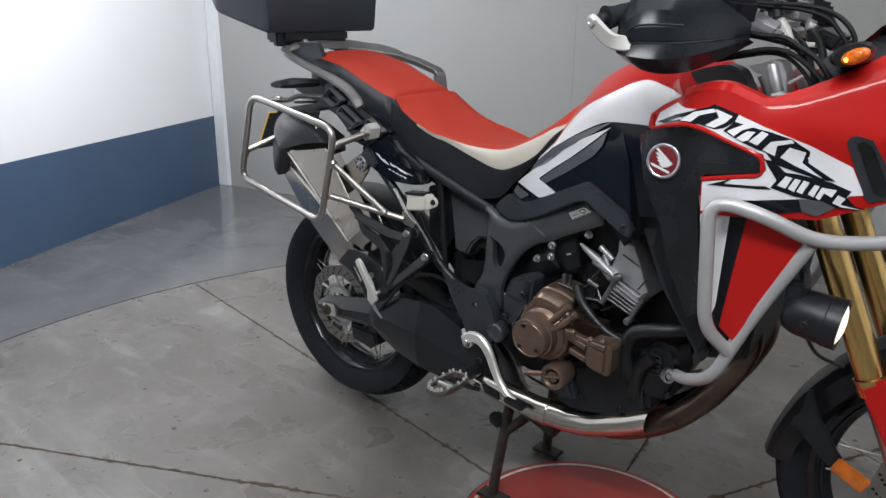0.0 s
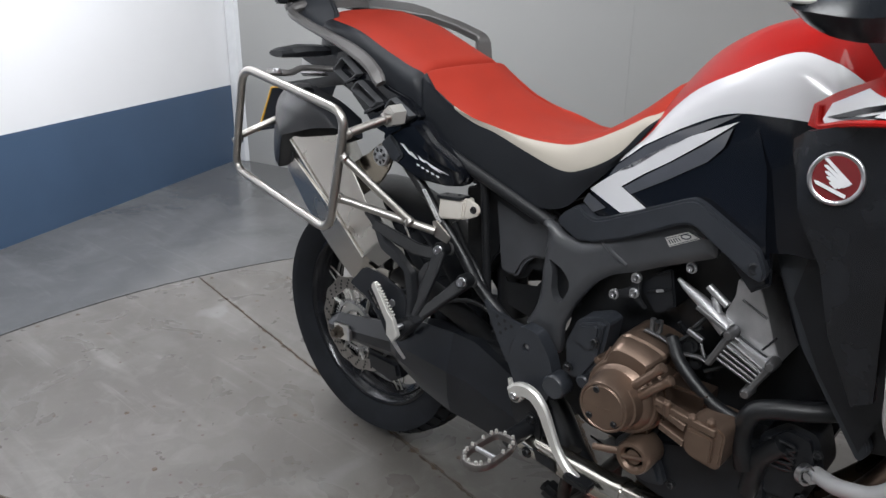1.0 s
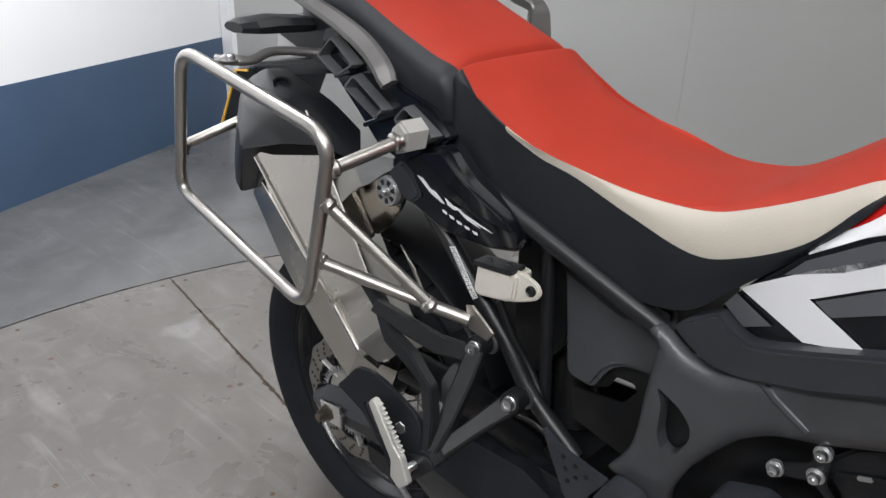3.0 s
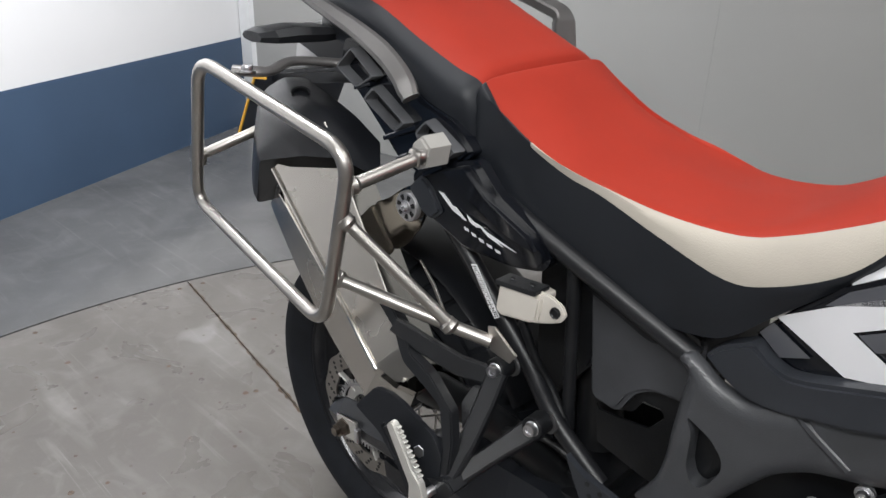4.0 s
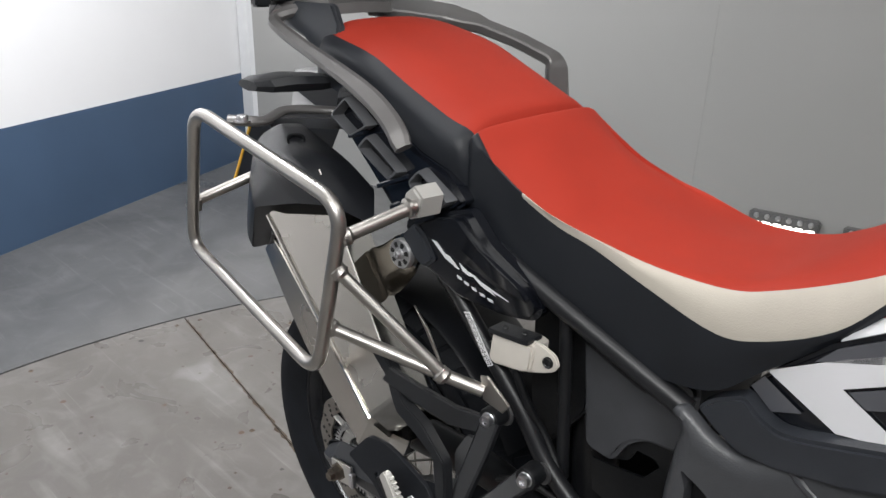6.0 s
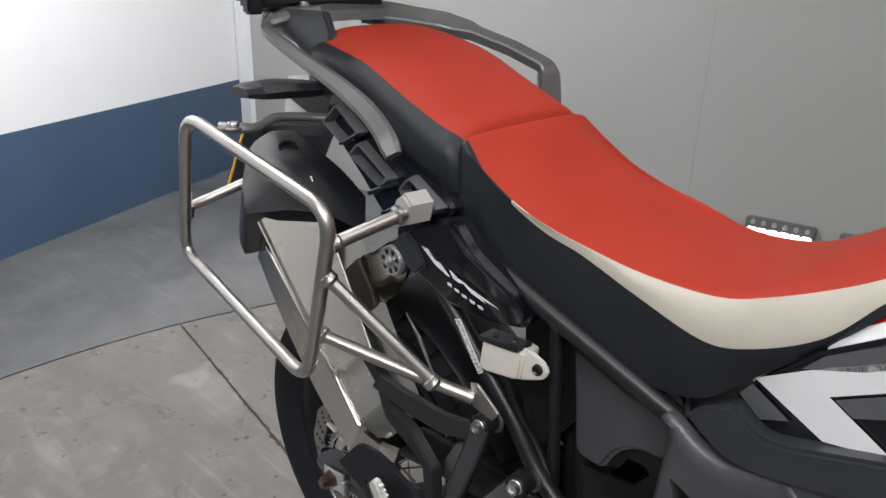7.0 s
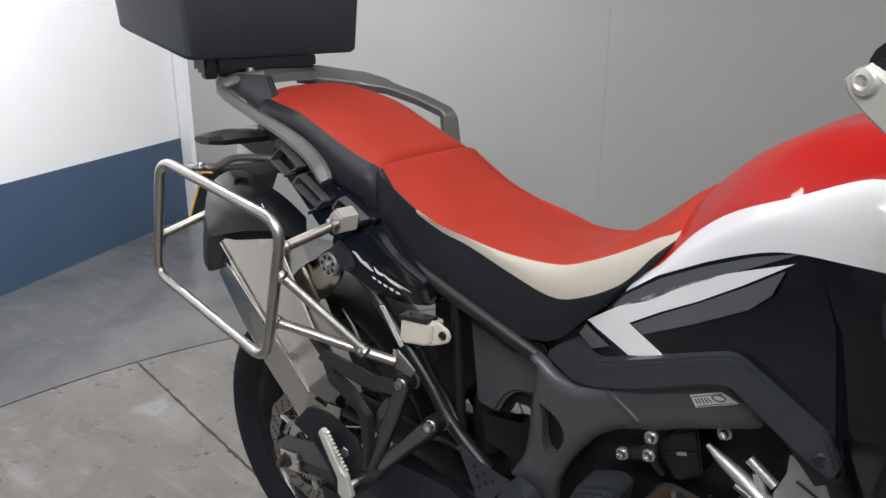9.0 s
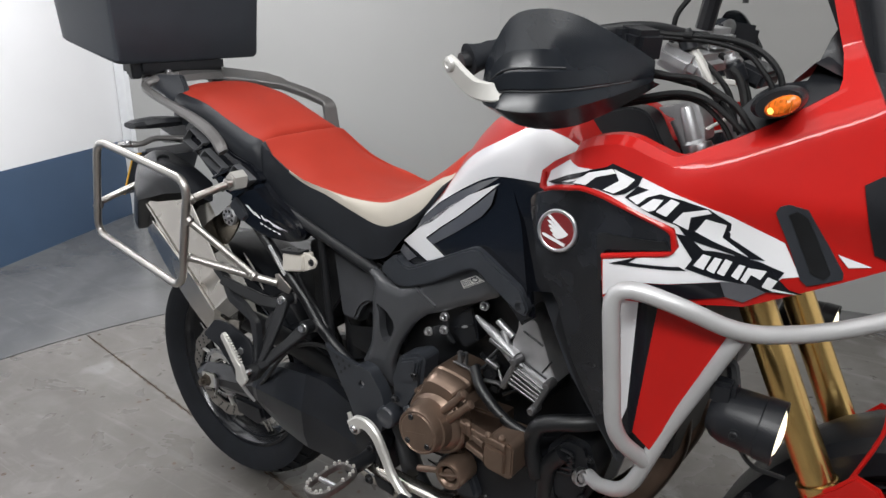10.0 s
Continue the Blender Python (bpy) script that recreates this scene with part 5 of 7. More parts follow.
for sd in (-1, 1):
    bm = bmesh.new()
    if sd < 0:
        pts = spline([(-0.090, -0.070, 1.160), (-0.125, -0.115, 1.150), (-0.135, -0.140, 1.139), (-0.114, -0.152, 1.130), (-0.044, -0.160, 1.110), (0.034, -0.170, 1.092), (0.102, -0.178, 1.075), (0.160, -0.186, 1.056), (0.200, -0.192, 1.034), (0.222, -0.195, 1.010)], 6)
        n = len(pts)
        bar(bm, pts, [0.020 + 0.007 * max(0, min(1, (k - n * 0.45) / (n * 0.3))) * (1 if k < n - 2 else 0.5) for k in range(n)], 0.017, (0.2, -0.75, 0.65), 0.6)
    else:
        pts = ease([(-0.200, 0.120, 1.148), (-0.15, 0.155, 1.142), (-0.09, 0.195, 1.134), (-0.03, 0.212, 1.122), (0.055, 0.230, 1.100), (0.128, 0.242, 1.074), (0.140, 0.240, 1.000)], 0.014, 4)
        n = len(pts)
        bar(bm, pts, [float(np.interp(k / n, (0, 0.30, 0.55, 0.8, 1), (0.105, 0.085, 0.036, 0.034, 0.040))) for k in range(n)], 0.018, (0.1, -0.15, 1), 0.35)
    part("grab_rail", bm, RAIL, bike, "grey metallic grab rail", 40)
bm = bmesh.new()
rings = []
for y, x0, x1, z in ((-0.105, -0.21, -0.155, 1.146), (-0.085, -0.24, -0.115, 1.153), (0, -0.25, -0.095, 1.157), (0.085, -0.24, -0.115, 1.153), (0.105, -0.21, -0.155, 1.146)):
    rings.append([Vector((x, y, z + dz)) for x, dz in ((x0, -0.010), (x0 + 0.006, 0.006), (x0 + 0.03, 0.010), (x1 - 0.03, 0.010), (x1 - 0.004, 0.004), (x1, -0.012), (x0 + 0.02, -0.016))])
loft(bm, rings)
cr_ = part("carrier", bm, RAIL, bike, "grey metallic rear carrier")
for x in (-0.205, -0.150):
    bm = bmesh.new()
    bolt_head(bm, (x, -0.06, 1.167), (0, 0, 1), 0.008, 0.005)
    part("bolt", bm, BOLT, cr_)
bm = bmesh.new()
solid(bm, [(-0.158, -0.118, 1.132), (-0.128, -0.112, 1.166), (-0.040, -0.104, 1.168), (-0.012, -0.114, 1.140), (-0.004, -0.124, 1.092), (-0.008, -0.132, 1.066), (-0.050, -0.130, 1.090), (-0.085, -0.126, 1.116)], (0.004, 0.014, -0.008), 0.004)
part("carrier_stay", bm, SOFTPL, cr_, "dark carrier web", 40)
# tail light, rear lamps and plate
bm = bmesh.new()
rings = [[Vector((x, y, z)) for x, z in o] for y, o in ((-0.075, ((-0.20, 0.985), (-0.19, 1.03), (-0.03, 1.06), (-0.02, 1.0))), (-0.04, ((-0.24, 0.97), (-0.235, 1.04), (-0.03, 1.075), (-0.02, 0.99))), (0.04, ((-0.24, 0.97), (-0.235, 1.04), (-0.03, 1.075), (-0.02, 0.99))), (0.075, ((-0.20, 0.985), (-0.19, 1.03), (-0.03, 1.06), (-0.02, 1.0))))]
loft(bm, rings)
part("tail_light", bm, mat("clear_tail_lens", (0.55, 0.55, 0.56, 1), 0.15, vary=0.05, coat=0.6), bike, "clear-lensed tail light")
for sd in (-1, 1):
    tsi = empty_part("rear_indicator", bike, "black rear turn signal on a stalk")
    bm = bmesh.new()
    rings = []
    for y, x, z, a, b in ((0.06, 0.0, 1.052, 0.016, 0.009), (0.13, -0.020, 1.056, 0.022, 0.010), (0.150, -0.034, 1.056, 0.032, 0.0135), (0.188, -0.056, 1.056, 0.038, 0.015), (0.214, -0.074, 1.053, 0.040, 0.012), (0.226, -0.090, 1.050, 0.026, 0.008)):
        rings.append([Vector((x + a * p, sd * y, z + b * q)) for p, q in ((-1, 0), (-0.75, 0.7), (-0.1, 1), (0.7, 0.8), (1, 0.1), (0.8, -0.7), (0, -1), (-0.8, -0.6))])
    loft(bm, rings)
    part("stalk_and_body", bm, PLASTIC, tsi, "", 25)
ph2 = empty_part("plate_holder", bike, "black number plate holder")
bm = bmesh.new()
solid(bm, [(-0.30, -0.07, 0.95), (-0.02, -0.09, 1.00), (-0.02, 0.09, 1.00), (-0.30, 0.07, 0.95)], (0, 0, -0.025), 0.006)
part("arm", bm, PLASTIC, ph2)
bm = bmesh.new()
solid(bm, [(-0.278, -0.110, 0.944), (-0.278, 0.110, 0.944), (-0.350, 0.110, 0.822), (-0.350, -0.110, 0.822)], (-0.004, 0, 0.002), 0.0)
npl = part("number_plate", bm, mat("slate_plate_back", (0.045, 0.055, 0.075, 1), 0.4, vary=0.1), ph2, "slate-backed number plate with a tan edge")
bm = bmesh.new()
bar(bm, [(-0.240, -0.112, 0.950), (-0.278, -0.112, 0.945), (-0.350, -0.112, 0.822)], 0.0045, 0.004, (0, 1, 0), 0.2)
part("plate_edge", bm, PLATE, npl, "thin tan plate edge")

# --- top box ---
box = thing("top_box", "matt black plastic top box on the rear carrier", "top box")
bm = bmesh.new()
o0 = [(-0.148, -0.205), (-0.148, 0.250), (-0.40, 0.255), (-0.52, 0.18), (-0.52, -0.13), (-0.39, -0.205)]
rings = []
for z, f in ((0.0, 0.955), (0.008, 0.985), (0.10, 1.01), (0.17, 1.03), (0.175, 1.07), (0.20, 1.07), (0.205, 1.03), (0.29, 0.98), (0.33, 0.90), (0.34, 0.78)):
    rings.append(ease([Vector((-0.33 + (x + 0.33) * f, y * f, 1.192 + z + 0.24 * max(0, -0.16 - x) * (1 - min(1, z / 0.17)))) for x, y in o0], 0.016, 3, True))
loft(bm, rings)
part("shell", bm, mat("black_box_plastic", (0.026, 0.031, 0.040, 1), 0.5, vary=0.08, bump=0.2, bump_scale=500), box)
bm = bmesh.new()
block(bm, (0.085, 0.265, 0.036), pose(-0.200, -0.003, 1.180), 0.008)
part("base_plate", bm, PLASTIC, box)
bm = bmesh.new()
block(bm, (0.02, 0.03, 0.05), pose(-0.175, -0.14, 1.178), 0.004)
part("latch", bm, PLASTIC, box)

# --- fairing (right side and its mirror) ---


def fair_y(x, z):
    """Half-width of the fairing: widest at the tank shrouds, drawn in towards the nose and downwards."""
    y = -0.338
    if x > 1.30:
        y += 0.55 * (x - 1.30) ** 1.15
    if x < 1.16:
        y += 0.75 * (1.16 - x)
    if z < 0.97:
        y += 0.20 * (0.97 - z)
    if z > 1.06:
        y += 0.25 * (z - 1.06)
    if x > 1.27:
        s = min(1.0, (x - 1.27) / 0.10)
        y += s * s * (3 - 2 * s) * min(0.085, max(0.0, z - 1.098 - 0.42 * (x - 1.285)))
        # folded crease below which the side turns in
        y += s * 0.014 * min(1.0, max(0.0, (1.098 - 0.14 * (x - 1.30) - z) / 0.055))
    return y


def mirror_part(ob, parent):
    o = new(ob.name, ob.data)
    o.parent = parent
    o.scale = (1, -1, 1)
    return o


fair = empty_part("fairing", bike, "red, white and black front fairing")
RED_SIDE = [(1.078, 1.052), (1.080, 1.078), (1.110, 1.098), (1.158, 1.121), (1.182, 1.131), (1.214, 1.136), (1.239, 1.133), (1.270, 1.122), (1.298, 1.114), (1.329, 1.126), (1.361, 1.140), (1.407, 1.166), (1.454, 1.202), (1.455, 1.221), (1.449, 1.241), (1.438, 1.275), (1.425, 1.317), (1.405, 1.38), (1.420, 1.38), (1.445, 1.317), (1.466, 1.261), (1.486, 1.229), (1.510, 1.193), (1.60, 1.14), (1.72, 1.06), (1.68, 0.99), (1.56, 1.000), (1.47, 0.962),
            (1.416, 0.940), (1.390, 0.930), (1.34, 0.930), (1.212, 0.920), (1.212, 0.985), (1.303, 1.002), (1.311, 1.012), (1.305, 1.036), (1.209, 1.069), (1.173, 1.076), (1.126, 1.066), (1.096, 1.050)]
rs = part("side_red", curved_panel(RED_SIDE, fair_y, 0.012, 0.0, 0.013), RED, fair, "gloss red side fairing", 40)
mirror_part(rs, fair)
# rolled upper edge of the side panel
bm = bmesh.new()
top_edge = spline([(x, 0, z) for x, z in ((1.158, 1.121), (1.182, 1.131), (1.214, 1.136), (1.239, 1.133), (1.270, 1.122), (1.298, 1.114), (1.329, 1.126), (1.361, 1.140), (1.407, 1.166), (1.464, 1.203))], 3)
loft(bm, [[Vector((p.x, fair_y(p.x, p.z) + dy, p.z + dz)) for p in top_edge] for dy, dz in ((-0.001, -0.003), (-0.0005, -0.001), (0.013, 0.011), (0.034, 0.012), (0.034, 0.002))], cap=False, closed=False)
part("rolled_edge", bm, RED, fair, "", 18)
# white graphic over the red: band from the tank edge down to the nose
WG = [(1.098, 1.064), (1.106, 1.084), (1.148, 1.108), (1.166, 1.101), (1.190, 1.100), (1.220, 1.106), (1.260, 1.097), (1.306, 1.081), (1.369, 1.056), (1.430, 1.023), (1.451, 0.979), (1.432, 0.976), (1.415, 0.957), (1.396, 0.962), (1.364, 0.966), (1.266, 0.955), (1.214, 0.925), (1.215, 0.982), (1.309, 1.003), (1.315, 1.012), (1.308, 1.037), (1.209, 1.071), (1.173, 1.078), (1.104, 1.058)]
part("graphic_band", curved_panel(WG, fair_y, 0.001, 0.0022), WHITE, rs, "white graphic band", 40)
bm = curved_panel([(1.488, 1.011), (1.525, 0.996), (1.501, 0.994)], fair_y, 0.001, 0.0022)
part("graphic_tip", bm, WHITE, rs, "", 40)

# slanted white shapes with black borders on the band
DARKS = [[(1.104, 1.068), (1.150, 1.088), (1.209, 1.106), (1.209, 1.101), (1.155, 1.083), (1.122, 1.069)], [(1.104, 1.0675), (1.122, 1.0685), (1.166, 1.079), (1.172, 1.085), (1.150, 1.078)],
         [(1.164, 1.077), (1.184, 1.099), (1.209, 1.106), (1.216, 1.111), (1.260, 1.098), (1.256, 1.086), (1.240, 1.0745), (1.226, 1.0705), (1.195, 1.0765), (1.184, 1.075)],
         [(1.240, 1.070), (1.256, 1.086), (1.315, 1.074), (1.346, 1.064), (1.371, 1.046), (1.370, 1.027), (1.411, 0.999), (1.387, 1.000), (1.324, 1.023), (1.312, 1.040), (1.275, 1.054)],
         [(1.310, 1.030), (1.324, 1.027), (1.342, 1.009), (1.356, 1.008), (1.405, 0.997), (1.434, 0.984), (1.429, 0.974), (1.441, 0.960), (1.458, 0.954), (1.415, 0.955), (1.397, 0.964), (1.359, 0.970), (1.324, 0.983), (1.331, 0.996)],
         [(1.225, 0.976), (1.265, 0.992), (1.252, 0.982), (1.317, 0.985), (1.325, 0.980), (1.281, 0.979)],
         [(1.266, 0.954), (1.367, 0.966), (1.371, 0.944), (1.329, 0.938), (1.285, 0.944)]]
LIGHTS = [[(1.163, 1.080), (1.184, 1.096), (1.217, 1.104), (1.223, 1.099), (1.195, 1.091), (1.182, 1.079)], [(1.220, 1.104), (1.251, 1.094), (1.241, 1.083), (1.224, 1.073), (1.208, 1.076), (1.229, 1.090)],
          [(1.246, 1.070), (1.275, 1.085), (1.290, 1.081), (1.271, 1.074), (1.259, 1.063)], [(1.263, 1.060), (1.279, 1.073), (1.292, 1.073), (1.283, 1.059), (1.275, 1.056)], [(1.284, 1.057), (1.302, 1.075), (1.312, 1.071), (1.298, 1.052)],
          [(1.306, 1.045), (1.317, 1.059), (1.344, 1.064), (1.349, 1.059), (1.326, 1.053), (1.324, 1.036)], [(1.332, 1.034), (1.343, 1.051), (1.366, 1.044), (1.362, 1.027), (1.392, 1.003), (1.352, 1.022)],
          [(1.333, 0.988), (1.343, 1.004), (1.352, 1.001), (1.345, 0.983)], [(1.348, 0.983), (1.356, 1.000), (1.364, 0.998), (1.357, 0.978)], [(1.360, 0.979), (1.368, 0.998), (1.376, 0.995), (1.368, 0.975)],
          [(1.376, 0.976), (1.384, 0.992), (1.391, 0.990), (1.384, 0.971)], [(1.387, 0.971), (1.394, 0.988), (1.415, 0.985), (1.409, 0.973), (1.398, 0.979), (1.393, 0.967)], [(1.411, 0.963), (1.417, 0.977), (1.428, 0.972), (1.422, 0.961), (1.450, 0.9545), (1.424, 0.957)]]
for o in DARKS:
    part("graphic_outline", curved_panel(o, fair_y, 0.0008, 0.0034, 0.02), GLOSS, rs, "", 40)
part("graphic_wedge", curved_panel([(1.364, 0.967), (1.397, 0.965), (1.416, 0.955), (1.391, 0.938), (1.370, 0.945)], fair_y, 0.0008, 0.0038, 0.02), DECALGREY, rs, "grey wedge", 40)
for o in LIGHTS:
    part("graphic_core", curved_panel(o, fair_y, 0.0008, 0.0046, 0.02), WHITE, rs, "", 40)
# air outlets: a dark rim round a near-black panel painting the opening's shade
OUT = [(1.418, 1.064), (1.422, 1.072), (1.431, 1.075), (1.452, 1.069), (1.497, 0.986), (1.497, 0.978), (1.460, 0.967), (1.452, 0.975)]
rimd = part("outlet_rim", curved_panel(OUT, fair_y, 0.002, 0.003), SOFTPL, rs, "dark grey outlet rim", 40)
part("air_outlet", curved_panel([(1.433, 1.062), (1.441, 1.067), (1.453, 1.059), (1.484, 0.985), (1.477, 0.977), (1.462, 0.985)], fair_y, 0.002, 0.0044), DARKPIT, rimd, "black air outlet", 40)
part("outlet_rim", curved_panel([(1.505, 1.101), (1.522, 1.112), (1.60, 1.08), (1.62, 1.02), (1.547, 1.003), (1.526, 1.012)], fair_y, 0.002, 0.003), PLASTIC, rs, "", 40)
# red edging of the black inner panel
bm = bmesh.new()
tube(bm, [Vector((p.x, fair_y(p.x, p.z) - 0.002, p.z)) for p in ease([Vector((x, 0, z)) for x, z in ((1.090, 1.078), (1.093, 1.052), (1.126, 1.065), (1.173, 1.075), (1.209, 1.068), (1.306, 1.034), (1.310, 1.003), (1.213, 0.984))], 0.012, 4)], 0.0042, 8)
part("edging", bm, RED, rs)


# black inner panel with the badge


def inner_y(x, z):
    s = min(1.0, max(0.0, (x - 1.16) / 0.12))
    y = -0.313 - 0.024 * s * s * (3 - 2 * s)
    if x < 1.10:
        y += 0.9 * (1.10 - x)
    return y + 0.15 * max(0.0, 0.96 - z)


INNER = [(1.066, 1.034), (1.084, 1.048), (1.126, 1.062), (1.173, 1.072), (1.209, 1.066), (1.303, 1.032), (1.308, 1.006), (1.212, 0.988), (1.203, 0.975), (1.203, 0.92), (1.216, 0.72), (1.19, 0.70), (1.150, 0.79), (1.128, 0.884), (1.108, 0.924), (1.093, 0.948), (1.081, 0.988), (1.070, 1.014)]
ip = part("inner_panel", curved_panel(INNER, inner_y, 0.014, 0.0), mat("scuffed_black_panel", (0.010, 0.0112, 0.014, 1), 0.26, vary=0.35, scale=22, rough_vary=0.5, bump=0.15, bump_scale=400), fair, "scuffed satin black inner fairing panel", 40)
mirror_part(ip, fair)
# recess shown by a flat near-black patch, its shade painted in
part("recess_panel", curved_panel([(1.196, 1.008), (1.206, 1.012), (1.300, 1.018), (1.306, 1.008), (1.212, 0.990), (1.205, 0.978), (1.205, 0.94), (1.198, 0.94)], inner_y, 0.002, 0.002), DARKPIT, ip, "", 40)
bc = Vector((1.131, inner_y(1.131, 1.001), 1.001))
bax = Vector((0.02, -1, 0.10)).normalized()
bu = Vector((0, 0, 1)).cross(bax).normalized() * -1
bv = bax.cross(bu) * -1
bu = bu if bu.x > 0 else -bu
bv = bv if bv.z > 0 else -bv
bm = bmesh.new()
lathe(bm, [(0.026, 0.004), (0.0285, 0.0055), (0.0305, 0.0058), (0.032, 0.0045), (0.0325, 0), (0.0325, -0.006)], bc, bax, 40)
bd = part("badge_ring", bm, BOLT, ip, "chrome-rimmed round badge", 60)
bm = bmesh.new()
lathe(bm, [(0, 0.0052), (0.02, 0.0048), (0.0288, 0.0042)], bc, bax, 36)
part("badge_face", bm, BADGERED, bd, "dark red enamel face", 60)
bm = bmesh.new()
for k, (u0, v0, u1, v1) in enumerate(((-0.016, 0.021, 0.019, -0.004), (-0.015, 0.013, 0.017, -0.006), (-0.013, 0.006, 0.014, -0.008), (-0.010, 0.000, 0.010, -0.0095), (-0.006, -0.006, 0.006, -0.0105))):
    w = 0.0012
    q = [(u0, v0 + w), (u0 + 0.004, v0 + w * 1.1), (u1, v1 + w * 0.5), (u1 - 0.004, v1 - w * 1.3), (u0 + 0.001, v0 - w * 0.6)]
    solid(bm, [bc + bax * 0.0072 + bu * u + bv * v for u, v in q], bax * -0.0022)
solid(bm, [bc + bax * 0.0072 + bu * u + bv * v for u, v in ((-0.023, -0.0055), (-0.018, -0.0058), (0.015, -0.0175), (0.014, -0.0215), (-0.020, -0.0095))], bax * -0.0022)
part("badge_shape", bm, WHITE, bd, "silver wing-like shape")
# radiator shroud behind the crash bar: white, black and red bands
shroud_y = lambda x, z: -0.322 + 0.06 * max(0, 0.95 - z) + 0.25 * max(0, x - 1.30)
SH = [((1.206, 0.950), (1.264, 0.955), (1.253, 0.750), (1.246, 0.728), (1.230, 0.740)), ((1.264, 0.955), (1.294, 0.948), (1.263, 0.712), (1.255, 0.705), (1.246, 0.728), (1.253, 0.750)), ((1.294, 0.948), (1.335, 0.930), (1.388, 0.893), (1.350, 0.82), (1.290, 0.690), (1.263, 0.712))]
shp = empty_part("radiator_shroud", bike, "white, black and red radiator shroud")
for o, m, nm in zip(SH, (WHITE, GLOSS, RED), ("white_band", "black_band", "red_band")):
    part(nm, curved_panel(list(o), shroud_y, 0.012), m, shp, "", 40)
bm = panel([(1.10, 0.92), (1.215, 0.97), (1.23, 0.70), (1.20, 0.60), (1.13, 0.70), (1.08, 0.80)], -0.215, 0.012, 0.004)
part("inner_shroud", bm, PLASTIC, bike, "black inner shroud")
bm = panel([(1.03, 0.88), (1.075, 0.905), (1.12, 0.78), (1.215, 0.60), (1.20, 0.575), (1.10, 0.72)], -0.20, 0.02, 0.006, 0.01)
part("down_tube_cover", bm, SOFTPL, bike, "dark grey down-tube cover")
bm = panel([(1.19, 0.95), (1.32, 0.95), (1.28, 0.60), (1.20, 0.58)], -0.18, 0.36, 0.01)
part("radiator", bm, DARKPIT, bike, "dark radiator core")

# --- screen, cowl and dash ---
bm = bmesh.new()
rings = []
for x, z, hw in ((1.40, 1.20, 0.17), (1.44, 1.24, 0.18), (1.50, 1.21, 0.17), (1.60, 1.13, 0.13), (1.70, 1.05, 0.08)):
    rings.append([Vector((x - 0.02 * (abs(t) ** 2), hw * t, z + 0.02 * (1 - t * t))) for t in (-1, -0.6, -0.2, 0.2, 0.6, 1)])
loft(bm, rings, cap=False, closed=False)
part("cowl", bm, PLASTIC, bike, "black inner cowl", 60)
for ob in [part("cowl_side", curved_panel([(1.345, 1.180), (1.358, 1.199), (1.371, 1.210), (1.412, 1.217), (1.427, 1.270), (1.436, 1.290), (1.452, 1.250), (1.462, 1.225), (1.460, 1.200), (1.40, 1.165), (1.36, 1.145)], lambda x, z: fair_y(x, z) + 0.016, 0.008, 0.0, 0.02), PLASTIC, bike, "black inner cowl side", 40)]:
    mirror_part(ob, bike)
bm = bmesh.new()
rings = []
for x, z, hw in ((1.545, 1.16, 0.12), (1.50, 1.30, 0.11), (1.46, 1.42, 0.105), (1.42, 1.53, 0.09)):
    rings.append([Vector((x - 0.05 * (t * t), hw * t, z)) for t in (-1, -0.7, -0.35, 0, 0.35, 0.7, 1)])
vs = loft(bm, rings, cap=False, closed=False)
r = bmesh.ops.extrude_face_region(bm, geom=bm.faces[:])
bmesh.ops.translate(bm, vec=(0.004, 0, 0), verts=[e for e in r["geom"] if isinstance(e, bmesh.types.BMVert)])
part("windscreen", bm, WINDOWBLACK, bike, "dark smoked windscreen", 60)
bm = bmesh.new()
block(bm, (0.05, 0.16, 0.09), pose(1.44, 0.0, 1.30, 0, -25, 0), 0.012)
part("dashboard", bm, PLASTIC, bike)
bm = panel([(1.060, 1.120), (1.070, 1.136), (1.100, 1.152), (1.158, 1.165), (1.186, 1.156), (1.215, 1.110), (1.232, 1.088), (1.162, 1.095), (1.104, 1.090)], lambda x, z: -0.140 + 0.25 * max(0, z - 1.12), 0.05, 0.012, 0.02)
part("inner_trim", bm, PLASTIC, bike, "matt black trim in front of the tank")
# --- crash bars and auxiliary lamp ---
bars = empty_part("crash_bar", bike, "silver powder-coated tubular crash bars")
for sd in (-1, 1):
    s = lambda pts: [(x, -sd * y, z) for x, y, z in pts]
    part("bar_tube", pipe(s([(1.154, -0.205, 0.538), (1.186, -0.240, 0.552), (1.255, -0.290, 0.594), (1.312, -0.296, 0.733), (1.391, -0.292, 0.890)]), 0.0122, 0.05, 16), SILVERBAR, bars)
    part("bar_tube", pipe(s([(1.280, -0.298, 0.665), (1.250, -0.350, 0.722), (1.242, -0.372, 0.962), (1.330, -0.350, 0.940), (1.398, -0.304, 0.899), (1.48, -0.225, 0.893), (1.62, -0.12, 0.93), (1.66, 0.0, 0.935)]), 0.0124, 0.05, 16), SILVERBAR, bars)
    bm = bmesh.new()
    lathe(bm, [(0, 0.010), (0.007, 0.010), (0.008, 0.003), (0.0135, 0.003), (0.0135, 0), (0, 0)], (1.150, sd * 0.214, 0.538), (-0.5, sd, 0), 6)
    part("mount_bolt", bm, BOLT, bars)
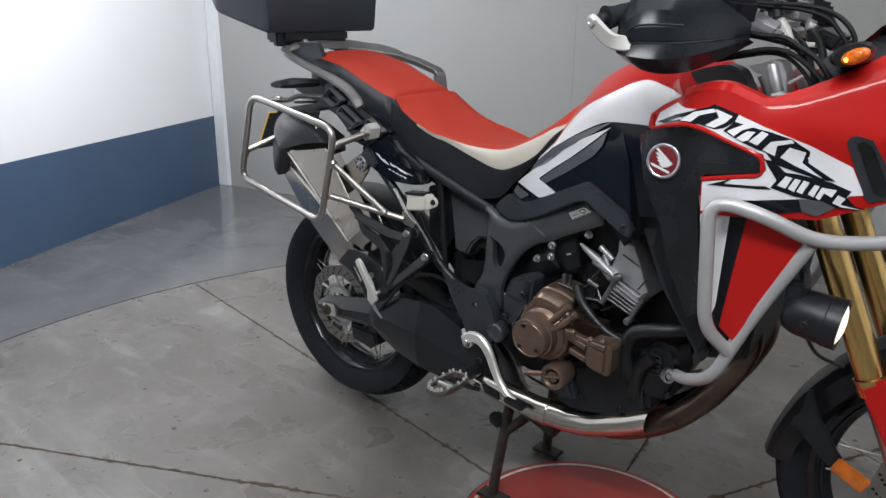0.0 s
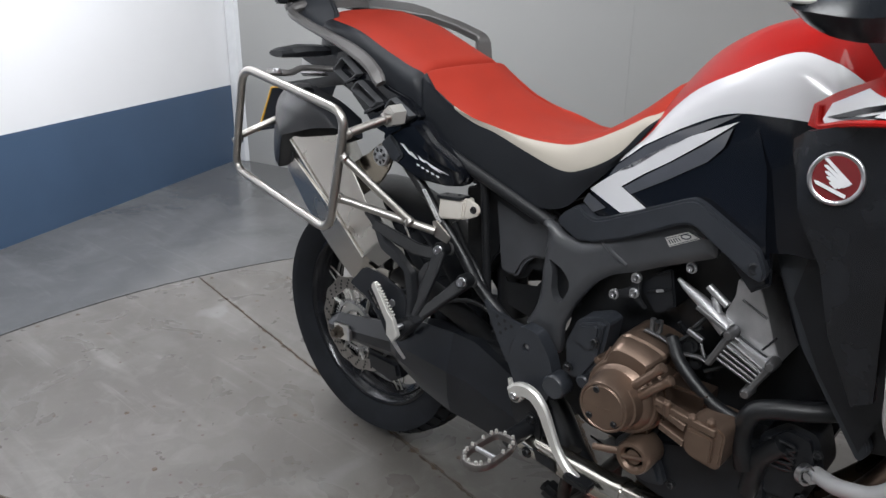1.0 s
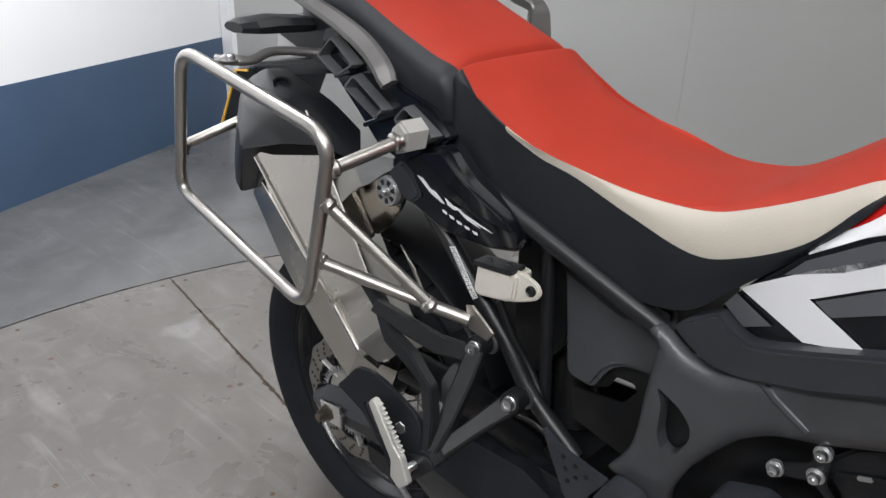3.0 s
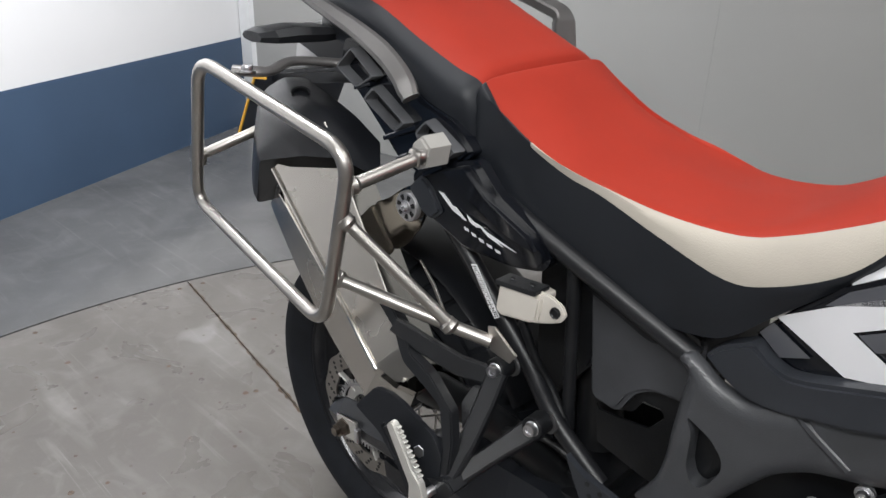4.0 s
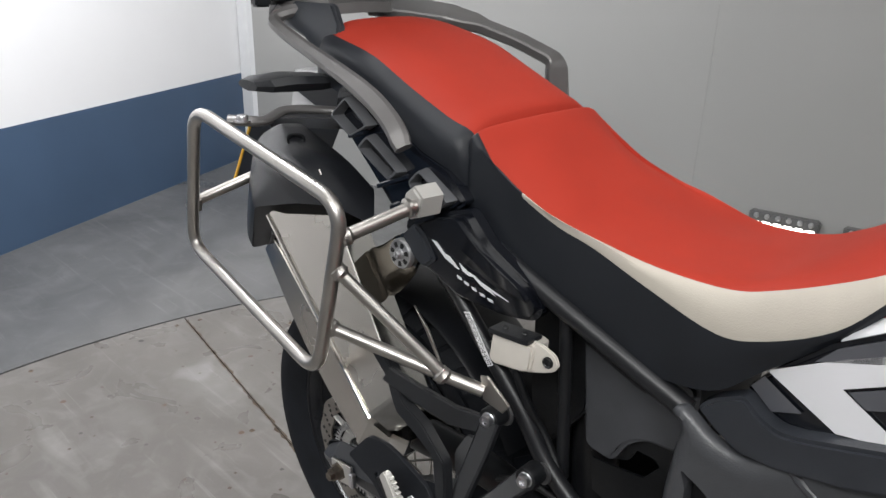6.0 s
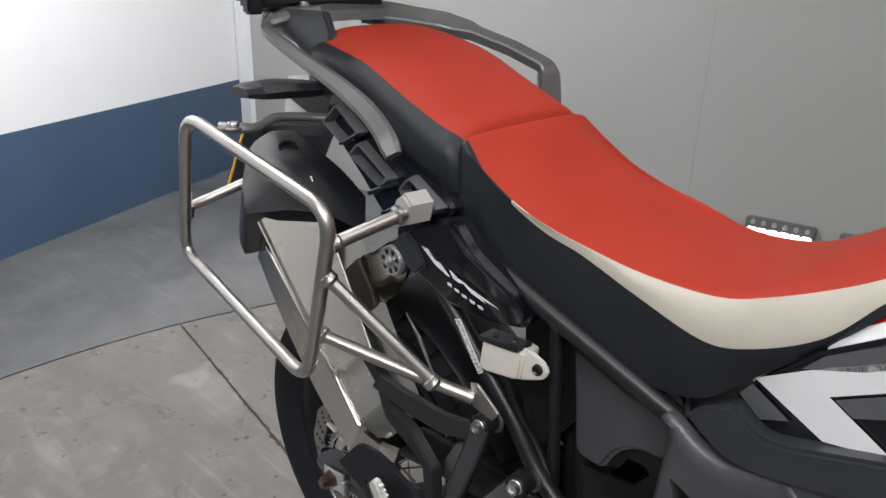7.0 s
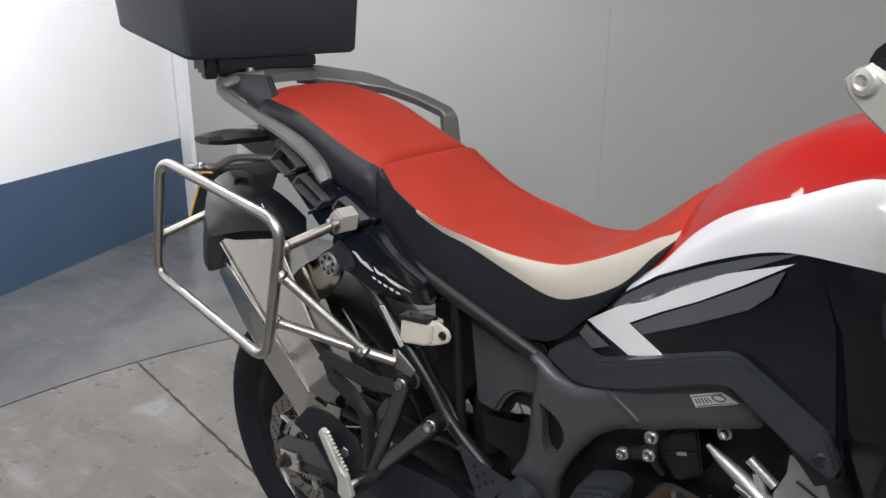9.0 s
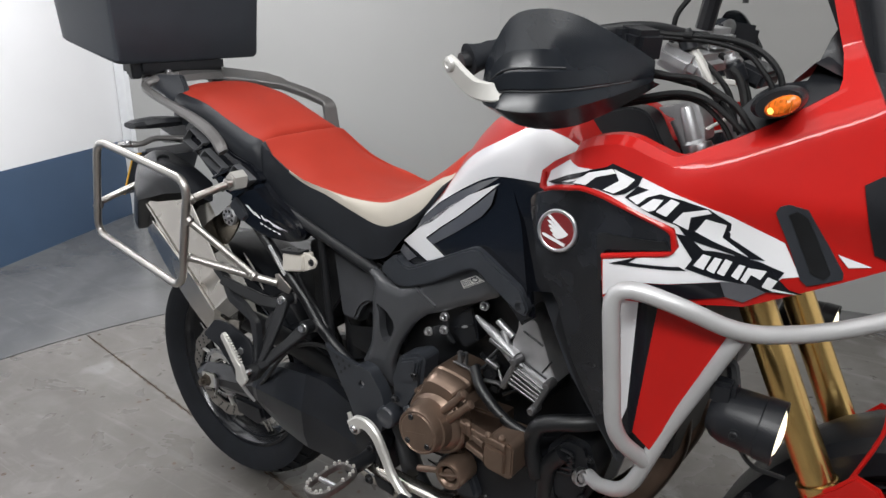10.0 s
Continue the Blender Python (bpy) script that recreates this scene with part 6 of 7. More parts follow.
for sd in (-1, 1):
    lampo = empty_part("fog_lamp", bike, "black round auxiliary lamp with lit lens")
    c = Vector((1.408, sd * 0.262, 0.757)) if sd < 0 else Vector((1.395, 0.20, 0.748))
    bm = bmesh.new()
    lathe(bm, [(0, -0.050), (0.028, -0.048), (0.037, -0.038), (0.042, -0.022), (0.0435, 0.020), (0.0450, 0.022), (0.0455, 0.040), (0.046, 0.046), (0.041, 0.046), (0.039, 0.040)], c, (1, -sd * 0.03, -0.12), 32)
    part("housing", bm, PLASTIC, lampo)
    bm = bmesh.new()
    lathe(bm, [(0, 0.051), (0.014, 0.050), (0.028, 0.047), (0.0380, 0.042)], c, (1, -sd * 0.03, -0.12), 32)
    part("lens", bm, LENSLIT, lampo, "lit warm-white lens")
    bm = bmesh.new()
    bolt_head(bm, c + Vector((-0.004, sd * 0.043, -0.004)), (0, sd, 0), 0.0065, 0.004)
    part("bolt", bm, FRAMEB, lampo)
    part("cable", pipe([c + Vector((-0.01, 0, -0.035)), c + Vector((0.01, sd * -0.01, -0.075)), c + Vector((0.05, -sd * 0.05, -0.10))], 0.0035, 0.03, 8), FRAMEB, lampo)
    bm = bmesh.new()
    block(bm, (0.034, 0.03, 0.036), Matrix.Translation(c + Vector((-0.030, sd * 0.012, 0.042))), 0.006)
    part("clamp", bm, PLASTIC, lampo)
    part("bracket", pipe([c + Vector((-0.02, 0, 0.045)), c + Vector((-0.03, -sd * 0.01, 0.085)), c + Vector((-0.055, sd * 0.02, 0.075))], 0.009, 0.02, 8), FRAMEB, lampo)

# --- fork and front end ---
fk = empty_part("fork", bike, "gold upside-down fork")
for sd in (-1, 1):
    y = sd * 0.105
    part("outer_tube", rod((1.330, y, 0.961), (1.500, y, 0.581), 0.0270, 24), GOLD, fk, "gold fork tube")
    part("upper_tube", rod((1.228, y, 1.150), (1.330, y, 0.961), 0.019, 24), ALLOY, fk, "silver upper fork tube")
    bm = bmesh.new()
    d = Vector((1.478 - 1.205, 0, 0.630 - 1.24)).normalized()
    lathe(bm, [(0.0285, -0.03), (0.032, -0.028), (0.032, 0.004), (0.024, 0.006)], (1.500, y, 0.581), d, 24)
    part("fork_collar", bm, GOLD, fk)
    part("slider", rod(Vector((1.500, y, 0.581)), Vector((1.500, y, 0.581)) + d * 0.26, 0.022, 16), STEEL, fk)
    bm = bmesh.new()
    o = [(1.478, 0.590), (1.516, 0.623), (1.541, 0.652), (1.575, 0.640), (1.610, 0.585), (1.70, 0.38), (1.64, 0.34), (1.565, 0.44)]
    solid(bm, [(x, y + sd * 0.034, z) for x, z in o], (0, -sd * 0.012, 0), 0.005)
    part("fork_guard", bm, RED, fk, "gloss red fork guard")
bm = bmesh.new()
block(bm, (0.07, 0.27, 0.035), pose(1.215, 0, 1.235, 0, 24, 0), 0.012)
part("top_yoke", bm, ALLOY, fk, "silver top yoke")
bm = bmesh.new()
block(bm, (0.075, 0.28, 0.045), pose(1.33, 0, 0.985, 0, 24, 0), 0.012)
part("lower_yoke", bm, FRAMEB, fk)
fender = bmesh.new()
rings = []
for a in range(20, 186, 9):
    t = radians(a)
    r = float(np.interp(a, (95, 112, 132, 150, 166, 185), (0.352, 0.348, 0.336, 0.332, 0.337, 0.356)))
    w = 0.075 if 30 < a < 150 else 0.06 if a < 175 else 0.045
    cxy = [(-1.0, -0.045), (-0.97, -0.012), (-0.7, 0.004), (-0.1, 0.015), (0.1, 0.015), (0.7, 0.004), (0.97, -0.012), (1.0, -0.045)]
    rings.append([FW + Vector((math.cos(t) * (r + dr), w * u, math.sin(t) * (r + dr))) for u, dr in cxy])
loft(fender, rings, cap=False, closed=False)
r = bmesh.ops.extrude_face_region(fender, geom=fender.faces[:])
for e in r["geom"]:
    if isinstance(e, bmesh.types.BMVert):
        e.co += (FW - e.co).normalized() * 0.004
part("front_mudguard", fender, PLASTIC, bike, "matt black front mudguard", 24)
bm = bmesh.new()
block(bm, (0.068, 0.010, 0.034), pose(1.4885, -0.118, 0.397, 0, 25.5, 0), 0.003)
rf = part("reflector", bm, AMBER, bike, "amber side reflector")
bm = bmesh.new()
block(bm, (0.058, 0.002, 0.025), pose(1.4885, -0.1235, 0.397, 0, 25.5, 0), 0.0005)
part("prism_face", bm, AMBER, rf)
bm = panel([(1.385, 0.540), (1.395, 0.545), (1.412, 0.498), (1.459, 0.428), (1.468, 0.420), (1.452, 0.392), (1.430, 0.405), (1.364, 0.468), (1.381, 0.489)], -0.108, 0.010, 0.003, 0.004)
part("fork_leg_guard", bm, PLASTIC, bike, "black plastic reflector arm")
bm = bmesh.new()
tube(bm, spline([(1.533, -0.100, 0.622), (1.547, -0.100, 0.660), (1.558, -0.100, 0.692), (1.566, -0.098, 0.730), (1.560, -0.09, 0.80)], 4), 0.0036, 8)
part("front_brake_hose", bm, RED, bike, "thin red front brake hose")
brake_disc(front, FW, 0.150, -0.062, 24, 10)

# --- handlebar ---
CABLEB = mat("black_cable_sleeve", (0.0060, 0.0062, 0.0068, 1), 0.6, spec=0.25, vary=0.2, bump=0.2, bump_scale=300)
hb = empty_part("handlebar", bike, "black handlebar with hand guards")
GUARD_FOLDS = ((0, -0.5), (0.07, -0.1), (0.17, 0.32), (0.30, 0.0), (0.335, -0.16), (0.36, 0.0), (0.50, 0.08), (0.53, 0.0), (0.68, 0.04), (0.85, 0.0), (0.96, 0.0), (1.0, 0.0))
for sd in (-1, 1):
    part("bar", pipe([(1.225, 0, 1.265), (1.228, sd * 0.08, 1.265), (1.20, sd * 0.20, 1.285), (1.135, sd * 0.36, 1.270), (1.068, sd * 0.470, 1.246)], 0.011, 0.08, 14), FRAMEB, hb)
    bm = bmesh.new()
    pts = [Vector((1.140, sd * 0.345, 1.274)), Vector((1.073, sd * 0.462, 1.248))]
    tube(bm, [pts[0].lerp(pts[1], k / 14) for k in range(15)], [0.0205 if k in (0, 14) else 0.0165 + 0.0012 * (k % 2) for k in range(15)], 16)
    part("grip", bm, TYRE, hb, "black rubber grip")
    bm = bmesh.new()
    lathe(bm, [(0, 0.004), (0.003, 0.003), (0.005, 0.006), (0.0085, 0.005), (0.0095, 0.003), (0.0095, -0.004), (0, -0.004)], (1.062, sd * 0.484, 1.244), (-0.45, sd, -0.15), 20)
    part("bar_end", bm, ALLOYLIGHT, hb, "bare alloy bar end")
    g = bmesh.new()
    pts = spline([(1.056, sd * 0.484, 1.250), (1.064, sd * 0.482, 1.240), (1.080, sd * 0.478, 1.224), (1.096, sd * 0.472, 1.213), (1.122, sd * 0.458, 1.210), (1.165, sd * 0.400, 1.214)], 5)
    bar(g, pts, [0.017 + 0.007 * min(1, k / 4) for k in range(len(pts))], 0.009, (-0.45, sd, 0.15), 0.4)
    part("guard_spine", g, STRAPW, hb, "pale alloy guard strap")
    # guard shell, bent round the grip
    bm = bmesh.new()
    rings = []
    for x, y, zb, zt, lean in ((1.094, 0.460, 1.194, 1.224, 0.0), (1.104, 0.466, 1.182, 1.252, 0.010), (1.130, 0.464, 1.168, 1.298, 0.034), (1.160, 0.446, 1.162, 1.309, 0.044), (1.188, 0.412, 1.166, 1.303, 0.044), (1.212, 0.366, 1.180, 1.284, 0.036), (1.230, 0.316, 1.196, 1.262, 0.020), (1.242, 0.270, 1.210, 1.242, 0.0)):
        h = zt - zb
        fold = 0.16 * h
        rings.append([Vector((x - lean * 0.4 * u * u, sd * (y - lean * 1.7 * max(0, u - 0.65) - lean * 0.5 * max(0, u - 0.45) - 0.12 * max(0, 0.17 - u) + fold * o), zb + h * u)) for u, o in GUARD_FOLDS])
    cols = [spline([rr[i] for rr in rings], 3) for i in range(len(GUARD_FOLDS))]
    loft(bm, [[c[j] for c in cols] for j in range(len(cols[0]))], cap=False, closed=False)
    r = bmesh.ops.extrude_face_region(bm, geom=bm.faces[:])
    for e in r["geom"]:
        if isinstance(e, bmesh.types.BMVert):
            e.co += Vector((-0.002, -sd * 0.005, 0))
    hg_ = part("hand_guard", bm, mat("satin_black_plastic", (0.0095, 0.0115, 0.0150, 1), 0.24, vary=0.15, spec=0.38, bump=0.08, bump_scale=200), hb, "satin black hand guard with folded facets", 16)
    for k in (4, 7):
        bm = bmesh.new()
        tube(bm, spline([rr[k] + Vector((0, sd * 0.0008, 0)) for rr in (rings[1:7] if k == 4 else rings[1:5])], 4), 0.0015, 6)
        part("moulded_line", bm, PLASTIC, hg_)
    # lever, master cylinder, mirror stalk
    part("lever", pipe([(1.190, sd * 0.27, 1.262), (1.160, sd * 0.36, 1.246), (1.122, sd * 0.43, 1.236)], 0.006, 0.03, 8, flat=0.6), ALLOY, hb)
    bm = bmesh.new()
    block(bm, (0.055, 0.06, 0.034), pose(1.182, sd * 0.245, 1.266, 0, 0, 20 * sd), 0.008)
    part("master_cylinder", bm, PLASTIC, hb)
    bm = bmesh.new()
    block(bm, (0.04, 0.07, 0.04), pose(1.150, sd * 0.30, 1.255, 0, 0, 20 * sd), 0.012)
    part("switch_box", bm, PLASTIC, hb)
    part("mirror_stalk", pipe([(1.21, sd * 0.24, 1.32), (1.21, sd * 0.245, 1.40), (1.18, sd * 0.30, 1.50)], 0.0055, 0.04, 8), FRAMEB, hb)
for pts, r in (([(1.120, -0.25, 1.284), (1.187, -0.21, 1.279), (1.245, -0.20, 1.2735), (1.304, -0.20, 1.270), (1.344, -0.20, 1.260), (1.372, -0.20, 1.241), (1.387, -0.20, 1.215), (1.389, -0.20, 1.170)], 0.0042),
               ([(1.120, -0.25, 1.277), (1.187, -0.21, 1.273), (1.245, -0.20, 1.269), (1.297, -0.20, 1.264), (1.339, -0.20, 1.251), (1.360, -0.20, 1.231), (1.377, -0.20, 1.205), (1.380, -0.20, 1.165)], 0.0038),
               ([(1.185, -0.27, 1.224), (1.227, -0.25, 1.226), (1.256, -0.25, 1.222), (1.291, -0.25, 1.219), (1.319, -0.25, 1.204), (1.347, -0.25, 1.186), (1.370, -0.25, 1.158)], 0.0046),
               ([(1.190, -0.26, 1.219), (1.232, -0.24, 1.220), (1.270, -0.24, 1.214), (1.300, -0.24, 1.206), (1.328, -0.24, 1.186), (1.352, -0.24, 1.150)], 0.0036),
               ([(1.185, -0.27, 1.184), (1.223, -0.25, 1.192), (1.268, -0.25, 1.200), (1.303, -0.25, 1.195), (1.335, -0.25, 1.175), (1.362, -0.25, 1.150)], 0.0042),
               ([(1.185, -0.26, 1.178), (1.225, -0.24, 1.186), (1.268, -0.24, 1.193), (1.300, -0.24, 1.186), (1.330, -0.24, 1.160), (1.345, -0.24, 1.135)], 0.0034),
               ([(1.24, -0.08, 1.235), (1.272, -0.10, 1.215), (1.298, -0.11, 1.185), (1.312, -0.11, 1.135)], 0.0044),
               ([(1.255, -0.03, 1.24), (1.29, -0.05, 1.22), (1.315, -0.07, 1.175), (1.322, -0.08, 1.12)], 0.0050),
               ([(1.300, -0.12, 1.225), (1.318, -0.13, 1.205), (1.330, -0.14, 1.170), (1.334, -0.14, 1.130)], 0.0062),
               ([(1.20, -0.10, 1.26), (1.205, -0.10, 1.30), (1.225, -0.09, 1.34), (1.21, -0.09, 1.40)], 0.004)):
    bm = bmesh.new()
    tube(bm, spline(pts, 6), r, 10)
    part("cable", bm, CABLEB, hb)
for a, b, r in (((1.254, -0.20, 1.2735), (1.266, -0.20, 1.2725), 0.0056), ((1.286, -0.245, 1.2155), (1.294, -0.245, 1.2135), 0.0072), ((1.318, -0.245, 1.200), (1.325, -0.245, 1.194), 0.0072)):
    part("cable_tie", rod(a, b, r, 12), CABLEB, hb)
bm = bmesh.new()
bar(bm, [(1.232, -0.100, 1.247), (1.244, -0.100, 1.228), (1.264, -0.100, 1.198)], [0.017, 0.021, 0.019], 0.024, (0, 1, 0), 0.4)
br_ = part("bar_riser", bm, STRAPW, hb, "bare alloy bar riser")
bm = bmesh.new()
bar(bm, [(1.238, -0.1135, 1.240), (1.258, -0.1135, 1.206)], 0.005, 0.003, (0, 1, 0), 0.3)
part("riser_slot", bm, ALLOY, br_)
bm = bmesh.new()
bar(bm, [(1.256, -0.06, 1.204), (1.297, -0.06, 1.203)], 0.009, 0.05, (0, 1, 0), 0.3)
part("yoke_tongue", bm, STRAPW, hb, "bare alloy yoke tongue")
# fork stem with its cast lug, seen above the fairing
bm = panel([(1.190, 1.163), (1.212, 1.166), (1.233, 1.175), (1.252, 1.172), (1.262, 1.150), (1.268, 1.118), (1.246, 1.106), (1.236, 1.138), (1.226, 1.147), (1.207, 1.150)], -0.112, 0.05, 0.007, 0.006)
lg = part("yoke_lug", bm, ALLOY, hb, "cast alloy yoke lug", 24)
bm = bmesh.new()
lathe(bm, [(0, 0.040), (0.007, 0.040), (0.010, 0.034), (0.012, -0.012), (0.016, -0.016), (0.016, -0.024)], (1.250, -0.120, 1.130), (-0.30, -0.1, 1), 20)
part("clamp_boss", bm, ALLOY, lg)
bm = bmesh.new()
lathe(bm, [(0.012, 0.007), (0.0185, 0.006), (0.0195, 0.0), (0.0195, -0.008), (0.012, -0.008)], (1.263, -0.118, 1.108), (-0.35, 0, 1), 28, True)
part("stem_ring", bm, BOLT, lg, "bright steel ring")
bm = bmesh.new()
block(bm, (0.05, 0.11, 0.040), pose(1.222, 0.02, 1.262, 0, 10, 0), 0.01)
part("bar_clamp", bm, ALLOY, hb, "silver bar clamp")
for sd in (-1, 1):
    bm = bmesh.new()
    block(bm, (0.055, 0.05, 0.045), pose(1.206, sd * 0.245, 1.262, 0, 10, 25 * sd), 0.008)
    part("lever_perch", bm, PLASTIC, hb, "black lever perch")
for k, (x, y, z, w) in enumerate(((1.208, -0.075, 1.240, 0.024), (1.280, -0.050, 1.226, 0.022), (1.228, -0.110, 1.262, 0.026), (1.292, -0.070, 1.216, 0.030))):
    bm = bmesh.new()
    lathe(bm, [(0, 0.018), (w * 0.35, 0.018), (w * 0.4, 0.012), (w * 0.5, 0.010), (w * 0.52, -0.012), (0, -0.014)], (x, y, z), (-0.35, -0.2 * (k % 2), 1), 20)
    part("bar_fitting", bm, ALLOY if k < 2 else PLASTIC, hb, "small bar fitting")
bm = bmesh.new()
bar(bm, [(1.266, -0.100, 1.134), (1.280, -0.100, 1.143), (1.292, -0.100, 1.150)], 0.005, 0.006, (0, 1, 0.4), 0.4)
part("hose_bracket", bm, ALLOYLIGHT, hb)
bm = bmesh.new()
block(bm, (0.05, 0.10, 0.028), pose(1.305, 0.0, 1.212, 0, 25, 0), 0.006)
part("key_housing", bm, PLASTIC, hb, "black ignition housing")
# navigation mount above the bar
part("nav_arm", pipe([(1.235, -0.06, 1.28), (1.255, -0.07, 1.36), (1.235, -0.09, 1.42)], 0.014, 0.03, 10), FRAMEB, hb)
bm = bmesh.new()
block(bm, (0.03, 0.09, 0.05), pose(1.245, -0.09, 1.44, 0, -30, 20), 0.01)
part("nav_cradle", bm, PLASTIC, hb)
# front indicator
for sd in (-1, 1):
    ti = empty_part("front_indicator", bike, "lit amber front turn signal on a black stalk")
    bm = bmesh.new()
    rings = []
    for y, x, z, a, b in ((0.150, 1.390, 1.182, 0.018, 0.014), (0.215, 1.398, 1.188, 0.022, 0.017), (0.255, 1.402, 1.197, 0.030, 0.019), (0.290, 1.405, 1.1985, 0.031, 0.018), (0.300, 1.408, 1.1975, 0.026, 0.0165)):
        rings.append([Vector((x + a * math.cos(t), sd * y, z + b * math.sin(t) + 0.24 * a * math.cos(t))) for t in (2 * math.pi * k / 20 for k in range(20))])
    loft(bm, rings)
    part("housing", bm, PLASTIC, ti, "black lamp housing")
    bm = bmesh.new()
    rings = []
    for y, g in ((0.296, 1.0), (0.304, 0.98), (0.311, 0.86), (0.316, 0.60), (0.318, 0.15)):
        rings.append([Vector((1.413 + 0.0200 * g * math.cos(t), sd * y, 1.1965 + 0.0125 * g * math.sin(t) + 0.0058 * g * math.cos(t))) for t in (2 * math.pi * k / 20 for k in range(20))])
    loft(bm, rings)
    ln = part("lens", bm, AMBERLIT, ti, "lit amber lens")
    for k in range(5):
        bm = bmesh.new()
        x = 1.401 + 0.006 * k
        bar(bm, [(x, sd * 0.3155, 1.187 + 0.001 * k), (x + 0.001, sd * 0.3155, 1.202 + 0.001 * k)], 0.0012, 0.003, (0, 1, 0))
        part("lens_rib", bm, AMBER, ln)
    bm = bmesh.new()
    lathe(bm, [(0, 0.0025), (0.0035, 0.002), (0.0045, 0.0), (0, -0.001)], (1.404, sd * 0.3150, 1.1915), (0, sd, 0), 12)
    part("bulb", bm, BULBLIT, ln, "bright bulb behind the lens")

# --- engine ---
eng = empty_part("engine", bike, "twin-cylinder engine with bronze covers")
bm = bmesh.new()
lathe(bm, [(0, 0.006), (0.043, 0.006), (0.0455, 0.004), (0.0475, 0.006), (0.051, 0.005), (0.053, 0), (0.055, -0.02), (0.060, -0.05), (0.066, -0.10)], (0.806, -0.236, 0.532), (0, -1, 0), 40)
cl = part("clutch_cover", bm, BRONZE, eng, "round bronze clutch cover")
cl.location = (0.844 - 0.806 * 0.86, -0.288 + 0.236 * 0.86, 0.5575 - 0.532 * 0.86)
cl.scale = (0.86, 0.86, 0.86)
for a in (115, 225, 317):
    t = radians(a)
    bm = bmesh.new()
    bolt_head(bm, (0.806 + 0.037 * math.cos(t), -0.241, 0.532 + 0.037 * math.sin(t)), (0, -1, 0), 0.0068, 0.004)
    part("cover_bolt", bm, FRAMEB, cl)
bm = bmesh.new()
block(bm, (0.05, 0.0015, 0.0025), pose(0.803, -0.2425, 0.530, 0, -8, 0), 0)
part("cast_mark", bm, BRONZE, cl)
bm = bmesh.new()
lathe(bm, [(0.040, 0.0), (0.046, -0.004), (0.048, -0.024), (0.056, -0.030), (0.060, -0.036), (0.064, -0.036), (0.067, -0.040), (0.068, -0.060), (0.072, -0.064), (0.073, -0.11), (0.0, -0.11)], (0.848, -0.276, 0.556), (0, -1, 0), 56)
ch_ = part("clutch_housing", bm, BRONZE, eng, "stepped bronze clutch housing", 24)
LOBE = [(0.790, 0.560), (0.797, 0.582), (0.813, 0.640), (0.830, 0.652), (0.868, 0.648), (0.902, 0.637), (0.890, 0.604), (0.862, 0.568)]
bm = bmesh.new()
rings = []
lc_ = Vector((0.846, 0, 0.592))
for y, g in ((-0.240, 0.80), (-0.236, 0.86), (-0.215, 0.99), (-0.205, 1.0), (-0.200, 1.05), (-0.185, 1.05), (-0.12, 1.05)):
    rings.append(ease([Vector((lc_.x + (x - lc_.x) * g, y, lc_.z + (z - lc_.z) * g)) for x, z in LOBE], 0.012, 3, True))
loft(bm, rings)
part("lobe", bm, BRONZE, ch_, "raised bronze lobe above the clutch", 24)
for pts in ([(0.806, -0.232, 0.590), (0.836, -0.238, 0.602), (0.868, -0.234, 0.596)], [(0.803, -0.226, 0.604), (0.812, -0.222, 0.630)]):
    bm = bmesh.new()
    tube(bm, spline(pts, 4), 0.0030, 8)
    part("rib", bm, BRONZE, ch_)
for a in (-60, -22, 18, 150, 205):
    t = radians(a)
    bm = bmesh.new()
    lathe(bm, [(0, 0.004), (0.004, 0.004), (0.0045, 0.002), (0.0080, 0.002), (0.0085, -0.03)], (0.848 + 0.072 * math.cos(t), -0.214, 0.556 + 0.072 * math.sin(t)), (0, -1, 0), 14)
    part("housing_bolt", bm, BRONZE, ch_)
bm = panel([(0.826, 0.445), (0.860, 0.485), (0.895, 0.480), (0.918, 0.430), (0.930, 0.400), (0.890, 0.390), (0.846, 0.408)], -0.215, 0.09, 0.010, 0.012)
part("lower_cover", bm, SOFTPL, eng, "dark grey pump cover")
for a, b in (((0.856, -0.252, 0.572), (0.919, -0.250, 0.642)), ((0.880, -0.250, 0.572), (0.934, -0.250, 0.625))):
    a, b = Vector(a), Vector(b)
    bm = bmesh.new()
    tube(bm, [a, b], [0.0085, 0.0070], 14)
    lathe(bm, [(0, 0.005), (0.005, 0.005), (0.0088, 0.003), (0.0088, -0.008), (0.007, -0.012)], b, b - a, 16)
    part("bolt_boss", bm, BRONZE, eng)
# water pump ring
bm = bmesh.new()
lathe(bm, [(0.022, 0.006), (0.028, 0.006), (0.031, 0.0), (0.031, -0.05), (0.018, -0.05), (0.018, 0.0), (0.022, 0.006)], (0.887, -0.250, 0.460), (0, -1, 0), 32)
tube(bm, [(0.866, -0.250, 0.454), (0.908, -0.250, 0.466)], 0.005, 8)
lathe(bm, [(0, 0.004), (0.013, 0.004), (0.014, -0.02)], (0.887, -0.246, 0.460), (0, -1, 0), 24)
part("filler_ring", bm, BRONZE, eng)
part("drain_spigot", rod((0.812, -0.250, 0.447), (0.864, -0.250, 0.462), 0.0065, 12), BRONZE, eng)
# alternator block with fins
bm = panel([(0.974, 0.532), (0.975, 0.576), (0.986, 0.586), (1.028, 0.585), (1.037, 0.577), (1.035, 0.520), (1.027, 0.513), (0.988, 0.519)], -0.268, 0.08, 0.005, 0.006)
ab = part("square_cover", bm, BRONZE, eng, "square bronze side cover", 20)
bm = panel([(0.981, 0.534), (0.982, 0.572), (1.018, 0.571), (1.023, 0.566), (1.022, 0.524), (0.990, 0.527)], -0.277, 0.012, 0.004, 0.004)
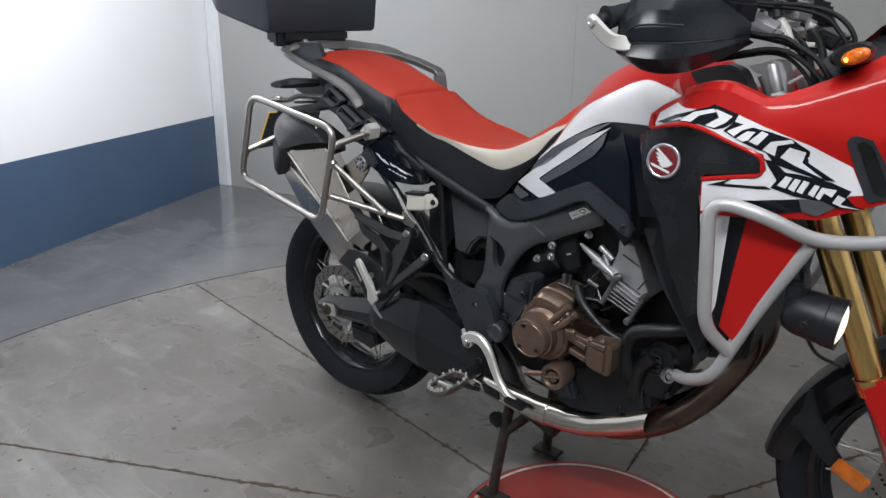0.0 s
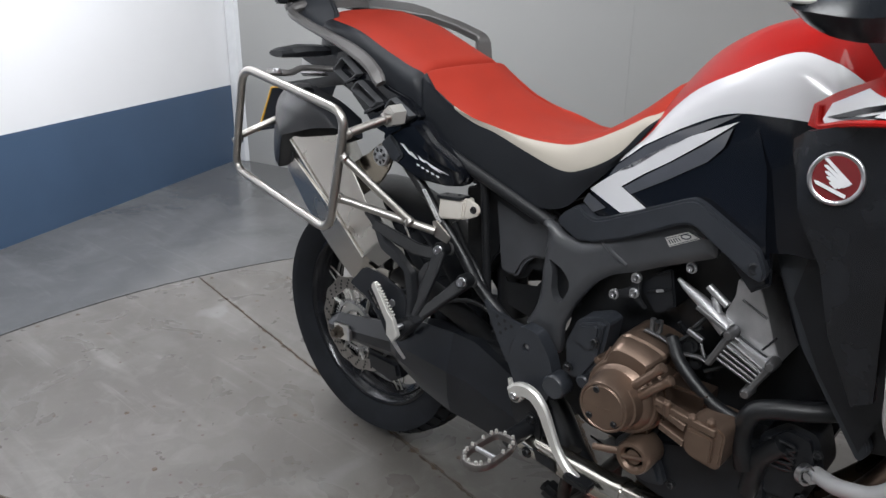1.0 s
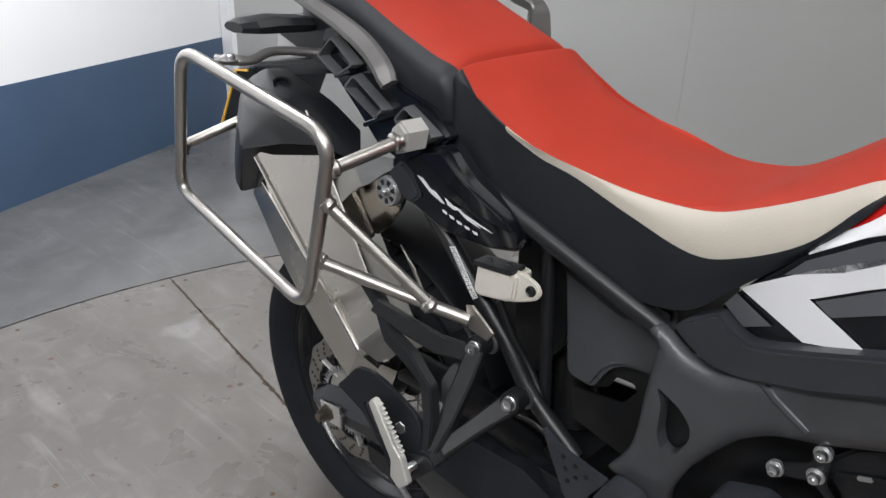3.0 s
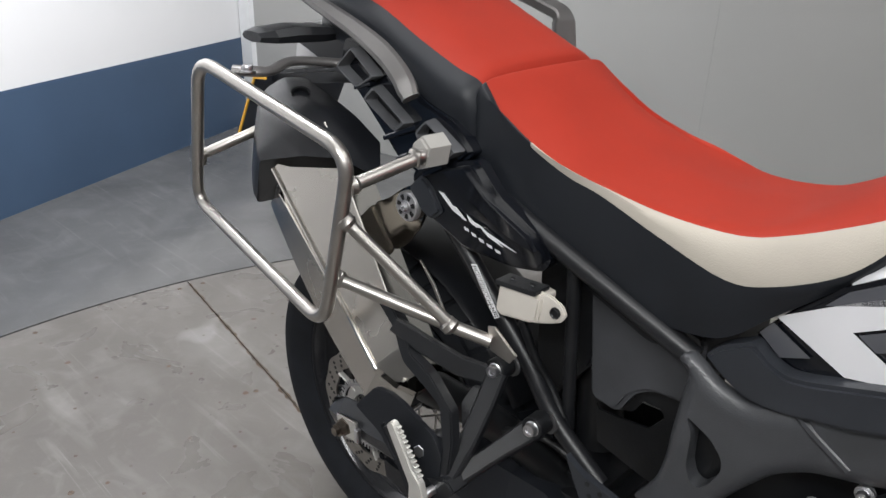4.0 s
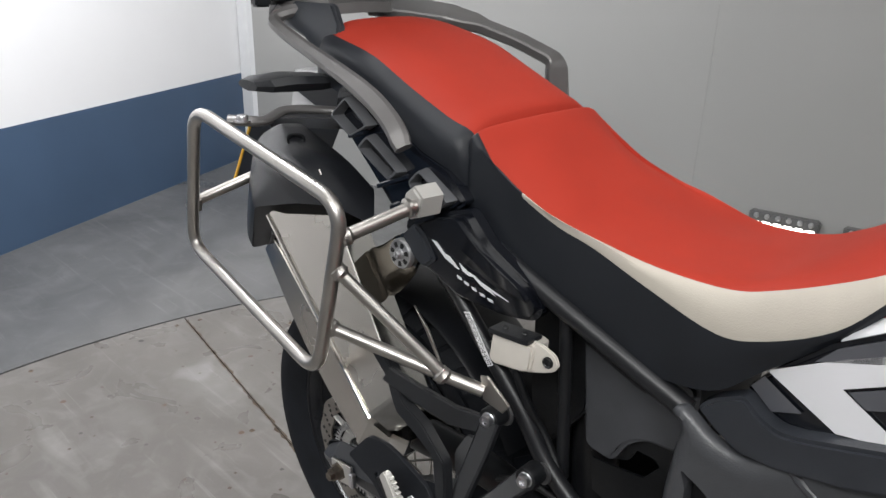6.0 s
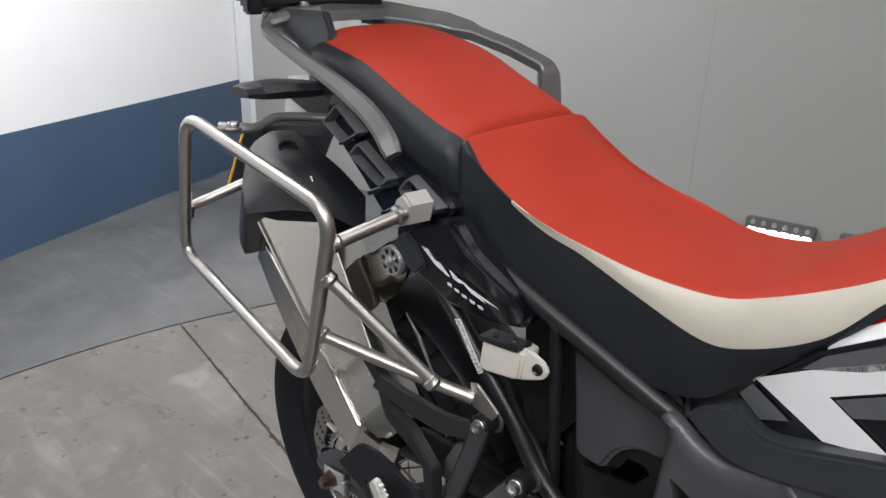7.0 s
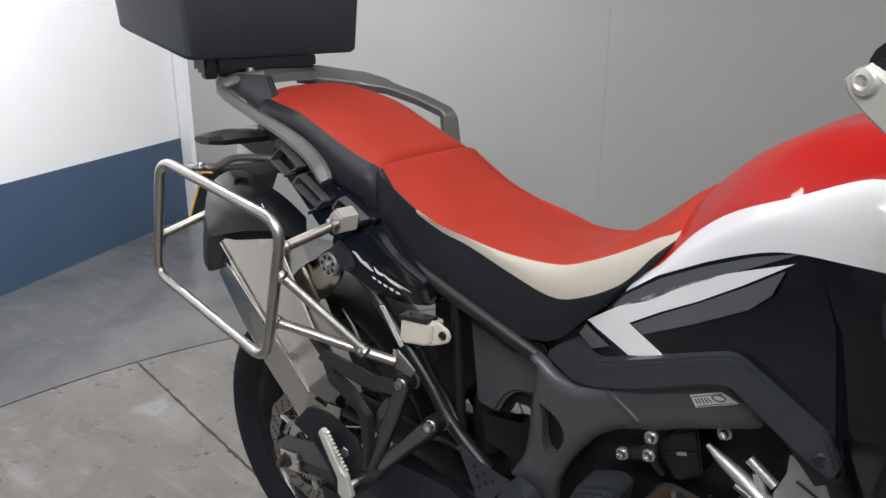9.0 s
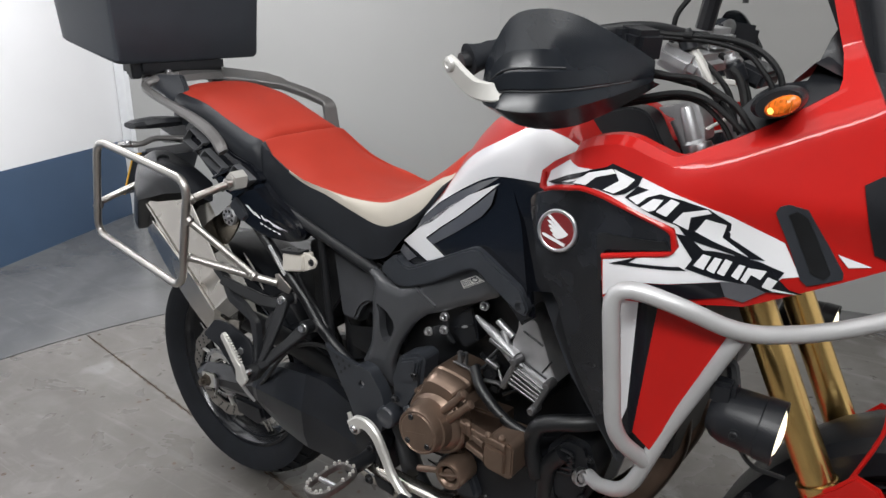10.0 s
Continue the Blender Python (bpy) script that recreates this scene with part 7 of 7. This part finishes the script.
part("raised_face", bm, BRONZE, ab, "", 20)
bm = bmesh.new()
bar(bm, [(0.918, -0.250, 0.584), (0.965, -0.258, 0.580), (1.024, -0.266, 0.578)], [0.012, 0.011, 0.013], 0.016, (0, 1, 0), 0.3)
part("fin", bm, BRONZE, ab)
for a, b in (((0.922, -0.245, 0.572), (0.978, -0.262, 0.566)), ((0.928, -0.240, 0.538), (0.978, -0.258, 0.536))):
    bm = bmesh.new()
    bar(bm, [a, b], 0.013, 0.020, (0, 1, 0), 0.3)
    part("fin", bm, BRONZE, ab)
bm = panel([(0.915, 0.605), (0.985, 0.605), (0.985, 0.525), (0.925, 0.525)], -0.225, 0.05, 0.004)
part("backing", bm, HEADER, ab)
for x, z in ((0.983, 0.578), (1.012, 0.582), (0.940, 0.584)):
    bm = bmesh.new()
    lathe(bm, [(0, 0.010), (0.004, 0.010), (0.0065, 0.007), (0.0065, -0.02)], (x, -0.262, z + 0.004), (0, -0.3, 1), 12)
    part("cover_bolt", bm, BRONZE, ab)
# dark crankcase covers
bm = panel([(0.706, 0.592), (0.728, 0.647), (0.774, 0.665), (0.793, 0.658), (0.782, 0.585), (0.748, 0.530), (0.714, 0.530)], -0.204, 0.06, 0.010, 0.008)
sc = part("sprocket_side_cover", bm, SOFTPL, eng, "dark grey crankcase cover", 22)
bm = panel([(0.728, 0.612), (0.738, 0.645), (0.772, 0.657), (0.782, 0.650), (0.776, 0.606), (0.756, 0.598)], -0.212, 0.014, 0.005, 0.005)
part("raised_face", bm, SOFTPL, sc, "", 22)
bm = bmesh.new()
lathe(bm, [(0, 0.004), (0.010, 0.003), (0.013, 0), (0.014, -0.03)], (0.752, -0.205, 0.532), (0, -1, 0), 24)
part("round_boss", bm, SOFTPL, sc)
for x, z in ((0.773, 0.622), (0.722, 0.553)):
    bm = bmesh.new()
    bolt_head(bm, (x, -0.211, z), (0, -1, 0), 0.0068, 0.005)
    part("cover_bolt", bm, FRAMEB, sc)
bm = panel([(0.875, 0.47), (0.96, 0.50), (1.05, 0.53), (1.09, 0.50), (1.10, 0.42), (1.04, 0.375), (0.92, 0.355), (0.86, 0.37)], -0.195, 0.10, 0.012, 0.015)
lc = part("sump_cover", bm, PLASTIC, eng, "black lower side cover")
for x, z in ((0.935, 0.40), (1.03, 0.41), (0.90, 0.445)):
    bm = bmesh.new()
    bolt_head(bm, (x, -0.196, z), (0, -1, 0), 0.007, 0.005)
    part("cover_bolt", bm, FRAMEB, lc)
# cylinder head and barrel
bm = panel([(0.988, 0.792), (1.003, 0.786), (1.024, 0.784), (1.038, 0.751), (1.053, 0.710), (1.070, 0.676), (1.040, 0.683), (0.984, 0.708), (0.976, 0.732), (0.988, 0.764)], -0.175, 0.30, 0.004, 0.005)
hd = part("cylinder_head", bm, ALLOY, eng, "bare alloy cylinder head")
for a, b in (((1.000, -0.1762, 0.761), (1.040, -0.1762, 0.742)), ((1.058, -0.1762, 0.716), (1.040, -0.1762, 0.690))):
    part("casting_joint", rod(a, b, 0.0018, 6), DARKPIT, hd)
bm = panel([(0.990, 0.706), (0.984, 0.690), (1.046, 0.660), (1.060, 0.676)], -0.190, 0.02, 0.003, 0.003)
part("gasket_flange", bm, ALLOY, hd)
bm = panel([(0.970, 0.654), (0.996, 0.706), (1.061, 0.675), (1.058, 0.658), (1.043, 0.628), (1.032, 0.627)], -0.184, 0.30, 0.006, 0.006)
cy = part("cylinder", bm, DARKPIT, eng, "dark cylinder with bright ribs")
for k in range(5):
    u = 0.10 + 0.20 * k
    a = Vector((0.974, -0.188, 0.657)).lerp(Vector((0.994, -0.188, 0.700)), u)
    b = Vector((1.036, -0.188, 0.633)).lerp(Vector((1.056, -0.188, 0.668)), u)
    bm = bmesh.new()
    bar(bm, [a, b], 0.0042, 0.012, (0, 1, 0), 0.4)
    part("fin", bm, DULLALLOY, cy)
for a, b in (((0.968, -0.190, 0.648), (0.996, -0.190, 0.708)), ((1.034, -0.190, 0.622), (1.064, -0.190, 0.680))):
    bm = bmesh.new()
    bar(bm, [a, b], 0.011, 0.016, (0, 1, 0), 0.5)
    part("corner_pillar", bm, DULLALLOY, cy)
for a in ((0.996, 0.708), (1.063, 0.680), (1.034, 0.622)):
    bm = bmesh.new()
    lathe(bm, [(0, 0.008), (0.006, 0.008), (0.0085, 0.004), (0.009, -0.02)], (a[0], -0.198, a[1]), (0, -1, 0), 14)
    part("boss", bm, DULLALLOY, cy)
bm = bmesh.new()
tube(bm, [(0.890, -0.165, 0.761), (0.905, -0.167, 0.752), (0.935, -0.170, 0.737), (0.985, -0.178, 0.706)], [0.003, 0.0065, 0.010, 0.015], 14)
inj = part("injector_spigot", bm, ALLOY, eng)
bm = bmesh.new()
bar(bm, [(0.935, -0.186, 0.732), (0.975, -0.19, 0.716), (1.010, -0.192, 0.698)], 0.007, 0.006, (0, 1, 0), 0.4)
part("fuel_rail", bm, DULLALLOY, inj)
for a, b in (((0.944, -0.172, 0.766), (0.978, -0.175, 0.744)), ((0.955, -0.170, 0.750), (0.968, -0.175, 0.722))):
    part("boss", rod(a, b, 0.0065, 12), ALLOY, inj)
bm = panel([(0.812, 0.718), (0.838, 0.750), (0.868, 0.766), (0.882, 0.700), (0.848, 0.676)], -0.145, 0.06, 0.006, 0.006)
tb = part("throttle_box", bm, PLASTIC, eng, "black throttle body cover")
bm = bmesh.new()
bar(bm, [(0.828, -0.148, 0.715), (0.872, -0.148, 0.732)], 0.003, 0.003, (0, 1, 0))
part("rib", bm, PLASTIC, tb)
bm = bmesh.new()
block(bm, (0.014, 0.004, 0.005), pose(0.853, -0.149, 0.724, 0, -20, 0), 0.001)
part("tab", bm, ALLOY, tb)
for c in ((0.815, -0.165, 0.741), (0.776, -0.165, 0.700), (0.814, -0.165, 0.713), (0.910, -0.168, 0.786)):
    bm = bmesh.new()
    bolt_head(bm, c, (0, -1, 0), 0.0062, 0.008)
    part("bright_bolt", bm, BOLT, eng)
    bm = bmesh.new()
    lathe(bm, [(0.006, 0.001), (0.0080, 0.001), (0.0085, -0.006), (0.006, -0.006)], c, (0, -1, 0), 18)
    part("washer", bm, ALLOY, eng)
bm = panel([(0.768, 0.700), (0.805, 0.722), (0.810, 0.748), (0.822, 0.746), (0.824, 0.705), (0.838, 0.690), (0.832, 0.686), (0.812, 0.702), (0.778, 0.692)], -0.162, 0.006, 0.002, 0.003)
part("bolt_bracket", bm, FRAMEB, eng)
for pts, w in (([(0.858, -0.172, 0.682), (0.859, -0.172, 0.660)], 0.008), ([(0.871, -0.172, 0.682), (0.871, -0.172, 0.660)], 0.008), ([(0.848, -0.176, 0.660), (0.880, -0.178, 0.656), (0.908, -0.180, 0.648)], 0.004), ([(0.922, -0.176, 0.684), (0.948, -0.178, 0.674)], 0.009), ([(0.915, -0.178, 0.640), (0.950, -0.18, 0.645), (0.968, -0.182, 0.640)], 0.004)):
    bm = bmesh.new()
    bar(bm, pts, w, 0.010, (0, 1, 0), 0.4)
    part("bracket", bm, DULLALLOY, eng)
for x, z, r in ((0.925, 0.655, 0.016), (0.940, 0.628, 0.012), (0.885, 0.640, 0.013), (0.905, 0.615, 0.011), (0.868, 0.640, 0.010)):
    bm = bmesh.new()
    lathe(bm, [(0, 0.004), (r * 0.45, 0.004), (r * 0.5, 0.0), (r * 0.85, 0.0), (r, -0.003), (r, -0.03)], (x, -0.172, z), (0.2, -1, 0.1), 20)
    part("sensor_cap", bm, DARKPIT if r > 0.011 else HEADER, eng)
# clutter between the covers: pipes and clips
rnd = random.Random(4)
for k in range(10):
    x, z = 0.86 + 0.15 * rnd.random(), 0.60 + 0.09 * rnd.random()
    a = Vector((x, -0.16 - 0.03 * rnd.random(), z))
    b = a + Vector((0.05 * rnd.uniform(-1, 1), 0.01, 0.05 * rnd.uniform(-1, 1)))
    part("clip", rod(a, b, rnd.uniform(0.003, 0.007), 8), rnd.choice([DULLALLOY, DARKPIT, DARKPIT, FRAMEB]), eng)
for pts, r in (([(0.90, -0.185, 0.665), (0.93, -0.205, 0.635), (0.985, -0.212, 0.595), (1.03, -0.205, 0.575)], 0.0105), ([(1.052, -0.205, 0.500), (1.042, -0.212, 0.555), (1.052, -0.212, 0.600), (1.082, -0.208, 0.618), (1.13, -0.195, 0.628), (1.18, -0.16, 0.635)], 0.0155),
               ([(1.06, -0.19, 0.45), (1.07, -0.20, 0.52), (1.10, -0.20, 0.56)], 0.016)):
    bm = bmesh.new()
    tube(bm, spline(pts, 6), r, 14)
    part("hose", bm, DARKPIT if r < 0.02 else TYRE, eng, "black rubber hose")
bm = panel([(1.058, 0.500), (1.062, 0.556), (1.098, 0.592), (1.142, 0.586), (1.160, 0.530), (1.138, 0.462), (1.078, 0.452)], -0.192, 0.08, 0.010, 0.012)
rg = part("regulator_cover", bm, PLASTIC, eng, "black side cover with a ribbed recess", 24)
for k in range(4):
    bm = bmesh.new()
    tube(bm, [(1.096 + 0.022 * math.cos(t), -0.194 - 0.001 * k, 0.522 + 0.012 * k + 0.006 * math.sin(t)) for t in (2 * math.pi * q / 14 for q in range(14))], 0.0030, 8, True)
    part("coil_rib", bm, FRAMEB, rg)
for x, z in ((1.075, 0.470), (1.135, 0.478), (1.148, 0.560)):
    bm = bmesh.new()
    bolt_head(bm, (x, -0.192, z), (0, -1, 0), 0.0055, 0.004)
    part("cover_bolt", bm, FRAMEB, rg)
bm = bmesh.new()
lathe(bm, [(0.012, 0.005), (0.016, 0.005), (0.016, -0.005), (0.012, -0.005)], (1.140, -0.208, 0.532), (1, -0.6, 0.2), 20, True)
part("hose_clip", bm, BOLT, eng)

# --- exhaust headers and guard ---
for dy in (0.0, 0.105):
    bm = bmesh.new()
    tube(bm, spline([(x, y + dy, z) for x, y, z in ((1.19, -0.045, 0.72), (1.246, -0.075, 0.66), (1.262, -0.105, 0.600), (1.245, -0.125, 0.546), (1.208, -0.140, 0.483), (1.148, -0.152, 0.414), (1.085, -0.162, 0.372), (1.00, -0.166, 0.338), (0.86, -0.166, 0.326))], 5), 0.027, 18)
    part("header_pipe", bm, HEADER, sil, "heat-stained header pipe")
gd = empty_part("exhaust_guard", bike, "polished steel exhaust guard")
bm = bmesh.new()
rings = []
for x, z, y, r in ((0.612, 0.347, -0.192, 0.020), (0.66, 0.342, -0.192, 0.026), (0.74, 0.334, -0.192, 0.029), (0.82, 0.327, -0.190, 0.031), (0.90, 0.328, -0.188, 0.031), (0.96, 0.338, -0.185, 0.032), (1.04, 0.371, -0.180, 0.035), (1.098, 0.401, -0.174, 0.036)):
    rings.append([Vector((x + 0.35 * r * math.sin(t) * 0.3, y - r * math.cos(t), z + r * math.sin(t))) for t in (radians(a) for a in range(-100, 101, 20))])
vs = loft(bm, rings, cap=False, closed=False)
r = bmesh.ops.extrude_face_region(bm, geom=bm.faces[:])
bmesh.ops.translate(bm, vec=(0, 0.004, 0), verts=[e for e in r["geom"] if isinstance(e, bmesh.types.BMVert)])
part("guard_shell", bm, POLISHED, gd, "", 50)
# slot drawn as a near-black patch, its shade painted on the shell
bm = bmesh.new()
solid(bm, [(0.662, -0.219, 0.356), (0.716, -0.222, 0.350), (0.722, -0.225, 0.330), (0.674, -0.222, 0.334)], (0, 0.004, 0), 0.001)
part("guard_slot", bm, DARKPIT, gd)
bm = bmesh.new()
bolt_head(bm, (0.648, -0.217, 0.338), (0, -1, 0), 0.008, 0.006)
part("bolt", bm, FRAMEB, gd)
bm = bmesh.new()
lathe(bm, [(0.030, -0.006), (0.0335, -0.006), (0.0335, 0.006), (0.030, 0.006)], (0.845, -0.190, 0.327), (1, 0, 0), 28, True)
part("clamp_ring", bm, POLISHED, gd)

# --- brake pedal, foot-rest ---
pd = empty_part("brake_pedal", bike, "silver forged brake pedal")
bm = bmesh.new()
pts = spline([(0.612, -0.224, 0.460), (0.632, -0.224, 0.476), (0.660, -0.225, 0.476), (0.684, -0.226, 0.456), (0.703, -0.227, 0.422), (0.724, -0.230, 0.388), (0.752, -0.234, 0.362), (0.780, -0.238, 0.352)], 5)
bar(bm, pts, [0.032 - 0.016 * k / len(pts) for k in range(len(pts))], 0.015, (0, 1, 0), 0.55)
lathe(bm, [(0, 0.006), (0.013, 0.006), (0.016, 0.003), (0.016, -0.008), (0, -0.008)], (0.620, -0.224, 0.460), (0, -1, 0), 24)
bar(bm, [(0.612, -0.224, 0.466), (0.604, -0.224, 0.490)], [0.012, 0.008], 0.008, (0, 1, 0), 0.4)
part("lever", bm, ALLOYLIGHT, pd)
bm = bmesh.new()
block(bm, (0.055, 0.030, 0.016), pose(0.782, -0.240, 0.352, 0, 8, 0), 0.004)
part("pedal_pad", bm, FRAMEB, pd)
bm = bmesh.new()
bolt_head(bm, (0.620, -0.230, 0.460), (0, -1, 0), 0.008, 0.005)
part("bolt", bm, BOLT, pd)
bm = panel([(0.575, 0.43), (0.615, 0.455), (0.660, 0.43), (0.670, 0.36), (0.640, 0.335), (0.60, 0.36)], -0.195, 0.03, 0.006, 0.012)
part("pedal_bracket", bm, FRAMEB, pd)
bm = bmesh.new()
bolt_head(bm, (0.640, -0.197, 0.402), (0, -1, 0), 0.010, 0.006)
part("bolt", bm, FRAMEB, pd)
fp = empty_part("foot_rest", bike, "serrated alloy rider foot-rest")
c = Vector((0.630, -0.316, 0.380))
o = [(-0.028, 0.07), (-0.034, 0.03), (-0.034, -0.03), (-0.022, -0.062), (0.012, -0.066), (0.030, -0.040), (0.032, 0.03), (0.022, 0.07)]
ring = ease([c + Vector((x * 0.88, y * 0.86, 0.0)) for x, y in o], 0.02, 3, True)
bm = bmesh.new()
tube(bm, ring, 0.0062, 8, True, 1.5)
part("peg_frame", bm, mat("dull_peg_steel", (0.17, 0.16, 0.155, 1), 0.4, 0.8, vary=0.25, scale=60), fp)
part("cross_bar", rod(c + Vector((-0.032, -0.005, 0)), c + Vector((0.03, -0.005, 0)), 0.005, 8), ALLOY, fp)
for k in range(0, len(ring), 2):
    bm = bmesh.new()
    lathe(bm, [(0, 0.0062), (0.0030, 0.0056), (0.0038, 0.0), (0.0038, -0.004)], ring[k] + Vector((0, 0, 0.008)), "z", 8)
    part("stud", bm, ALLOYLIGHT, fp)
part("peg_arm", pipe([c + Vector((0, 0.06, 0)), c + Vector((0.002, 0.10, -0.004)), c + Vector((0.0, 0.15, 0.0))], 0.018, 0.02, 12), FRAMEB, fp)

# --- centre stand ---
cs = empty_part("centre_stand", bike, "worn black centre stand")
for top, foot in (((0.716, -0.15, 0.345), (0.680, -0.182, 0.018)), ((0.716, 0.06, 0.330), (0.674, 0.100, 0.018))):
    m = Vector(top).lerp(Vector(foot), 0.45)
    part("stand_leg", pipe([top, m, foot], 0.017, 0.04, 14, flat=0.75), DIRTYSTAND, cs)
    bm = bmesh.new()
    block(bm, (0.085, 0.05, 0.010), pose(foot[0] + 0.004, foot[1], 0.0115), 0.004)
    part("stand_foot", bm, DIRTYSTAND, cs)
    part("brace", rod(m, (0.79, foot[1] + 0.02, 0.31), 0.010, 10), DIRTYSTAND, cs)
part("cross_tube", rod((0.700, -0.165, 0.205), (0.698, 0.080, 0.195), 0.014, 14), DIRTYSTAND, cs)
part("spring", rod((0.72, 0.02, 0.32), (0.78, 0.06, 0.18), 0.011, 12), DIRTYSTAND, cs)
bm = bmesh.new()
block(bm, (0.044, 0.04, 0.034), pose(0.682, -0.168, 0.236, 0, 20, 0), 0.010)
part("stop_rubber", bm, DARKPIT, cs)
part("side_stand", pipe([(0.74, 0.13, 0.33), (0.80, 0.16, 0.24), (0.98, 0.17, 0.20)], 0.012, 0.03, 10), DIRTYSTAND, bike, "folded black side stand")

# --- sump guard ---
bm = bmesh.new()
rings = []
for x, z, hw in ((0.72, 0.30, 0.10), (0.85, 0.285, 0.115), (1.0, 0.30, 0.115), (1.10, 0.36, 0.11)):
    rings.append([Vector((x, hw * t, z + 0.05 * t * t)) for t in (-1, -0.8, -0.4, 0, 0.4, 0.8, 1)])
loft(bm, rings, cap=False, closed=False)
r = bmesh.ops.extrude_face_region(bm, geom=bm.faces[:])
bmesh.ops.translate(bm, vec=(0, 0, 0.005), verts=[e for e in r["geom"] if isinstance(e, bmesh.types.BMVert)])
part("sump_guard", bm, DARKPIT, bike, "dark sump guard", 50)

# --- brake fluid reservoir and rear hoses ---
rs_ = empty_part("fluid_reservoir", bike, "milky brake fluid reservoir with black lid")
bm = panel([(0.361, 0.792), (0.356, 0.752), (0.364, 0.746), (0.412, 0.754), (0.424, 0.760), (0.428, 0.795), (0.414, 0.797)], -0.166, 0.036, 0.005, 0.004)
part("pot", bm, MILKY, rs_)
bm = panel([(0.357, 0.797), (0.357, 0.790), (0.414, 0.795), (0.422, 0.797), (0.422, 0.803), (0.414, 0.802)], -0.169, 0.029, 0.002, 0.001)
part("lid", bm, PLASTIC, rs_)
for x in (0.374, 0.406):
    bm = bmesh.new()
    lathe(bm, [(0, 0.001), (0.003, 0.0015), (0.004, 0)], (x, -0.155, 0.8000 + 0.10 * (x - 0.38)), "z", 10)
    part("screw", bm, DARKPIT, rs_)
bm = panel([(0.412, 0.800), (0.437, 0.800), (0.456, 0.793), (0.463, 0.782), (0.456, 0.770), (0.440, 0.762), (0.414, 0.752)], -0.159, 0.006, 0.002, 0.004)
part("ear", bm, MILKY, rs_)
bm = bmesh.new()
lathe(bm, [(0, 0.001), (0.0045, 0.001), (0.0065, 0.003), (0.0075, 0.001), (0.0075, -0.002), (0, -0.002)], (0.4475, -0.160, 0.781), (0, -1, 0), 16)
part("bolt", bm, DARKPIT, rs_)
bm = bmesh.new()
tube(bm, spline([(0.39, -0.15, 0.742), (0.41, -0.14, 0.69), (0.44, -0.13, 0.64), (0.50, -0.14, 0.56), (0.57, -0.15, 0.48)], 6), 0.006, 10)
part("hose", bm, DARKPIT, rs_)
bm = bmesh.new()
tube(bm, spline([(0.14, -0.12, 0.33), (0.25, -0.155, 0.435), (0.36, -0.15, 0.55), (0.47, -0.13, 0.56), (0.58, -0.14, 0.45)], 6), 0.005, 10)
part("brake_hose", bm, DARKPIT, bike)
# printed strip on the lower rail
sq = [Vector((x, -0.1545, z)) for x, z in ((0.300, 0.794), (0.310, 0.797), (0.356, 0.735), (0.347, 0.729))]
bm = bmesh.new()
solid(bm, sq, (0, 0.001, 0))
ps_ = part("label_strip", bm, WHITE, fr, "white label strip with tiny dark print")
bm = bmesh.new()
rnd = random.Random(9)
for k in range(26):
    v0 = 0.03 + 0.037 * k
    for lane in (0.08, 0.38, 0.68):
        if rnd.random() < 0.72:
            w = rnd.uniform(0.12, 0.24)
            c4 = [sq[0].lerp(sq[1], lane + a).lerp(sq[3].lerp(sq[2], lane + a), v0 + b) + Vector((0, -0.0005, 0)) for a, b in ((0, 0), (w, 0), (w, 0.02), (0, 0.02))]
            solid(bm, c4, (0, 0.0004, 0))
part("tiny_bars", bm, GLOSS, ps_)
